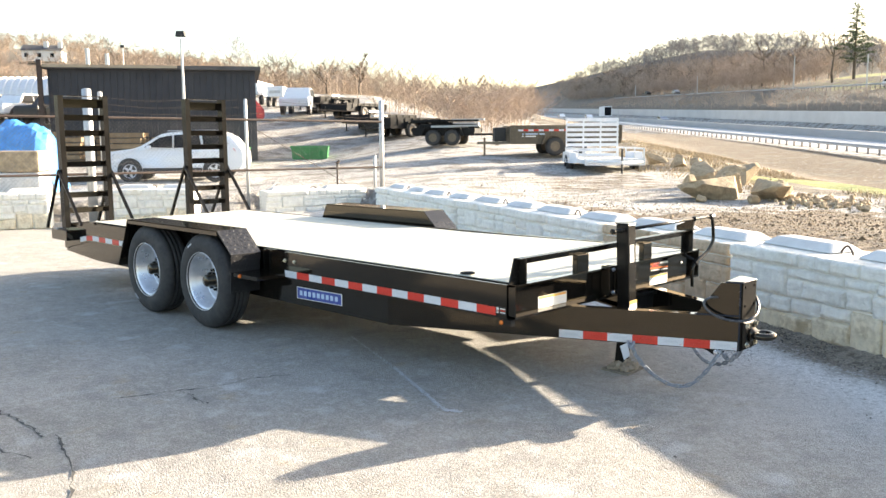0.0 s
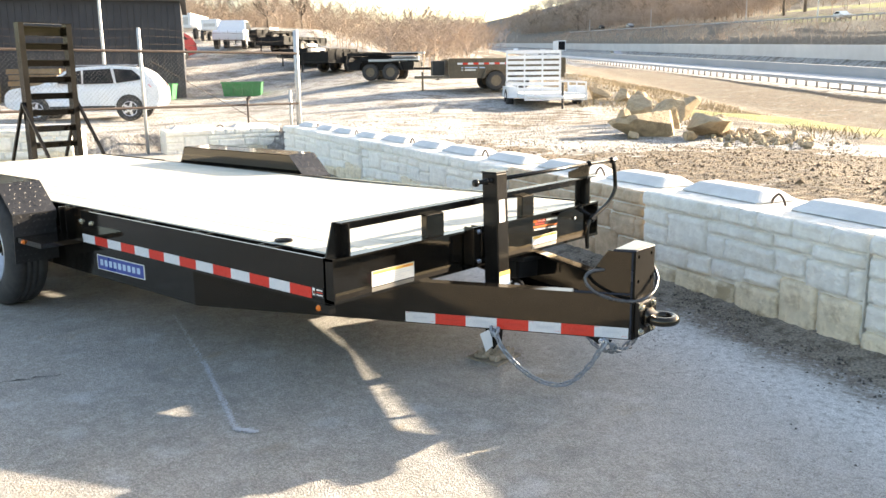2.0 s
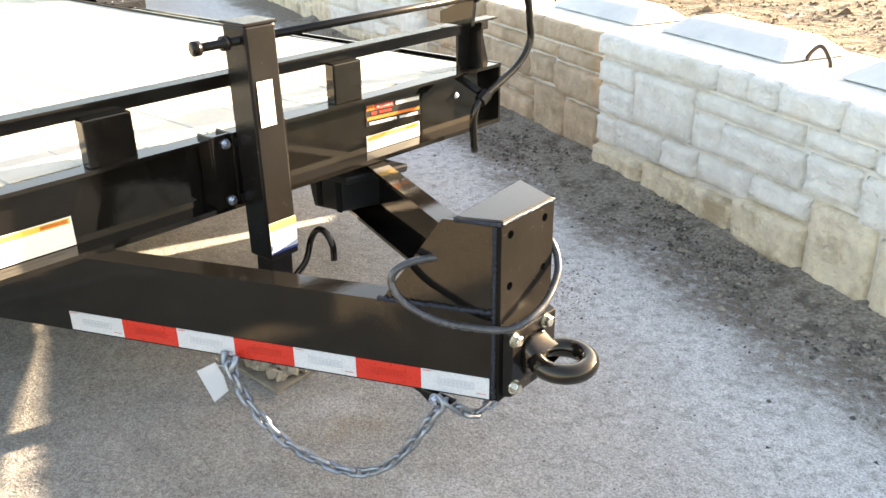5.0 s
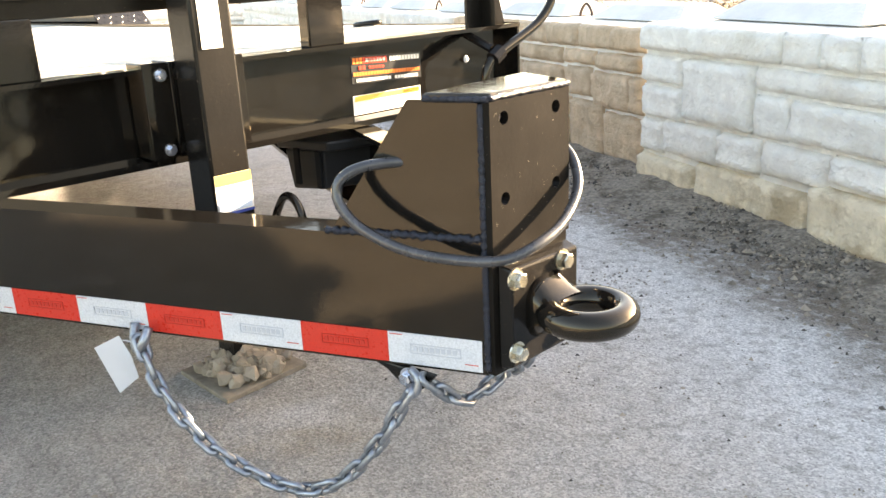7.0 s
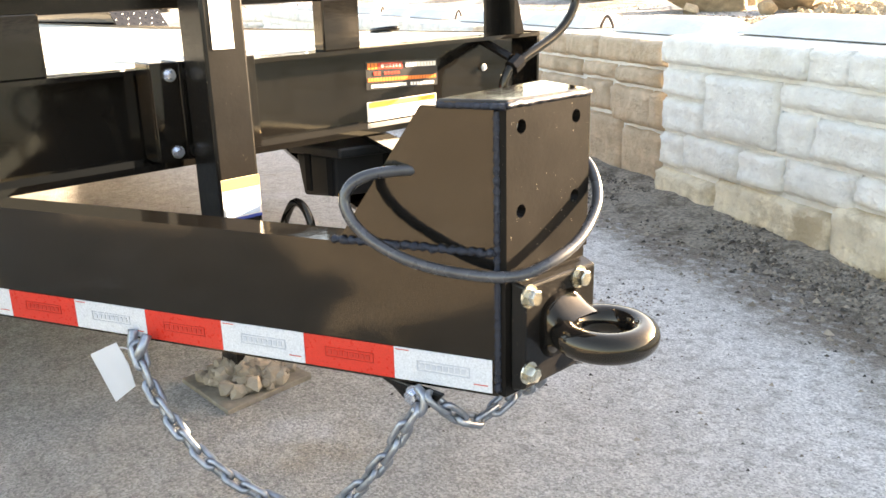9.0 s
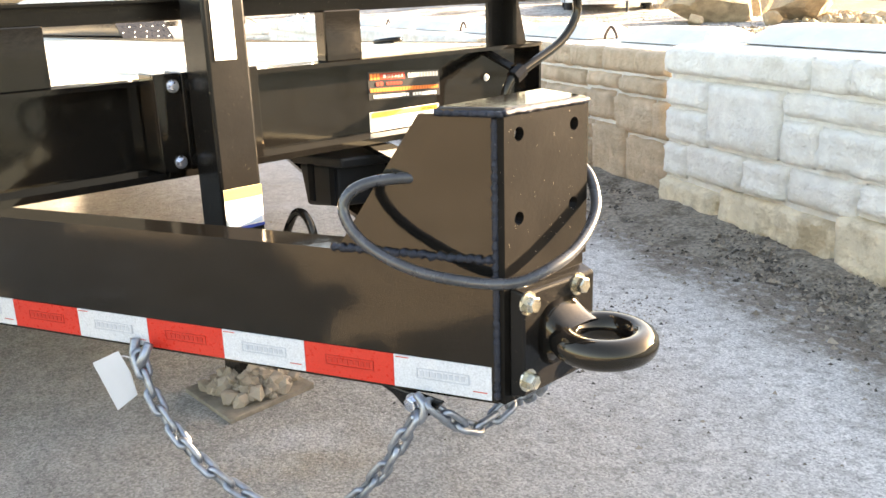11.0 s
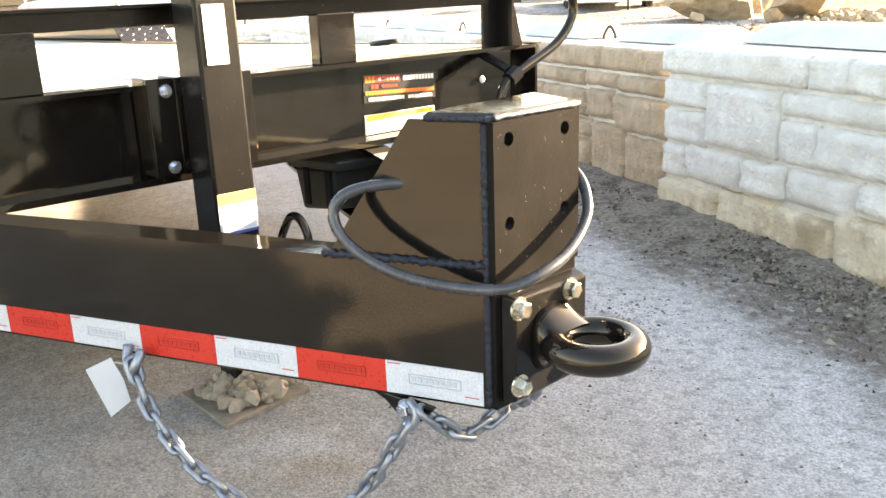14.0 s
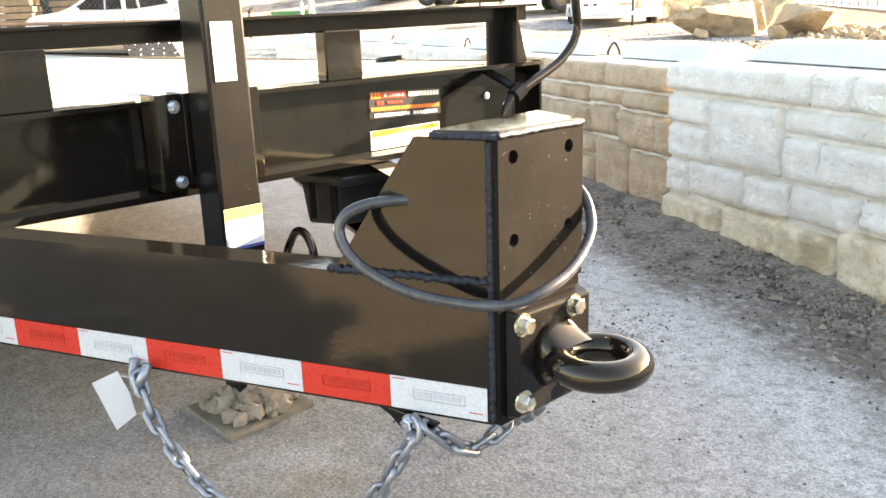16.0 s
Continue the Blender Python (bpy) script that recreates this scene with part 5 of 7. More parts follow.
# Fenders of folded plate, with tread plate on the front slope.
for side in (-1, 1):
    ya, yb = MID + side * 1.012, MID + side * 1.282
    y0, y1 = min(ya, yb), max(ya, yb)
    bm = B()
    prof = [(-4.50, 0.38), (-4.27, 0.826), (-2.74, 0.830)]
    inner = [(-4.492, 0.38), (-4.264, 0.818), (-2.743, 0.822)]
    for i in range(2):
        hexa(bm, [(inner[i][0], y0, inner[i][1]), (inner[i + 1][0], y0, inner[i + 1][1]), (inner[i + 1][0], y1, inner[i + 1][1]), (inner[i][0], y1, inner[i][1]),
                  (prof[i][0], y0, prof[i][1]), (prof[i + 1][0], y0, prof[i + 1][1]), (prof[i + 1][0], y1, prof[i + 1][1]), (prof[i][0], y1, prof[i][1])])
    yl0, yl1 = sorted((yb, yb - side * 0.006))
    box(bm, -4.262, -2.745, yl0, yl1, 0.79, 0.829)
    # inner skirt beside the deck
    ys0, ys1 = sorted((ya, ya + side * 0.006))
    prism(bm, [(-4.49, ys0, 0.38), (-4.265, ys0, 0.824), (-2.745, ys0, 0.828), (-2.55, ys0, 0.645), (-2.55, ys0, 0.50), (-4.4, ys0, 0.50)], (0, 0.006, 0))
    bmesh.ops.recalc_face_normals(bm, faces=bm.faces[:])
    fender = part("fender", bm, BLACK, trailer)
    bm = B()
    slope = [(-2.742, 0.831), (-2.545, 0.655), (-2.575, 0.345)]
    for (xa, za), (xb, zb) in zip(slope, slope[1:]):
        d = Vector((xb - xa, 0, zb - za))
        nv = Vector((-d.z, 0, d.x)).normalized()
        if nv.x < 0:
            nv = -nv
        p = [Vector((xa, y0, za)), Vector((xb, y0, zb)), Vector((xb, y1, zb)), Vector((xa, y1, za))]
        hexa(bm, [*[q - nv * 0.005 for q in p], *p])
        nr = int(d.length / 0.034)
        for i in range(nr):
            for j in range(8):
                c = Vector((xa, 0, za)) + d * ((i + 0.5) / nr) + Vector((0, y0 + (j + 0.5 + 0.5 * (i % 2)) * (y1 - y0) / 8.5, 0))
                if c.y > y1 - 0.01:
                    continue
                t = (d.normalized() * (1 if (i + j) % 2 else -1) + Vector((0, 1, 0))).normalized()
                w = t.cross(nv)
                e = nv * 0.003
                q = [bm.verts.new(c + t * 0.011), bm.verts.new(c + w * 0.0035), bm.verts.new(c - t * 0.011), bm.verts.new(c - w * 0.0035), bm.verts.new(c + e)]
                for k in range(4):
                    bm.faces.new((q[k], q[(k + 1) % 4], q[4]))
    bmesh.ops.recalc_face_normals(bm, faces=bm.faces[:])
    part("tread_plate", bm, PLATE, fender, "tread plate fender front")
    bm = B()
    box(bm, -2.60, -2.22, *sorted((MID + side * 0.95, MID + side * 1.27)), 0.485, 0.515) if side < 0 else box(bm, -2.6, -2.5, MID + 0.95, MID + 1.2, 0.485, 0.515)
    part("step_bracket", bm, BLACK, trailer)
    bm = B()
    bolt(bm, (-2.45, MID + side * 1.271, 0.50), (0, side, 0), 0.011)
    part("marker_light", bm, AMBER, trailer)
    # fender braces
    bm = B()
    for x in (-2.50, -2.42):
        box(bm, x, x + 0.012, *sorted((MID + side * 0.94, MID + side * 1.02)), 0.49, 0.68)
    part("fender_brace", bm, BLACK, trailer)

# Stand-up loading ramps at the tail.
for y0 in (-1.09, 0.405):
    bm = B()
    wd = 0.545
    box(bm, -6.27, -6.17, y0, y0 + 0.055, 0.60, 2.015)
    box(bm, -6.27, -6.17, y0 + wd - 0.055, y0 + wd, 0.60, 2.015)
    box(bm, -6.275, -6.165, y0 - 0.002, y0 + wd + 0.002, 2.015, 2.023)
    ramp = part("loading_ramp", bm, BLACK_DUSTY, trailer, "black steel loading ramp standing upright")
    zs = [0.64 + k * 0.168 for k in range(9)]
    for k, z in enumerate(zs):
        bm = B()
        box(bm, -6.25, -6.175, y0 + 0.055, y0 + wd - 0.055, z - 0.004, z + 0.004)
        box(bm, -6.255, -6.247, y0 + 0.055, y0 + wd - 0.055, z - 0.060 if k < 8 else z - 0.09, z + 0.004)
        part("rung", bm, BLACK, ramp)
    for y in (y0 - 0.02, y0 + wd + 0.008):
        for xb, zb in ((-5.72, 0.66), (-6.62, 0.58)):
            bm = B()
            tube(bm, [(-6.22, y, 1.22), (xb, y, zb)], 0.02, 4)
            part("brace", bm, BLACK_DUSTY, ramp)
    bm = B()
    box(bm, -6.44, -6.05, y0 - 0.05, y0 + wd + 0.05, 0.47, 0.58)
    part("hinge_beam", bm, BLACK, trailer)
bm = B()
box(bm, -6.40, -6.30, MID - 1.0, MID + 1.0, 0.36, 0.58)
part("rear_beam", bm, BLACK, trailer)

# The header frame stands a little out of square, as built.
for ob in trailer.children_recursive:
    root = ob if ob.parent == trailer else ob.parent
    if root.name.split(".")[0] in ("plank", "header_channel", "end_cap", "top_rail", "rail_upright", "rail_gusset", "side_rail", "rail_flange", "deck_edge", "stake_pocket", "lashing_ring", "warning_sticker", "dealer_sticker"):
        for v in ob.data.vertices:
            w = min(1.0, max(0.0, (v.co.x + 2.0) / 2.0))
            y = v.co.y
            v.co += Vector((0.062 * (y + 0.72), -0.012 * (y + 1.0), 0.0135 * (y + 1.0))) * w


# ---- the yard: fence, vehicles, stores ----
def local_pose(across, along, z, turn=0.0):
    """A pose in the wide view; at turn 0 the thing's x runs to the right and its y away."""
    p = spot(across, along, z)
    return p, turn + math.degrees(math.atan2(RIGHT.y, RIGHT.x))


def yard_thing(name, label, category, across, along, turn=0.0, group="", z=None):
    p = spot(across, along)
    zz = height(p.x, p.y) if z is None else z
    p, a = local_pose(across, along, zz, turn)
    return thing(name, label, category, p, a, group)


# Chain-link fence along the back of the lot, just in front of the blocks.
fence = thing("chain_link_fence", "grey chain-link fence with barbed wire and rusty rails", "fence", REAR - REAR_BACK * 0.14, math.degrees(math.atan2(REAR_RUN.y, REAR_RUN.x)))
F0, F1 = -9.0, 7.2
for x, r, h, lab in ((7.22, 0.055, 2.42, "thick pale gate post"), (7.02, 0.032, 1.15, ""), (3.80, 0.034, 2.38, ""), (0.62, 0.085, 2.50, "thick pale post"), (0.86, 0.045, 2.45, ""), (-3.2, 0.034, 2.36, ""), (-6.8, 0.034, 2.36, "")):
    bm = B()
    tube(bm, [(x, 0, 0.0), (x, 0, h - 0.02), (x, 0, h)], [r, r, r * 0.4], 14)
    part("post", bm, GALV, fence, lab, smooth=True)
for z, r in ((0.86, 0.024), (1.92, 0.026)):
    bm = B()
    tube(bm, [(F0, -0.03, z + 0.12), (0, -0.03, z + 0.05), (F1, -0.03, z)], r, 8)
    part("rail", bm, RUST_PIPE, fence, "rusty brown rail")
for z in (2.06, 2.20, 2.34):
    bm = B()
    tube(bm, [(F0 + i * 0.54, 0, z + 0.03 * math.sin(i * 0.9 + z * 5) - 0.015 * (i % 3)) for i in range(31)], 0.004, 4)
    for i in range(1, 85):
        x = F0 + i * 0.19
        tube(bm, [(x, -0.02, z - 0.02), (x + 0.02, 0.02, z + 0.025)], 0.0025, 3)
    part("barbed_wire", bm, RUST_PIPE, fence)
bm = B()
z0, z1, step = 0.03, 1.9, 0.078
k = F0 - (z1 - z0)
while k < F1:
    for s in (1, -1):
        xa, xb = (k, k + (z1 - z0)) if s > 0 else (k + (z1 - z0), k)
        lo, hi = max(F0, min(xa, xb)), min(F1, max(xa, xb))
        if hi > lo:
            t0, t1 = sorted(((lo - xa) / (xb - xa), (hi - xa) / (xb - xa)))
            tube(bm, [(xa + (xb - xa) * t, 0.003 * s, z0 + (z1 - z0) * t) for t in (t0, t1)], 0.0017, 3, caps=False)
    k += step
tagged(part("wire_mesh", bm, material("dull_wire", (0.16, 0.155, 0.15), 0.6, metal=0.3, vary=0.2), fence), kind="stuff")
bm = B()
tube(bm, [(4.0, -0.01, 1.75), (6.6, -0.01, 0.3)], 0.006, 5)
part("stay_wire", bm, RUST_PIPE, fence)
marker = thing("marker_post", "short rusty post with a knob behind the wall", "post", REAR + REAR_RUN * 5.95 - REAR_BACK * 0.22)
bm = B()
tube(bm, [(0, 0, 0.0), (0, 0, 0.98), (0, 0, 1.0)], [0.02, 0.02, 0.05], 8)
tube(bm, [(0, 0, 0.98), (0, 0.06, 1.03)], 0.035, 8)
part("shaft", bm, RUST_PIPE, marker)


# Road vehicles.
def vehicle(name, label, category, across, along, turn, profile, width, glass, wheels, paint, r=0.35, lamps=True, z=None, group=""):
    """A vehicle seen from the side: body swept across from a side outline, drawn in above the waist, with glass, wheels and lamps."""
    ob = yard_thing(name, label, category, across, along, turn, group, z)
    bm = B()
    h = width / 2

    def inset(z):
        return 0.02 + max(0, z - 0.95) * 0.22

    left = [bm.verts.new((x, -h + inset(z), z)) for x, z in profile]
    right = [bm.verts.new((x, h - inset(z), z)) for x, z in profile]
    n = len(profile)
    bm.faces.new(left)
    bm.faces.new(right[::-1])
    for i in range(n):
        bm.faces.new((left[i], right[i], right[(i + 1) % n], left[(i + 1) % n]))
    bmesh.ops.recalc_face_normals(bm, faces=bm.faces[:])
    bmesh.ops.bevel(bm, geom=bm.edges[:], offset=0.035, segments=2, affect="EDGES")
    body = part("body", bm, paint, ob, smooth=False)
    for pane in glass:
        for s in (-1, 1):
            bm = B()
            pts = [(x, s * (h - inset(z) + 0.03), z) for x, z in pane]
            prism(bm, pts, (0, -s * 0.05, 0))
            part("side_window", bm, DARK_GLASS, body)
    for x in wheels:
        for s in (-1, 1):
            bm = B()
            tube(bm, [(x, s * (h + 0.004), r + 0.03), (x, s * (h - 0.25), r + 0.03)], r * 1.17, 24)
            part("wheel_arch", bm, DARK_PLASTIC, body)
            bm = B()
            lathe(bm, [(q * r, s * (h + e)) for q, e in ((0.62, 0.006), (0.7, 0.02), (0.92, 0.018), (1.0, -0.01), (1.0, -0.2), (0.7, -0.22))], 28, "Y", (x, 0, r))
            wh = part("wheel", bm, RUBBER, ob, smooth=True)
            bm = B()
            for k in range(5):
                a = k * math.tau / 5
                d, e = Vector((math.cos(a), 0, math.sin(a))), Vector((-math.sin(a), 0, math.cos(a)))
                c = Vector((x, s * (h + 0.012), r))
                prism(bm, [c + d * 0.04 + e * 0.05, c + d * 0.04 - e * 0.05, c + d * r * 0.64 - e * 0.03, c + d * r * 0.64 + e * 0.03], (0, -s * 0.02, 0))
            tube(bm, [(x + r * 0.64 * math.cos(t), s * (h + 0.008), r + r * 0.64 * math.sin(t)) for t in np.linspace(0, math.tau, 25)[:-1]], 0.016, 5, closed=True)
            part("rim", bm, RIM, wh)
    return ob, body, h


SUV = [(-2.28, 0.42), (-2.33, 0.62), (-2.28, 0.86), (-2.1, 0.99), (-1.28, 1.10), (-0.98, 1.22), (-0.42, 1.56), (-0.1, 1.63), (0.9, 1.67), (1.62, 1.63), (1.95, 1.45), (2.2, 1.12), (2.30, 1.02), (2.33, 0.62), (2.25, 0.42), (1.8, 0.27), (-1.8, 0.27)]
SUV_GLASS = [[(-0.92, 1.14), (-0.42, 1.46), (-0.02, 1.53), (-0.02, 1.12)], [(0.05, 1.12), (0.05, 1.54), (0.85, 1.58), (0.95, 1.13)], [(1.03, 1.14), (0.95, 1.575), (1.5, 1.54), (1.85, 1.24)]]
suv, suv_body, hw = vehicle("suv", "white suv parked on gravel beside the fence", "car", -9.06, 29.3, 4, SUV, 1.82, SUV_GLASS, (-1.42, 1.38), WHITE_PAINT, 0.35)
for s in (-1, 1):
    bm = B()
    prism(bm, [(-2.26, s * 0.62, 0.80), (-1.95, s * 0.90, 0.86), (-1.9, s * 0.905, 0.93), (-2.24, s * 0.68, 0.90)], (0, -s * 0.05, 0))
    part("headlight", bm, ZINC, suv_body)
    bm = B()
    prism(bm, [(2.32, s * 0.6, 0.98), (2.05, s * 0.885, 1.0), (1.98, s * 0.885, 1.09), (2.28, s * 0.62, 1.10)], (0, -s * 0.05, 0))
    part("tail_light", bm, LAMP_RED, suv_body)
    bm = B()
    box(bm, -0.83, -0.68, min(s * 0.9, s * 1.04), max(s * 0.9, s * 1.04), 1.08, 1.2)
    rounded(bm, 0.03)
    part("mirror", bm, WHITE_PAINT, suv_body)
    bm = B()
    box(bm, -1.0, 0.95, min(s * 0.88, s * 0.915), max(s * 0.88, s * 0.915), 0.33, 0.45)
    part("sill_trim", bm, DARK_PLASTIC, suv_body)
    bm = B()
    tube(bm, [(-0.2, s * 0.62, 1.68), (1.4, s * 0.62, 1.70)], 0.018, 6)
    part("roof_rail", bm, ZINC, suv_body)
bm = B()
prism(bm, [(-0.96, -0.74, 1.17), (-0.96, 0.74, 1.17), (-0.45, 0.66, 1.53), (-0.45, -0.66, 1.53)], (-0.015, 0, 0.02))
part("windscreen", bm, DARK_GLASS, suv_body)

PICKUP = [(-2.7, 0.5), (-2.75, 0.95), (-2.6, 1.1), (-1.3, 1.15), (-0.75, 1.78), (0.75, 1.8), (0.95, 1.2), (2.7, 1.18), (2.72, 0.5)]
PICK_GLASS = [[(-1.1, 1.2), (-0.7, 1.68), (0.0, 1.7), (0.0, 1.2)], [(0.08, 1.2), (0.08, 1.7), (0.65, 1.7), (0.75, 1.2)]]
for a, d, t, mt, lab in ((-29.3, 55, 70, DARK_PLASTIC, "black pickup truck parked in the yard"), (-26.9, 55, 75, WHITE_PAINT, "white pickup truck parked in the yard"), (-24.4, 54.5, 72, DARK_PLASTIC, "black pickup truck parked in the yard"),
                         (-22.3, 54, 78, BROWNPAINT, "brown pickup truck parked in the yard"), (-9.6, 58, 91, WHITE_PAINT, "white work truck parked at the head of the yard")):
    vehicle("pickup_truck", lab, "truck", a, d, t, PICKUP, 1.95, PICK_GLASS, (-1.75, 1.65), mt, 0.40)
vehicle("red_car", "dark red car behind the charcoal building", "car", -13.6, 53.5, 30, SUV, 1.8, SUV_GLASS, (-1.42, 1.38), BRICKRED, 0.35)


def crate_truck(name, label, category, across, along, turn, size, mt, z=None):
    ob = yard_thing(name, label, category, across, along, turn, z=z)
    l, w, h = size
    bm = B()
    box(bm, -l / 2, l / 2, -w / 2, w / 2, 0.7, 0.7 + h)
    rounded(bm, 0.06)
    part("box_body", bm, mt, ob)
    bm = B()
    box(bm, -l / 2 - 0.02, -l / 2 + 0.02, -w / 2 + 0.2, w / 2 - 0.2, 0.95, 0.4 + h)
    part("panel", bm, DARK_GLASS if h > 2.5 else GALV, ob)
    for x in (-l * 0.3, l * 0.3):
        for y in (-w / 2, w / 2):
            bm = B()
            tube(bm, [(x, y - 0.1, 0.38), (x, y + 0.1, 0.38)], 0.38, 16)
            part("wheel", bm, RUBBER, ob)
    return ob


crate_truck("camper", "white camper trailer parked by the trees", "camper", -14.6, 66, 88, (5, 2.2, 1.05), WHITE_METAL)
crate_truck("cargo_trailer", "white enclosed cargo trailer in the yard", "trailer", -12.1, 64, 88, (3, 1.2, 0.75), WHITE_METAL)

# The charcoal building with its pale fascia and steel post.
shed = yard_thing("charcoal_building", "long charcoal metal-clad building behind the fence", "building", -9.1, 42.0, 13.0, z=0.2)
bm = B()
box(bm, -9.4, 0.0, 0.0, 9.0, 0.0, 4.62)
part("wall", bm, DARK_WALL, shed)
for k in range(32):
    bm = B()
    x = -9.3 + k * 0.29
    prism(bm, [(x, 0, 0.1), (x + 0.05, 0, 0.1), (x + 0.04, -0.028, 0.1), (x + 0.01, -0.028, 0.1)], (0, 0, 4.35))
    part("cladding_rib", bm, DARK_WALL, shed)
bm = B()
box(bm, -9.6, 0.25, -0.35, 9.3, 4.62, 4.80)
part("roof", bm, ROOF_DARK, shed)
bm = B()
box(bm, -9.6, -3.6, -0.40, -0.36, 4.67, 4.80)
part("fascia", bm, FASCIA, shed, "pale wooden fascia board")
bm = B()
box(bm, -9.75, -9.55, -0.5, -0.3, -0.2, 5.0)
part("corner_post", bm, RUST_PIPE, shed, "rusty steel corner post")

# Lumber stacks against the building.
random.seed(21)
for a, d, nrow, ncol, lab in ((-14.9, 39.3, 6, 6, "stack of sawn lumber beside the building"), (-12.4, 39.6, 5, 6, "stack of sawn lumber beside the building"), (-17.3, 38.2, 6, 5, "low stack of sawn lumber")):
    ob = yard_thing("lumber_stack", lab, "lumber", a, d, 3 + random.uniform(-3, 3), "lumber stacks")
    for j in range(nrow):
        for i in range(ncol):
            bm = B()
            w = 2.1 + random.uniform(-0.15, 0.15)
            box(bm, -w / 2, w / 2, i * 0.2, i * 0.2 + 0.19, j * 0.26, j * 0.26 + 0.21)
            part("beam", bm, LUMBER, ob)

# Lamp posts.
for a, d, top in ((-11.42, 38, 6.2), (-31.33, 85, 10.7)):
    ob = yard_thing("lamp_post", "tall pale lamp post with a floodlight head", "lamp post", a, d, 0, "lamp posts")
    z = top - ob.matrix_basis.translation.z
    bm = B()
    tube(bm, [(0, 0, 0), (0, 0, z - 0.3)], [0.075, 0.05], 10)
    part("pole", bm, GALV, ob)
    bm = B()
    hexa(bm, [(-0.22, -0.15, z - 0.2), (0.2, -0.15, z - 0.2), (0.2, 0.15, z - 0.2), (-0.22, 0.15, z - 0.2), (-0.17, -0.15, z + 0.04), (0.16, -0.15, z + 0.04), (0.16, 0.15, z + 0.04), (-0.17, 0.15, z + 0.04)])
    part("lamp_head", bm, DARK_PLASTIC, ob)
for a, d, top in ((-38.94, 95, 11.5), (-36.8, 95, 10.9)):
    ob = yard_thing("utility_pole", "white utility pole on the hillside", "pole", a, d, 0, "poles")
    z = top - ob.matrix_basis.translation.z
    bm = B()
    tube(bm, [(0, 0, 0), (0, 0, z)], [0.28, 0.22], 8)
    part("shaft", bm, HOUSE_WALL, ob)

# Hoop shed, tarp and block stack on the far side of the fence.
hoop = yard_thing("hoop_shed", "white ribbed hoop shed", "shed", -28.9, 62, 0, z=4.1)
bm = B()
lathe(bm, [(1.6, -3.6), (1.6, 3.6)], 28, "X", (0, 0, 0.3))
part("cover", bm, WHITE_METAL, hoop, smooth=True)
for k in range(15):
    bm = B()
    tube(bm, [(-3.5 + k * 0.5, 1.63 * math.cos(t), 0.3 + 1.63 * math.sin(t)) for t in np.linspace(0, math.pi, 13)], 0.07, 5)
    part("rib", bm, WHITE_METAL, hoop)
tarp = yard_thing("blue_tarp", "crumpled blue tarp over a heap", "tarp", -11.3, 23.0, 10)
bm = B()
bmesh.ops.create_grid(bm, x_segments=16, y_segments=12, size=1.0)
for v in bm.verts:
    x, y = v.co.x, v.co.y
    v.co = Vector((x * 0.95, y * 0.8, max(0.0, 1.85 * (1 - x ** 4) ** 0.5 * (1 - 0.5 * y * y)) + 0.25 * noise.noise(Vector((x * 3, y * 3, 1)))))
bmesh.ops.solidify(bm, geom=bm.faces[:], thickness=0.03)
part("sheet", bm, BLUE_TARP, tarp)
for a, d, n in ((-11.5, 20.5, 3), (-10.25, 20.7, 2)):
    ob = yard_thing("block_stack", "stack of pale stone blocks behind the fence", "stone stack", a, d, 5, "stone stacks")
    for k in range(n):
        bm = B()
        box(bm, -0.6 + 0.04 * k, 0.55, -0.4, 0.4, k * 0.52, k * 0.52 + 0.5)
        rounded(bm, 0.04)
        part("block", bm, ROCK if k % 2 else CONCRETE_TOP, ob)

# Green dumpsters.
for a, d, w in ((-6.65, 43, 1.85), (-9.7, 40.2, 1.1)):
    ob = yard_thing("dumpster", "green steel dumpster on the gravel", "dumpster", a, d, 4, "dumpsters")
    bm = B()
    hexa(bm, [(-w / 2 + 0.08, -0.5, 0.06), (w / 2 - 0.08, -0.5, 0.06), (w / 2 - 0.08, 0.5, 0.06), (-w / 2 + 0.08, 0.5, 0.06), (-w / 2, -0.6, 0.74), (w / 2, -0.6, 0.74), (w / 2, 0.6, 0.74), (-w / 2, 0.6, 0.74)])
    part("bin", bm, GREEN, ob)
    bm = B()
    box(bm, -w / 2 - 0.03, w / 2 + 0.03, -0.64, -0.58, 0.68, 0.76)
    box(bm, -w / 2 - 0.03, w / 2 + 0.03, 0.58, 0.64, 0.68, 0.76)
    part("rim", bm, GREEN, ob)
    for x in (-w * 0.25, 0.0, w * 0.25):
        bm = B()
        box(bm, x - 0.03, x + 0.03, -0.66, -0.56, 0.1, 0.7)
        part("rib", bm, GREEN, ob)


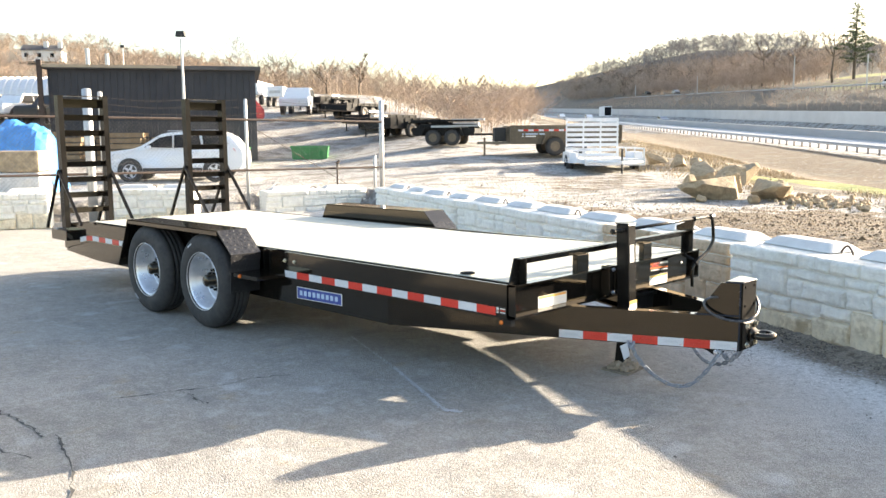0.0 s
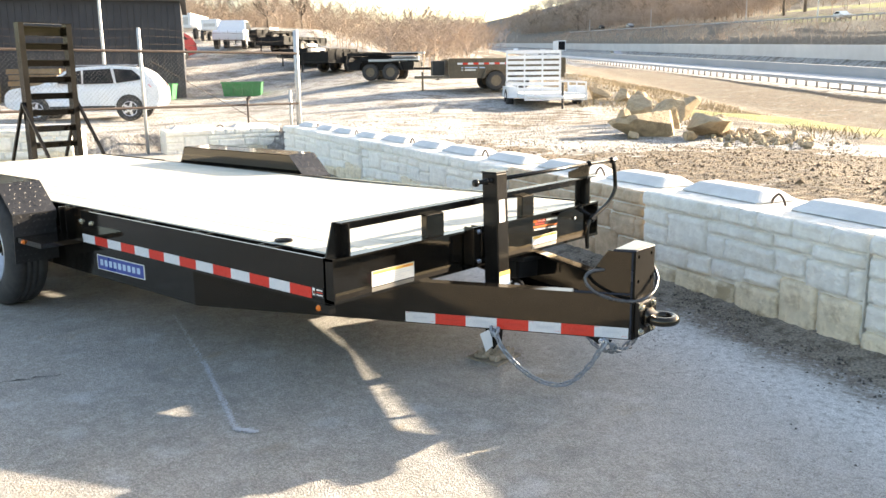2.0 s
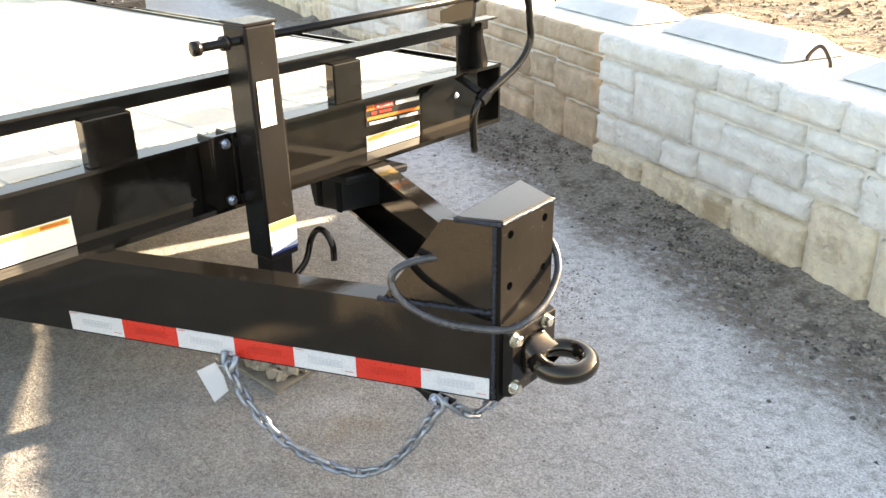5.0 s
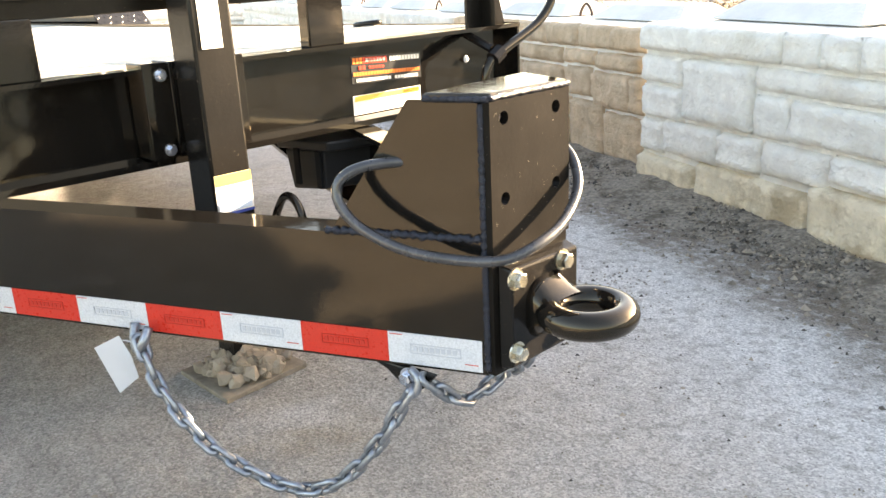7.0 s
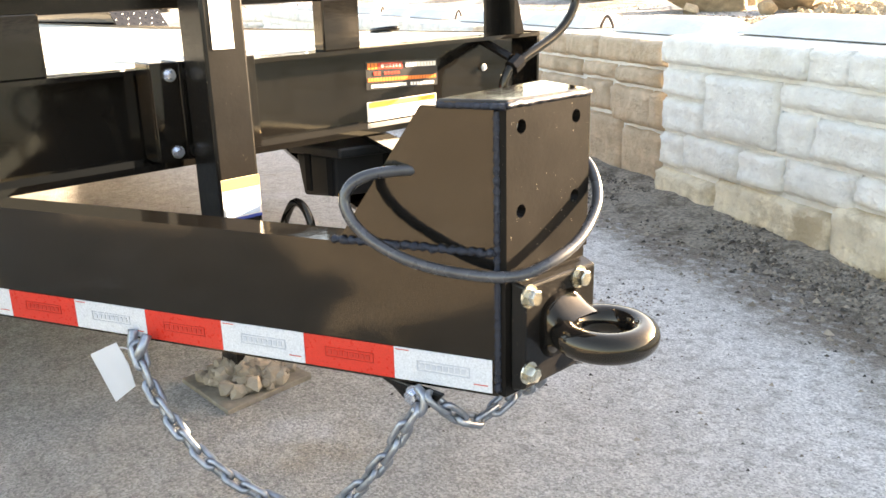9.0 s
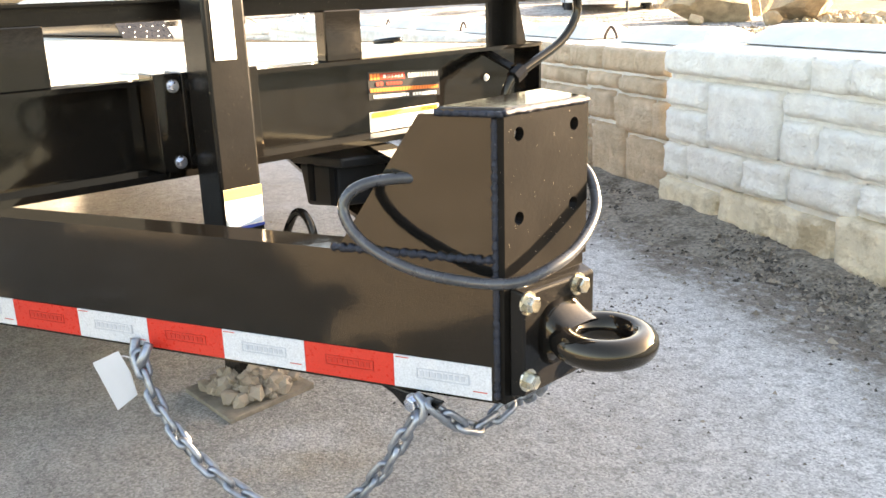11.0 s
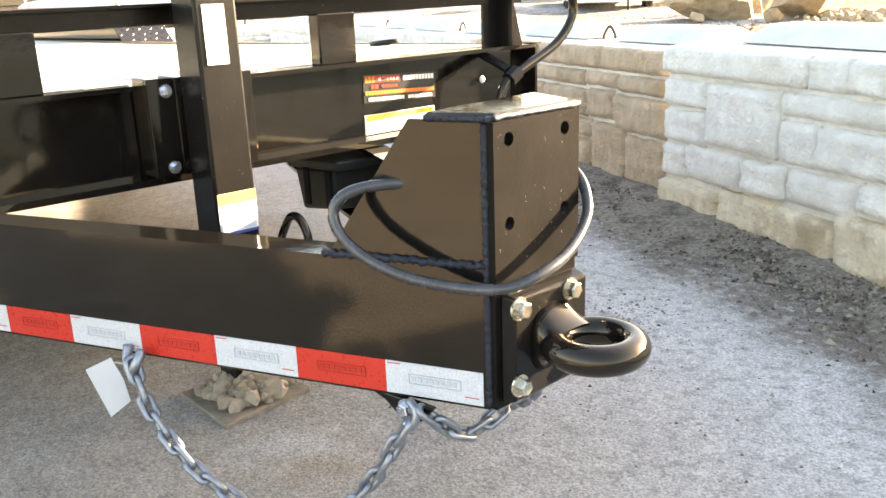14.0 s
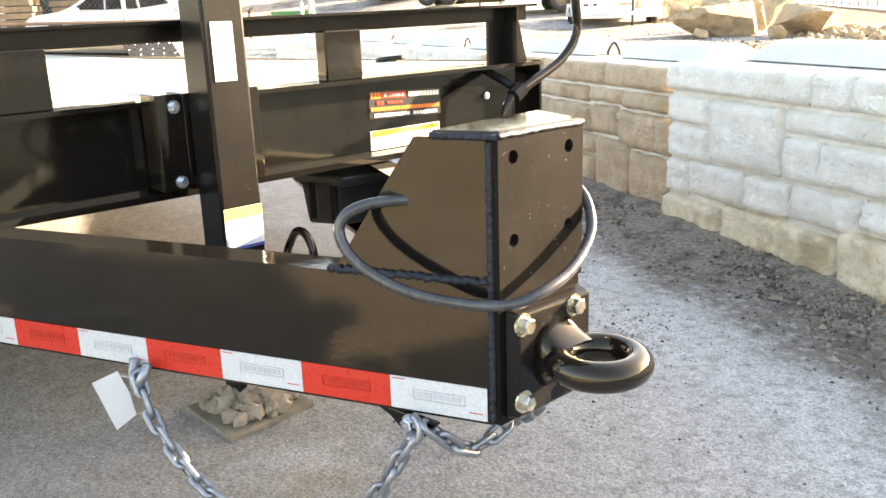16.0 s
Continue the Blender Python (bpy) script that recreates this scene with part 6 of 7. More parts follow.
# Trailers parked in the yard.
def yard_trailer(label, across, along, turn, length, paint, sides=0.0, load=0, tape=False, z=None, group="parked trailers"):
    ob = yard_thing("parked_trailer", label, "trailer", across, along, turn, group, z)
    h, w = 0.62, 1.0
    bm = B()
    box(bm, -length / 2, length / 2, -w, w, h - 0.16, h)
    part("bed", bm, paint, ob)
    if sides:
        for y in (-w, w - 0.05):
            bm = B()
            box(bm, -length / 2, length / 2, y, y + 0.05, h, h + sides)
            part("side", bm, paint, ob)
            n = int(length / 0.55)
            for k in range(n + 1):
                bm = B()
                x = -length / 2 + k * length / n
                box(bm, x - 0.03, x + 0.03, y - 0.05, y + 0.10, h, h + sides)
                part("stake", bm, paint, ob)
        for x in (-length / 2, length / 2 - 0.05):
            bm = B()
            box(bm, x, x + 0.05, -w, w, h, h + sides * 0.97)
            part("end_gate", bm, paint, ob)
        for y in (-w - 0.02, w - 0.07):
            bm = B()
            box(bm, -length / 2, length / 2, y, y + 0.09, h + sides - 0.06, h + sides + 0.02)
            part("rim", bm, paint, ob)
    for s in (-1, 1):
        for x in (-0.45, 0.45):
            bm = B()
            lathe(bm, [(0.2, s * (w + 0.16)), (0.34, s * (w + 0.17)), (0.37, s * (w + 0.12)), (0.37, s * (w - 0.08)), (0.2, s * (w - 0.08))], 20, "Y", (x, 0, 0.37))
            wh = part("wheel", bm, RUBBER, ob, smooth=True)
            bm = B()
            tube(bm, [(x, s * (w + 0.05), 0.37), (x, s * (w + 0.12), 0.37)], 0.2, 14)
            part("rim", bm, BROWNPAINT, wh)
        bm = B()
        prism(bm, [(-0.98, s * w, 0.45), (-0.85, s * w, 0.82), (0.85, s * w, 0.82), (0.98, s * w, 0.45), (0.94, s * w, 0.45), (0.82, s * w, 0.78), (-0.82, s * w, 0.78), (-0.94, s * w, 0.45)], (0, s * 0.24, 0))
        part("fender", bm, paint, ob)
        bm = B()
        prism(bm, [(-length / 2, s * 0.75, h - 0.16), (-length / 2 - 1.2, s * 0.06, h - 0.16), (-length / 2 - 1.2, s * 0.14, h - 0.16), (-length / 2, s * 0.9, h - 0.16)], (0, 0, 0.1))
        part("drawbar", bm, paint, ob)
    bm = B()
    tube(bm, [(-length / 2 - 0.9, 0, 0.02), (-length / 2 - 0.9, 0, 0.72)], 0.04, 8)
    box(bm, -length / 2 - 1.0, -length / 2 - 0.8, -0.1, 0.1, 0.0, 0.03)
    part("jack", bm, paint, ob)
    if tape:
        for k in range(14):
            bm = B()
            x = -length / 2 + 0.3 + k * 0.2
            box(bm, x, x + 0.1995, -w - 0.060, -w - 0.052, h + sides * 0.62, h + sides * 0.62 + 0.07)
            part("tape_piece", bm, TAPE_R if k % 2 else TAPE_W, ob)
        for u in (0.42, 0.58):
            bm = B()
            box(bm, -length / 2 + 0.45, -length / 2 + 1.0 + (0.35 if u > 0.5 else 0), -w - 0.012, -w - 0.004, h + sides * (u - 0.2), h + sides * (u - 0.12))
            part("sign_bar", bm, STICK_LB if u > 0.5 else STICK_W, ob)
        bm = B()
        box(bm, -length / 2 - 0.55, -length / 2 - 0.1, -0.45, 0.25, h - 0.05, h + 0.5)
        rounded(bm, 0.03)
        part("pump_box", bm, DARK_PLASTIC, ob)
    random.seed(int(across * 10) + 77)
    for k in range(load):
        bm = B()
        x, y = random.uniform(-length / 2 + 0.4, length / 2 - 0.6), random.uniform(-0.7, 0.5)
        l, q, zz = random.uniform(0.8, 2.2), random.uniform(0.08, 0.3), h + random.uniform(0.0, 0.55)
        box(bm, x - l / 2, x + l / 2, y, y + q, zz, zz + random.uniform(0.06, 0.16))
        part("loaded_beam", bm, paint if k % 3 else GALV, ob)
    return ob


for a, d, t, ln, s in ((-7.9, 60, 58, 4.2, 0.3), (-5.7, 56, 58, 4.2, 0.32), (-3.7, 52, 52, 4.2, 0.36), (-2.2, 48.5, 48, 4.0, 0.4)):
    yard_trailer("black flatbed trailer parked in the row", a, d, t, ln, FLAT_BLACK, s, 2)
yard_trailer("dark trailer loaded with steel parts", 0.25, 40, 168, 2.9, FLAT_BLACK, 0.18, 26)
yard_trailer("brown dump trailer with red and white tape", 4.8, 34.5, 4, 4.4, BROWNPAINT, 0.55, 0, True)

# White utility trailer with its tall slatted gate.
ut = yard_thing("utility_trailer", "white aluminium utility trailer with tall slatted gate", "trailer", 5.68, 28.0, 2)
bm = B()
box(bm, -1.0, 1.0, -0.05, 3.6, 0.36, 0.50)
part("bed", bm, WHITE_METAL, ut)
bm = B()
for x in (-1.0, 0.96):
    box(bm, x, x + 0.04, 0, 3.6, 0.82, 0.87)
    for y in (0, 1.2, 2.4, 3.56):
        box(bm, x, x + 0.04, y, y + 0.04, 0.5, 0.83)
part("side_rail", bm, WHITE_METAL, ut)
gate_bm = B()
for x in (-0.97, -0.34, 0.30, 0.93):
    box(gate_bm, x, x + 0.05, 3.6, 3.66, 0.5, 1.9)
gate = part("gate", gate_bm, WHITE_METAL, ut)
for k in range(8):
    bm = B()
    z = 0.52 + k * 0.185
    box(bm, -0.975, 0.985, 3.585, 3.61, z, z + 0.115)
    part("slat", bm, WHITE_METAL, gate)
for s in (-1, 1):
    bm = B()
    x0, x1 = sorted((s * 1.0, s * 1.27))
    prism(bm, [(x0, 1.2, 0.35), (x0, 1.3, 0.72), (x0, 2.5, 0.72), (x0, 2.6, 0.35)], (x1 - x0, 0, 0))
    part("fender", bm, WHITE_METAL, ut)
    bm = B()
    lathe(bm, [(0.18, s * 1.28), (0.30, s * 1.27), (0.33, s * 1.22), (0.33, s * 1.06), (0.18, s * 1.05)], 20, "X", (0, 1.9, 0.33))
    part("wheel", bm, RUBBER, ut, smooth=True)
    bm = B()
    tube(bm, [(s * 0.95, 0, 0.42), (0.0, -1.1, 0.42)], 0.05, 6)
    part("drawbar", bm, WHITE_METAL, ut)
bm = B()
box(bm, -1.0, 1.0, -0.09, -0.05, 0.30, 0.52)
part("front_beam", bm, WHITE_METAL, ut)
bm = B()
tube(bm, [(0, -1.0, 0.0), (0, -1.0, 0.85)], 0.035, 8)
part("jack", bm, DARK_PLASTIC, ut)
bm = B()
for x in (-0.7, 0.6):
    box(bm, x, x + 0.08, -0.098, -0.092, 0.42, 0.47)
part("tail_light", bm, LAMP_RED, ut)


# Boulders at the edge of the slope.
def boulder(across, along, size, seed, sink=0.23):
    ob_bm = B()
    bmesh.ops.create_icosphere(ob_bm, subdivisions=4, radius=1.0)
    for v in ob_bm.verts:
        d = v.co.normalized()
        q = d * (1 + 0.28 * noise.noise(d * 1.3 + Vector((seed, 0, 0))) + 0.10 * noise.noise(d * 3.4 + Vector((0, seed, 0))) + 0.07 * noise.noise(d * 8 + Vector((0, 0, seed))) + 0.03 * noise.noise(d * 19 + Vector((seed, 0, seed))))
        for k in range(14):
            n = Vector((math.sin(seed * 3 + k * 2.1), math.cos(seed * 5 + k * 1.7), math.sin(seed + k * 4.2) * (2.2 if k in (0, 5) else 0.8))).normalized()
            over = q.dot(n) - (0.42 if k in (0, 5) else 0.58)
            if over > 0:
                q -= n * over * 0.97
        v.co = Vector((q.x * size[0] / 2, q.y * size[1] / 2, q.z * size[2] / 2))
    ob = part("boulder", ob_bm, ROCK)
    p = spot(across, along)
    ob.matrix_basis = pose(p.x, p.y, height(p.x, p.y) + size[2] * (0.5 - sink), random.uniform(-8, 8), random.uniform(-8, 8), seed * 67)
    tagged(ob, "tan quarried boulder lying on gravel", "boulder", "boulders by the slope")


random.seed(31)
for a, d, sx, sy, sz, sd in ((4.55, 14.2, 1.42, 0.95, 0.66, 1), (5.42, 13.9, 1.12, 0.85, 0.62, 2), (4.62, 15.7, 0.46, 0.5, 0.42, 3), (5.58, 16.5, 1.05, 0.85, 0.66, 4), (5.45, 17.8, 0.95, 0.8, 0.95, 5), (6.35, 18.3, 1.15, 0.9, 0.80, 6),
                           (5.2, 15.4, 0.85, 0.75, 0.66, 7), (7.65, 30.5, 0.98, 0.8, 0.72, 8), (8.35, 30.0, 0.72, 0.7, 0.6, 9), (8.85, 29.5, 0.62, 0.6, 0.56, 10), (5.9, 15.0, 0.45, 0.5, 0.35, 11), (4.95, 13.4, 0.3, 0.3, 0.22, 12), (4.2, 13.7, 0.24, 0.25, 0.2, 13)):
    boulder(a, d, (sx, sy, sz), sd)

# Coarse gravel strewn over the yard behind the wall.
random.seed(34)
v, f = [], []
for i in range(60000):
    d = 8 + 22 * random.random() ** 1.5
    a = random.uniform(-0.42, 0.56) * d
    q = spot(a, d)
    if behind_wall(q.x, q.y) < 0.75 or a > 7.4 or cover(q.x, q.y)[0] > 0.5 or noise.noise(Vector((q.x * 0.9, q.y * 0.9, 3))) < random.uniform(-0.6, 0.5):
        continue
    z = height(q.x, q.y)
    r = random.uniform(0.008, 0.02) * (2.0 if random.random() < 0.04 else 1)
    t = random.uniform(0, math.tau)
    i0 = len(v)
    for k in range(3):
        v.append((q.x + r * math.cos(t + k * 2.1) * random.uniform(0.7, 1.4), q.y + r * math.sin(t + k * 2.1), z - 0.006))
    v.append((q.x + random.uniform(-0.3, 0.3) * r, q.y, z + r * random.uniform(0.5, 1.0)))
    f += [(i0, i0 + 1, i0 + 3), (i0 + 1, i0 + 2, i0 + 3), (i0 + 2, i0, i0 + 3)]
me = bpy.data.meshes.new("yard_gravel")
me.from_pydata(v, [], f)
me.materials.append(material("grey_yard_gravel", (0.20, 0.185, 0.165), 0.95, vary=0.3, scale=20, island=(0.52, 0.50, 0.47)))
tagged(new("yard_gravel", me), "coarse pale grey gravel strewn over the yard", "gravel", kind="stuff")

# Tan rubble spilling off the end of the boulders.
random.seed(33)
bm = B()
for i in range(170):
    q = spot(random.gauss(5.95, 0.3), random.gauss(13.3, 0.7))
    r = random.uniform(0.02, 0.07)
    vs = bmesh.ops.create_icosphere(bm, subdivisions=1, radius=r, matrix=pose(q.x, q.y, height(q.x, q.y) + r * 0.4, random.uniform(0, 360), random.uniform(0, 360), 0))["verts"]
    for w in vs:
        w.co += Vector((random.uniform(-1, 1), random.uniform(-1, 1), random.uniform(-1, 1))) * r * 0.3
tagged(part("rubble", bm, ROCK), "tan stone rubble beside the boulders", "rubble", kind="stuff")

# Loose stones and wood chips over the brown patch behind the wall.
random.seed(32)
bm = B()
for i in range(22000):
    q = spot(random.uniform(0.5, 9.0), random.uniform(6.5, 14))
    if random.random() > cover(q.x, q.y)[0]:
        continue
    z = height(q.x, q.y)
    r = random.uniform(0.008, 0.026) * (2.0 if random.random() < 0.03 else 1)
    k = sorted(random.uniform(0, math.tau) for _ in range(4))
    v = [bm.verts.new((q.x + r * math.cos(t) * random.uniform(0.7, 1.3), q.y + r * math.sin(t), z - 0.01)) for t in k]
    top = bm.verts.new((q.x, q.y, z + r * random.uniform(0.3, 0.8)))
    for j in range(4):
        bm.faces.new((v[j], v[(j + 1) % 4], top))
LITTER = material("brown_chippings", (0.055, 0.040, 0.027), 0.95, vary=0.4, scale=9, island=(0.27, 0.20, 0.13))
tagged(part("chippings", bm, LITTER), "loose brown chippings behind the wall", "chippings", kind="stuff")



# ---- highway, walls and the far side ----
def strip(name, a0, a1, d0, d1, lift, mt, label, category, n=60):
    """A band of road laid along the valley."""
    bm = B()
    rows = []
    for i in range(n + 1):
        d = d0 + (d1 - d0) * (i / n) ** 1.6
        z = road_grade(d) + lift
        rows.append([bm.verts.new(spot(a, d, z)) for a in (a0, a1)])
    for r, s in zip(rows, rows[1:]):
        bm.faces.new((r[0], r[1], s[1], s[0]))
    return tagged(part(name, bm, mt), label, category, kind="structure")


strip("road", 36.8, 60.8, 30, 900, 0.06, ROADWAY, "pale concrete highway", "road")


def long_wall(name, a, thick, low, high, d0, d1, mt, label, n=50, parent=None):
    bm = B()
    prev = None
    for i in range(n + 1):
        d = d0 + (d1 - d0) * (i / n) ** 1.5
        z = road_grade(d)
        ring = [bm.verts.new(spot(x, d, z + h)) for x, h in ((a, low), (a, high), (a + thick, high), (a + thick, low))]
        if prev:
            for k in range(4):
                bm.faces.new((prev[k], prev[(k + 1) % 4], ring[(k + 1) % 4], ring[k]))
        prev = ring
    bmesh.ops.recalc_face_normals(bm, faces=bm.faces[:])
    return tagged(part(name, bm, mt), label, "wall", kind="structure")


long_wall("wall_median", 49.2, 0.5, 0.0, 1.1, 30, 800, BARRIER, "grey concrete median barrier of the highway")
long_wall("wall_retaining", 62.0, 0.8, 0.0, 3.15, 30, 800, material("pale_concrete_panels", (0.52, 0.51, 0.49), 0.85, vary=0.1, scale=0.3), "pale concrete retaining wall beyond the highway")


def guardrail(name, a, d0, d1, lift, n, label, size=1.0):
    ob = thing(name, label, "guardrail", spot(a, d0, 0))
    base = ob.matrix_basis.translation.copy()
    bm = B()
    prev = None
    for i in range(n + 1):
        d = d0 + (d1 - d0) * i / n
        z = road_grade(d) + lift
        ring = [bm.verts.new(spot(a + x * size, d, z + h * size) - base) for x, h in ((0.0, 0.45), (-0.06, 0.52), (0.0, 0.60), (-0.06, 0.68), (0.0, 0.76), (0.08, 0.76), (0.08, 0.45))]
        if prev:
            for k in range(7):
                bm.faces.new((prev[k], prev[(k + 1) % 7], ring[(k + 1) % 7], ring[k]))
        prev = ring
    bmesh.ops.recalc_face_normals(bm, faces=bm.faces[:])
    part("rail", bm, GALV, ob)
    me = None
    m = int((d1 - d0) / 1.9)
    for i in range(m):
        d = d0 + i * (d1 - d0) / m
        p = spot(a + 0.16, d, road_grade(d) + lift) - base
        if me is None:
            bm = B()
            box(bm, -0.09 * size, 0.09 * size, -0.09 * size, 0.09 * size, -0.3, 0.74 * size)
            me = bpy.data.meshes.new("post")
            bm.to_mesh(me)
            bm.free()
            me.materials.append(BARK_DARK)
        o = new("post", me)
        o.parent = ob
        o.location = p
    return ob


guardrail("guardrail", 36.0, 55, 330, 0.05, 60, "galvanised guardrail along the highway")
guardrail("guardrail", 84.5, 120, 420, 7.5, 50, "guardrail along the upper road")

for a, d, t, lab in ((45, 262, 90, "white"), (53, 205, 90, "silver"), (42, 300, 90, "white"), (88, 168, 85, "white"), (90, 330, 90, "silver"), (90, 375, 90, "dark")):
    mt = {"white": WHITE_PAINT, "silver": ZINC, "dark": DARK_PLASTIC}[lab]
    p = spot(a, d)
    vehicle("distant_car", f"{lab} car on the distant road", "car", a, d, t, SUV, 1.9, SUV_GLASS, (-1.42, 1.38), mt, 0.36, z=road_grade(d) + 0.07 if a < 60 else height(p.x, p.y) + 0.1, group="cars on the road")
crate_truck("box_truck", "white box truck on the distant highway", "truck", 55, 288, 90, (9, 2.6, 3.3), WHITE_METAL, z=road_grade(288) + 0.07)

for a, d, h in ((88, 215, 7.4), (88, 296, 6.3), (88, 390, 5.5), (88, 178, 7.2)):
    ob = yard_thing("utility_pole", "grey utility pole beside the upper road", "pole", a, d, 0, "poles by the road")
    bm = B()
    tube(bm, [(0, 0, -0.5), (0, 0, h)], [0.18, 0.12], 8)
    part("shaft", bm, GALV, ob)

# House on the left hill.
house = yard_thing("house", "white hillside house with dark roof", "house", -99.5, 215, 12, z=21.0)
bm = B()
box(bm, -4.6, 4.6, 0, 6, 0, 2.7)
part("wall", bm, HOUSE_WALL, house)
bm = B()
prism(bm, [(-4.9, -0.3, 2.65), (-4.9, 6.3, 2.65), (-4.9, 3.0, 4.3)], (9.8, 0, 0))
part("roof", bm, ROOF_DARK, house)
for x in (0.3, 3.6):
    bm = B()
    box(bm, x, x + 1.0, 1.2, 2.1, 2.5, 5.0)
    part("chimney", bm, HOUSE_WALL, house)
for x in (-4, -1, 2):
    bm = B()
    box(bm, x, x + 0.9, -0.06, 0.02, 1.0, 2.0)
    part("window", bm, DARK_GLASS, house)


# ---- trees ----
def bare_tree(verts, faces, base, h, spread, twigs, rng, limb=7, thick=1.0):
    """Adds a leafless tree: trunk, limbs and a crown of fine twigs, all as slim tapered blades."""
    def blade(p, q, r0, r1, sides=3):
        d = (q - p)
        if d.length < 1e-4:
            return
        d.normalize()
        u = d.orthogonal().normalized()
        w = d.cross(u)
        i = len(verts)
        for c, r in ((p, r0), (q, r1)):
            for k in range(sides):
                a = k * math.tau / sides
                verts.append(c + (u * math.cos(a) + w * math.sin(a)) * r)
        for k in range(sides):
            m = (k + 1) % sides
            faces.append((i + k, i + m, i + sides + m, i + sides + k))

    top = base + Vector((rng.uniform(-0.06, 0.06) * h, rng.uniform(-0.06, 0.06) * h, h * 0.9))
    rt = (h * 0.0045 + 0.02) * thick
    blade(base - Vector((0, 0, 0.4)), base.lerp(top, 0.5), rt, rt * 0.6, 4)
    blade(base.lerp(top, 0.5), top, rt * 0.6, rt * 0.15)
    tips = []
    for k in range(limb):
        t = rng.uniform(0.08, 0.85)
        p = base.lerp(top, t)
        a = rng.uniform(0, math.tau)
        ln = spread * (1.1 - 0.55 * t) * rng.uniform(0.7, 1.15)
        q = p + Vector((math.cos(a) * ln, math.sin(a) * ln, ln * rng.uniform(0.35, 1.2)))
        blade(p, q, rt * 0.42, rt * 0.12)
        tips.append((p, q))
    for k in range(twigs):
        p, q = rng.choice(tips)
        s = p.lerp(q, rng.uniform(0.25, 1.0))
        ln = h * rng.uniform(0.07, 0.19)
        d = Vector((rng.gauss(0, 1), rng.gauss(0, 1), rng.gauss(0.5, 0.8))).normalized()
        e = s + d * ln
        u = d.orthogonal().normalized() * (0.008 + h * 0.0013)
        i = len(verts)
        verts.extend((s - u, s + u, e))
        faces.append((i, i + 1, i + 2))


def wood(name, places, mt, label, seed, twigs=110, thick=1.0):
    rng = random.Random(seed)
    verts, faces = [], []
    for p, h, s in places:
        bare_tree(verts, faces, p, h, s, twigs, rng, 7 if thick == 1.0 else 16, thick)
    me = bpy.data.meshes.new(name)
    me.from_pydata(verts, [], faces)
    me.materials.append(mt)
    return tagged(new(name, me), label, "trees", kind="stuff")


def on_land(a, d):
    p = spot(a, d)
    return Vector((p.x, p.y, height(p.x, p.y)))


rng = random.Random(41)
places = []
for i in range(1150):
    d = rng.uniform(95, 300)
    u = rng.uniform(-0.60, -0.06)
    if abs(u / -0.46 - 1) < 0.10 and 120 < d < 222:
        continue
    places.append((on_land(u * d, d), rng.uniform(4, 6.6) * (0.7 if d < 130 else 1), rng.uniform(2.0, 3.4)))
wood("woods_on_hill", places, BARK, "leafless brown woods over the hillside", 42, 330)
places = []
for i in range(330):
    d = rng.uniform(58, 150)
    u = rng.uniform(-0.13, 0.115)
    if u * d < -4.5 and d < 72:
        continue
    places.append((on_land(u * d, d), rng.uniform(1.5, 3.1), rng.uniform(1.5, 2.6)))
for i in range(90):
    d = rng.uniform(46, 75)
    u = rng.uniform(0.0, 0.10)
    places.append((on_land(u * d, d), rng.uniform(1.4, 2.8), rng.uniform(1.2, 2.0)))
wood("brush_thicket", places, BARK, "leafless brown thicket at the end of the yard", 43, 300)
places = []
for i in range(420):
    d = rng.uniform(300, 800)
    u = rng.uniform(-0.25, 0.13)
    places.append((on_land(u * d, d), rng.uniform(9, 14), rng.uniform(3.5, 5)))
wood("distant_woods", places, BARK_HAZED, "grey-brown woods on the distant ridge, paled for haze", 44, 160)
places, above = [], []
for i in range(2300):
    a = rng.uniform(94, 178)
    d = rng.uniform(150, 620) if rng.random() < 0.8 else rng.uniform(600, 950)
    if a / d > 0.62 or a / d < 0.09 or (a / d > 0.462 and a > 98 and d < 300):
        continue
    (places if a < 124 else above).append((on_land(a, d), rng.uniform(7, 12.5), rng.uniform(2.8, 4.6)))
for i in range(800):
    a, d = rng.uniform(90, 99), rng.uniform(212, 620)
    places.append((on_land(a, d), rng.uniform(3.0, 7.5), rng.uniform(2.0, 3.4)))
wood("woods_beyond_highway", places, BARK, "leafless brown woods beyond the highway", 45, 330)
wood("woods_on_far_hill", above, BARK_DARK, "grey-brown leafless woods on the far hilltop", 47, 260)
places = []
for i in range(900):
    a = rng.uniform(65, 84)
    d = rng.uniform(120, 420)
    places.append((on_land(a, d), rng.uniform(0.8, 2.2), rng.uniform(0.8, 1.7)))
wood("bank_scrub", places, BARK, "low brown scrub on the bank", 46, 60)


places = []
for i in range(95):
    a, d = rng.uniform(91, 122), rng.uniform(222, 620)
    places.append((on_land(a, d), rng.uniform(8, 13), rng.uniform(3.0, 4.6)))
for i in range(80):
    d = rng.uniform(110, 290)
    u = rng.uniform(-0.56, -0.08)
    if not abs(u / -0.46 - 1) < 0.12:
        places.append((on_land(u * d, d), rng.uniform(4.6, 7.4), rng.uniform(2.2, 3.3)))
wood("taller_trees", places, BARK_GREY, "taller dark leafless trees standing out of the woods", 48, 200, 2.2)


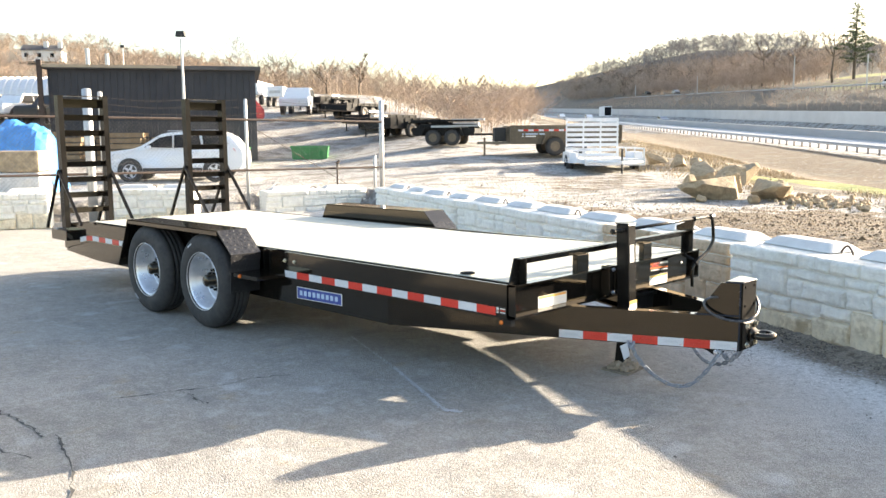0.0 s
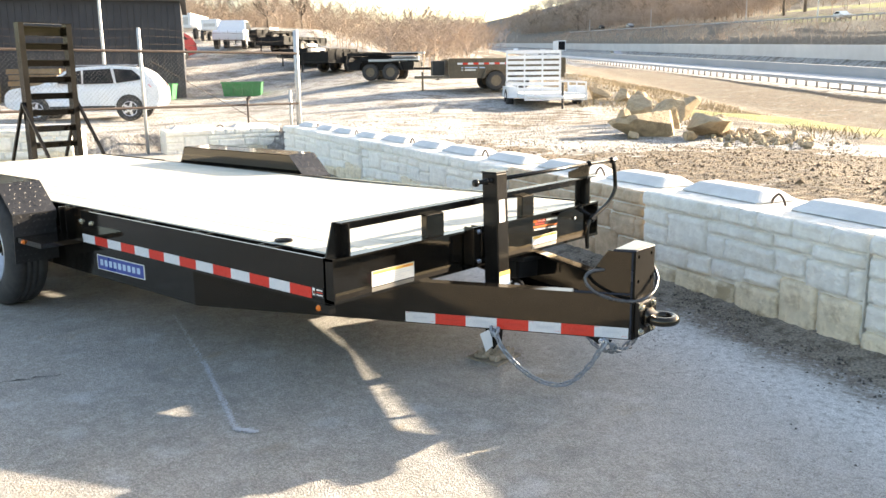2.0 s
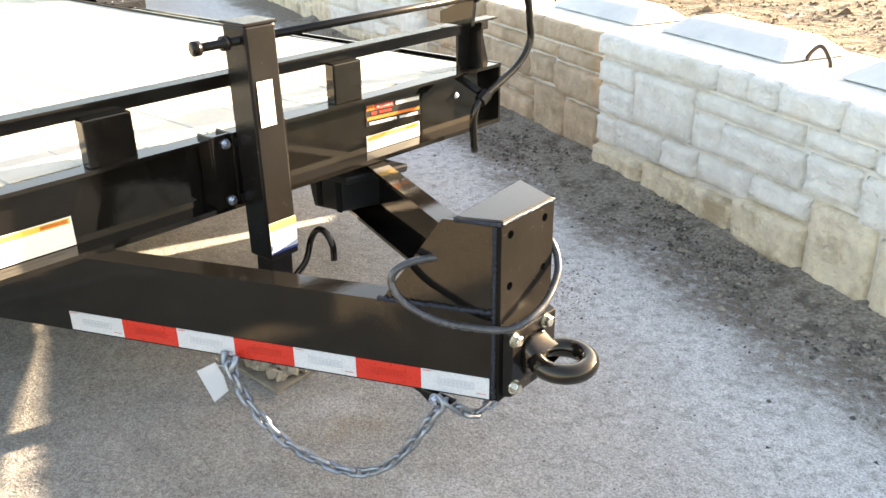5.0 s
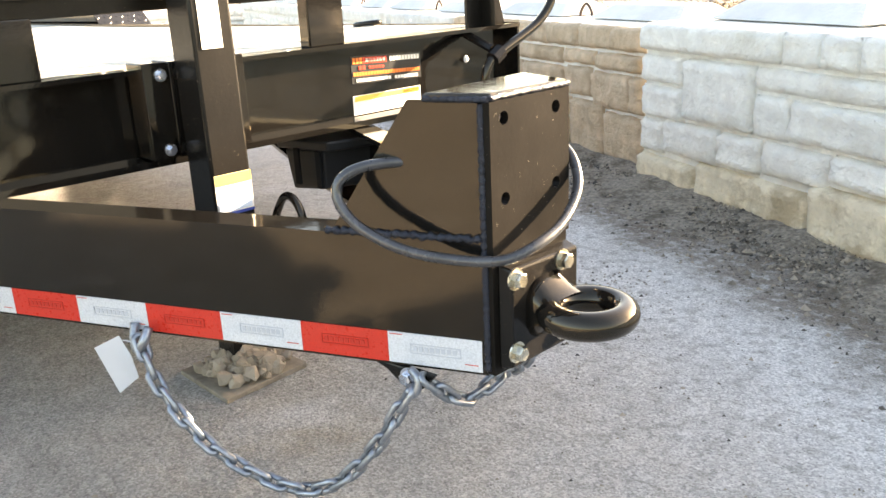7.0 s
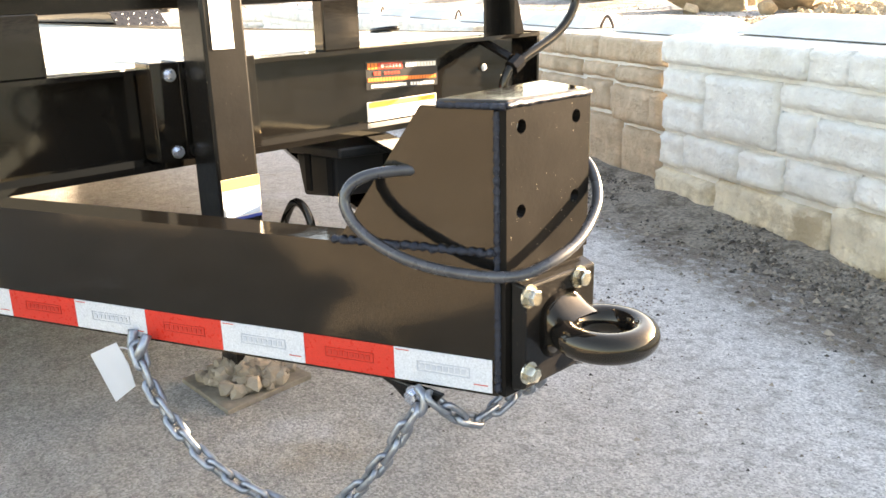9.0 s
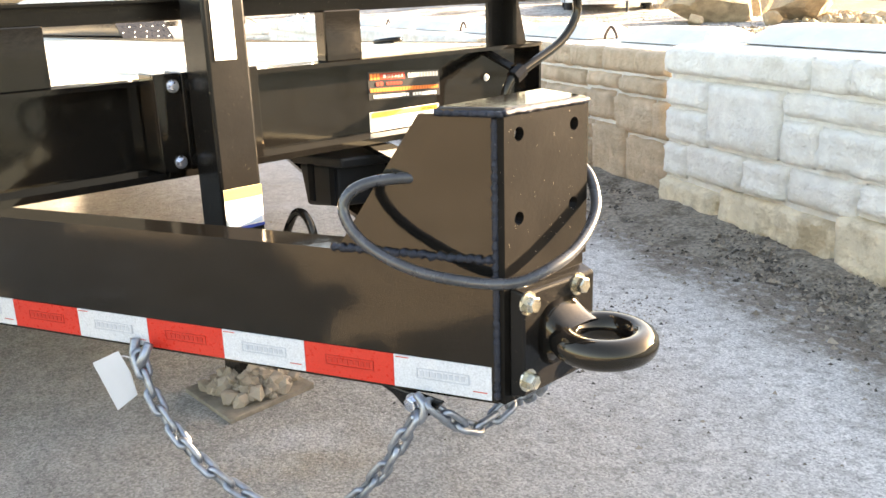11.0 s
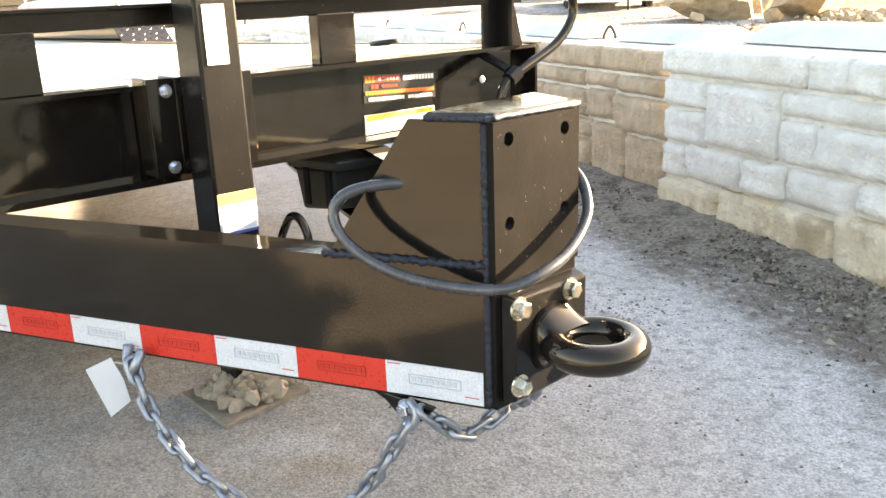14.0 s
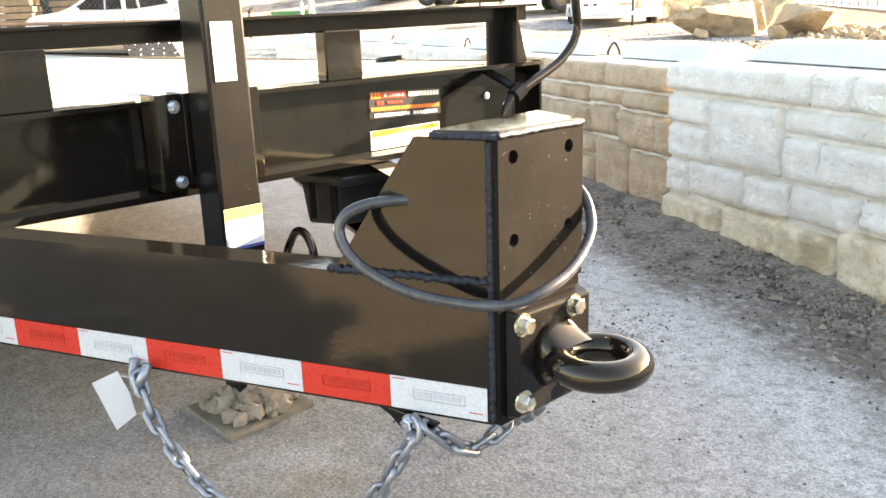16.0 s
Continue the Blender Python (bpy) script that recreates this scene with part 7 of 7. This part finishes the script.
def lone_tree(across, along, h, spread, label, seed, mt=BARK_GREY):
    p = on_land(across, along)
    ob = thing("bare_tree", label, "tree", p)
    rng2 = random.Random(seed)
    v, f = [], []
    tr = h * 0.02 + 0.05
    bm = B()
    bend = [Vector((0.02 * h * math.sin(k * 1.3 + seed), 0.02 * h * math.cos(k * 1.7 + seed), h * 0.16 * k)) for k in range(6)]
    tube(bm, [Vector((0, 0, -0.4))] + bend[1:], [tr * 1.2] + [tr * (1 - 0.17 * k) for k in range(5)], 8)
    part("trunk", bm, mt, ob, smooth=True)
    for k in range(9):
        s = bend[rng2.randint(2, 5)]
        a = k * 2.4 + rng2.uniform(0, 0.6)
        e = s + Vector((math.cos(a) * spread * rng2.uniform(0.6, 1), math.sin(a) * spread * rng2.uniform(0.6, 1), spread * rng2.uniform(0.5, 1.1)))
        m = s.lerp(e, 0.5) + Vector((0, 0, -0.05 * h))
        bm = B()
        tube(bm, smooth_line([s, m, e], 4), [tr * 0.5 * (1 - i / 9.5) for i in range(9)], 5)
        part("limb", bm, mt, ob)
        for j in range(26):
            b0 = m.lerp(e, rng2.random())
            d = Vector((rng2.gauss(0, 1), rng2.gauss(0, 1), rng2.gauss(0.8, 0.6))).normalized()
            e2 = b0 + d * h * rng2.uniform(0.08, 0.2)
            u = d.orthogonal().normalized() * 0.035
            i = len(v)
            v.extend((b0 - u, b0 + u, e2))
            f.append((i, i + 1, i + 2))
    me = bpy.data.meshes.new("twigs")
    me.from_pydata(v, [], f)
    me.materials.append(mt)
    tw = tagged(new("twigs", me), kind="stuff")
    tw.parent = ob
    return ob


lone_tree(-11.5, 86, 3.2, 1.5, "leafless tree at the head of the yard", 1)
lone_tree(-7.6, 80, 3.6, 1.1, "slender leafless tree at the head of the yard", 2)
lone_tree(94, 207, 12, 5.0, "large leafless tree beside the upper road", 3)
lone_tree(97, 260, 13, 4.5, "large leafless tree beyond the upper road", 4)
lone_tree(2.2, 66, 3.0, 1.3, "leafless tree in the thicket", 5, BARK)

# Conifer on the far bank.
pine = thing("conifer", "tall ragged dark green conifer", "tree", on_land(97.2, 203))
H = 18.0
bm = B()
tube(bm, [(0, 0, -0.5), (0, 0, H * 0.5), (0.1, 0, H)], [0.4, 0.24, 0.04], 8)
part("trunk", bm, BARK_GREY, pine)
rng3 = random.Random(9)
v, f = [], []
for k in range(58):
    z = H * (0.2 + 0.78 * k / 58)
    a = k * 2.4
    ln = ((1 - k / 58) ** 0.8 * 4.4 + 0.45) * rng3.uniform(0.45, 1.15)
    d = Vector((math.cos(a), math.sin(a), 0.12))
    for j in range(int(42 * ln)):
        t = rng3.random() ** 0.5
        c = Vector((0, 0, z)) + d * ln * t + Vector((rng3.gauss(0, 0.3), rng3.gauss(0, 0.3), rng3.gauss(0, 0.14)))
        e = c + Vector((rng3.gauss(0, 0.4), rng3.gauss(0, 0.4), rng3.uniform(-0.05, 0.45)))
        u = Vector((rng3.gauss(0, 1), rng3.gauss(0, 1), 0)).normalized() * 0.14
        i = len(v)
        v.extend((c - u, c + u, e))
        f.append((i, i + 1, i + 2))
me = bpy.data.meshes.new("needle_clumps")
me.from_pydata(v, [], f)
me.materials.append(NEEDLES)
o = new("needle_clumps", me)
o.parent = pine

# Dry grass tufts at the edge of the slope.
rng4 = random.Random(12)
v, f = [], []
for i in range(26000):
    a, d = rng4.uniform(4.6, 15), rng4.uniform(13, 46)
    far_patch = d > 27 and a > 5.8 + 0.03 * d
    if not far_patch and (a < 5.6 + 0.06 * (d - 14) or a > 7.8):
        continue
    if noise.noise(Vector((a * 0.5, d * 0.3, 0))) < (-0.25 if far_patch else 0.0):
        continue
    p = on_land(a, d)
    e = p + Vector((rng4.gauss(0, 0.07), rng4.gauss(0, 0.07), rng4.uniform(0.05, 0.2) * (1 if far_patch else 0.7)))
    u = Vector((rng4.gauss(0, 1), rng4.gauss(0, 1), 0)).normalized() * 0.012
    i0 = len(v)
    v.extend((p - u, p + u, e))
    f.append((i0, i0 + 1, i0 + 2))
me = bpy.data.meshes.new("dry_grass")
me.from_pydata(v, [], f)
me.materials.append(material("dry_grass_blades", (0.40, 0.31, 0.19), 0.95, vary=0.4, scale=1.5))
tagged(new("dry_grass", me), "dry tan grass along the slope", "grass", kind="stuff")
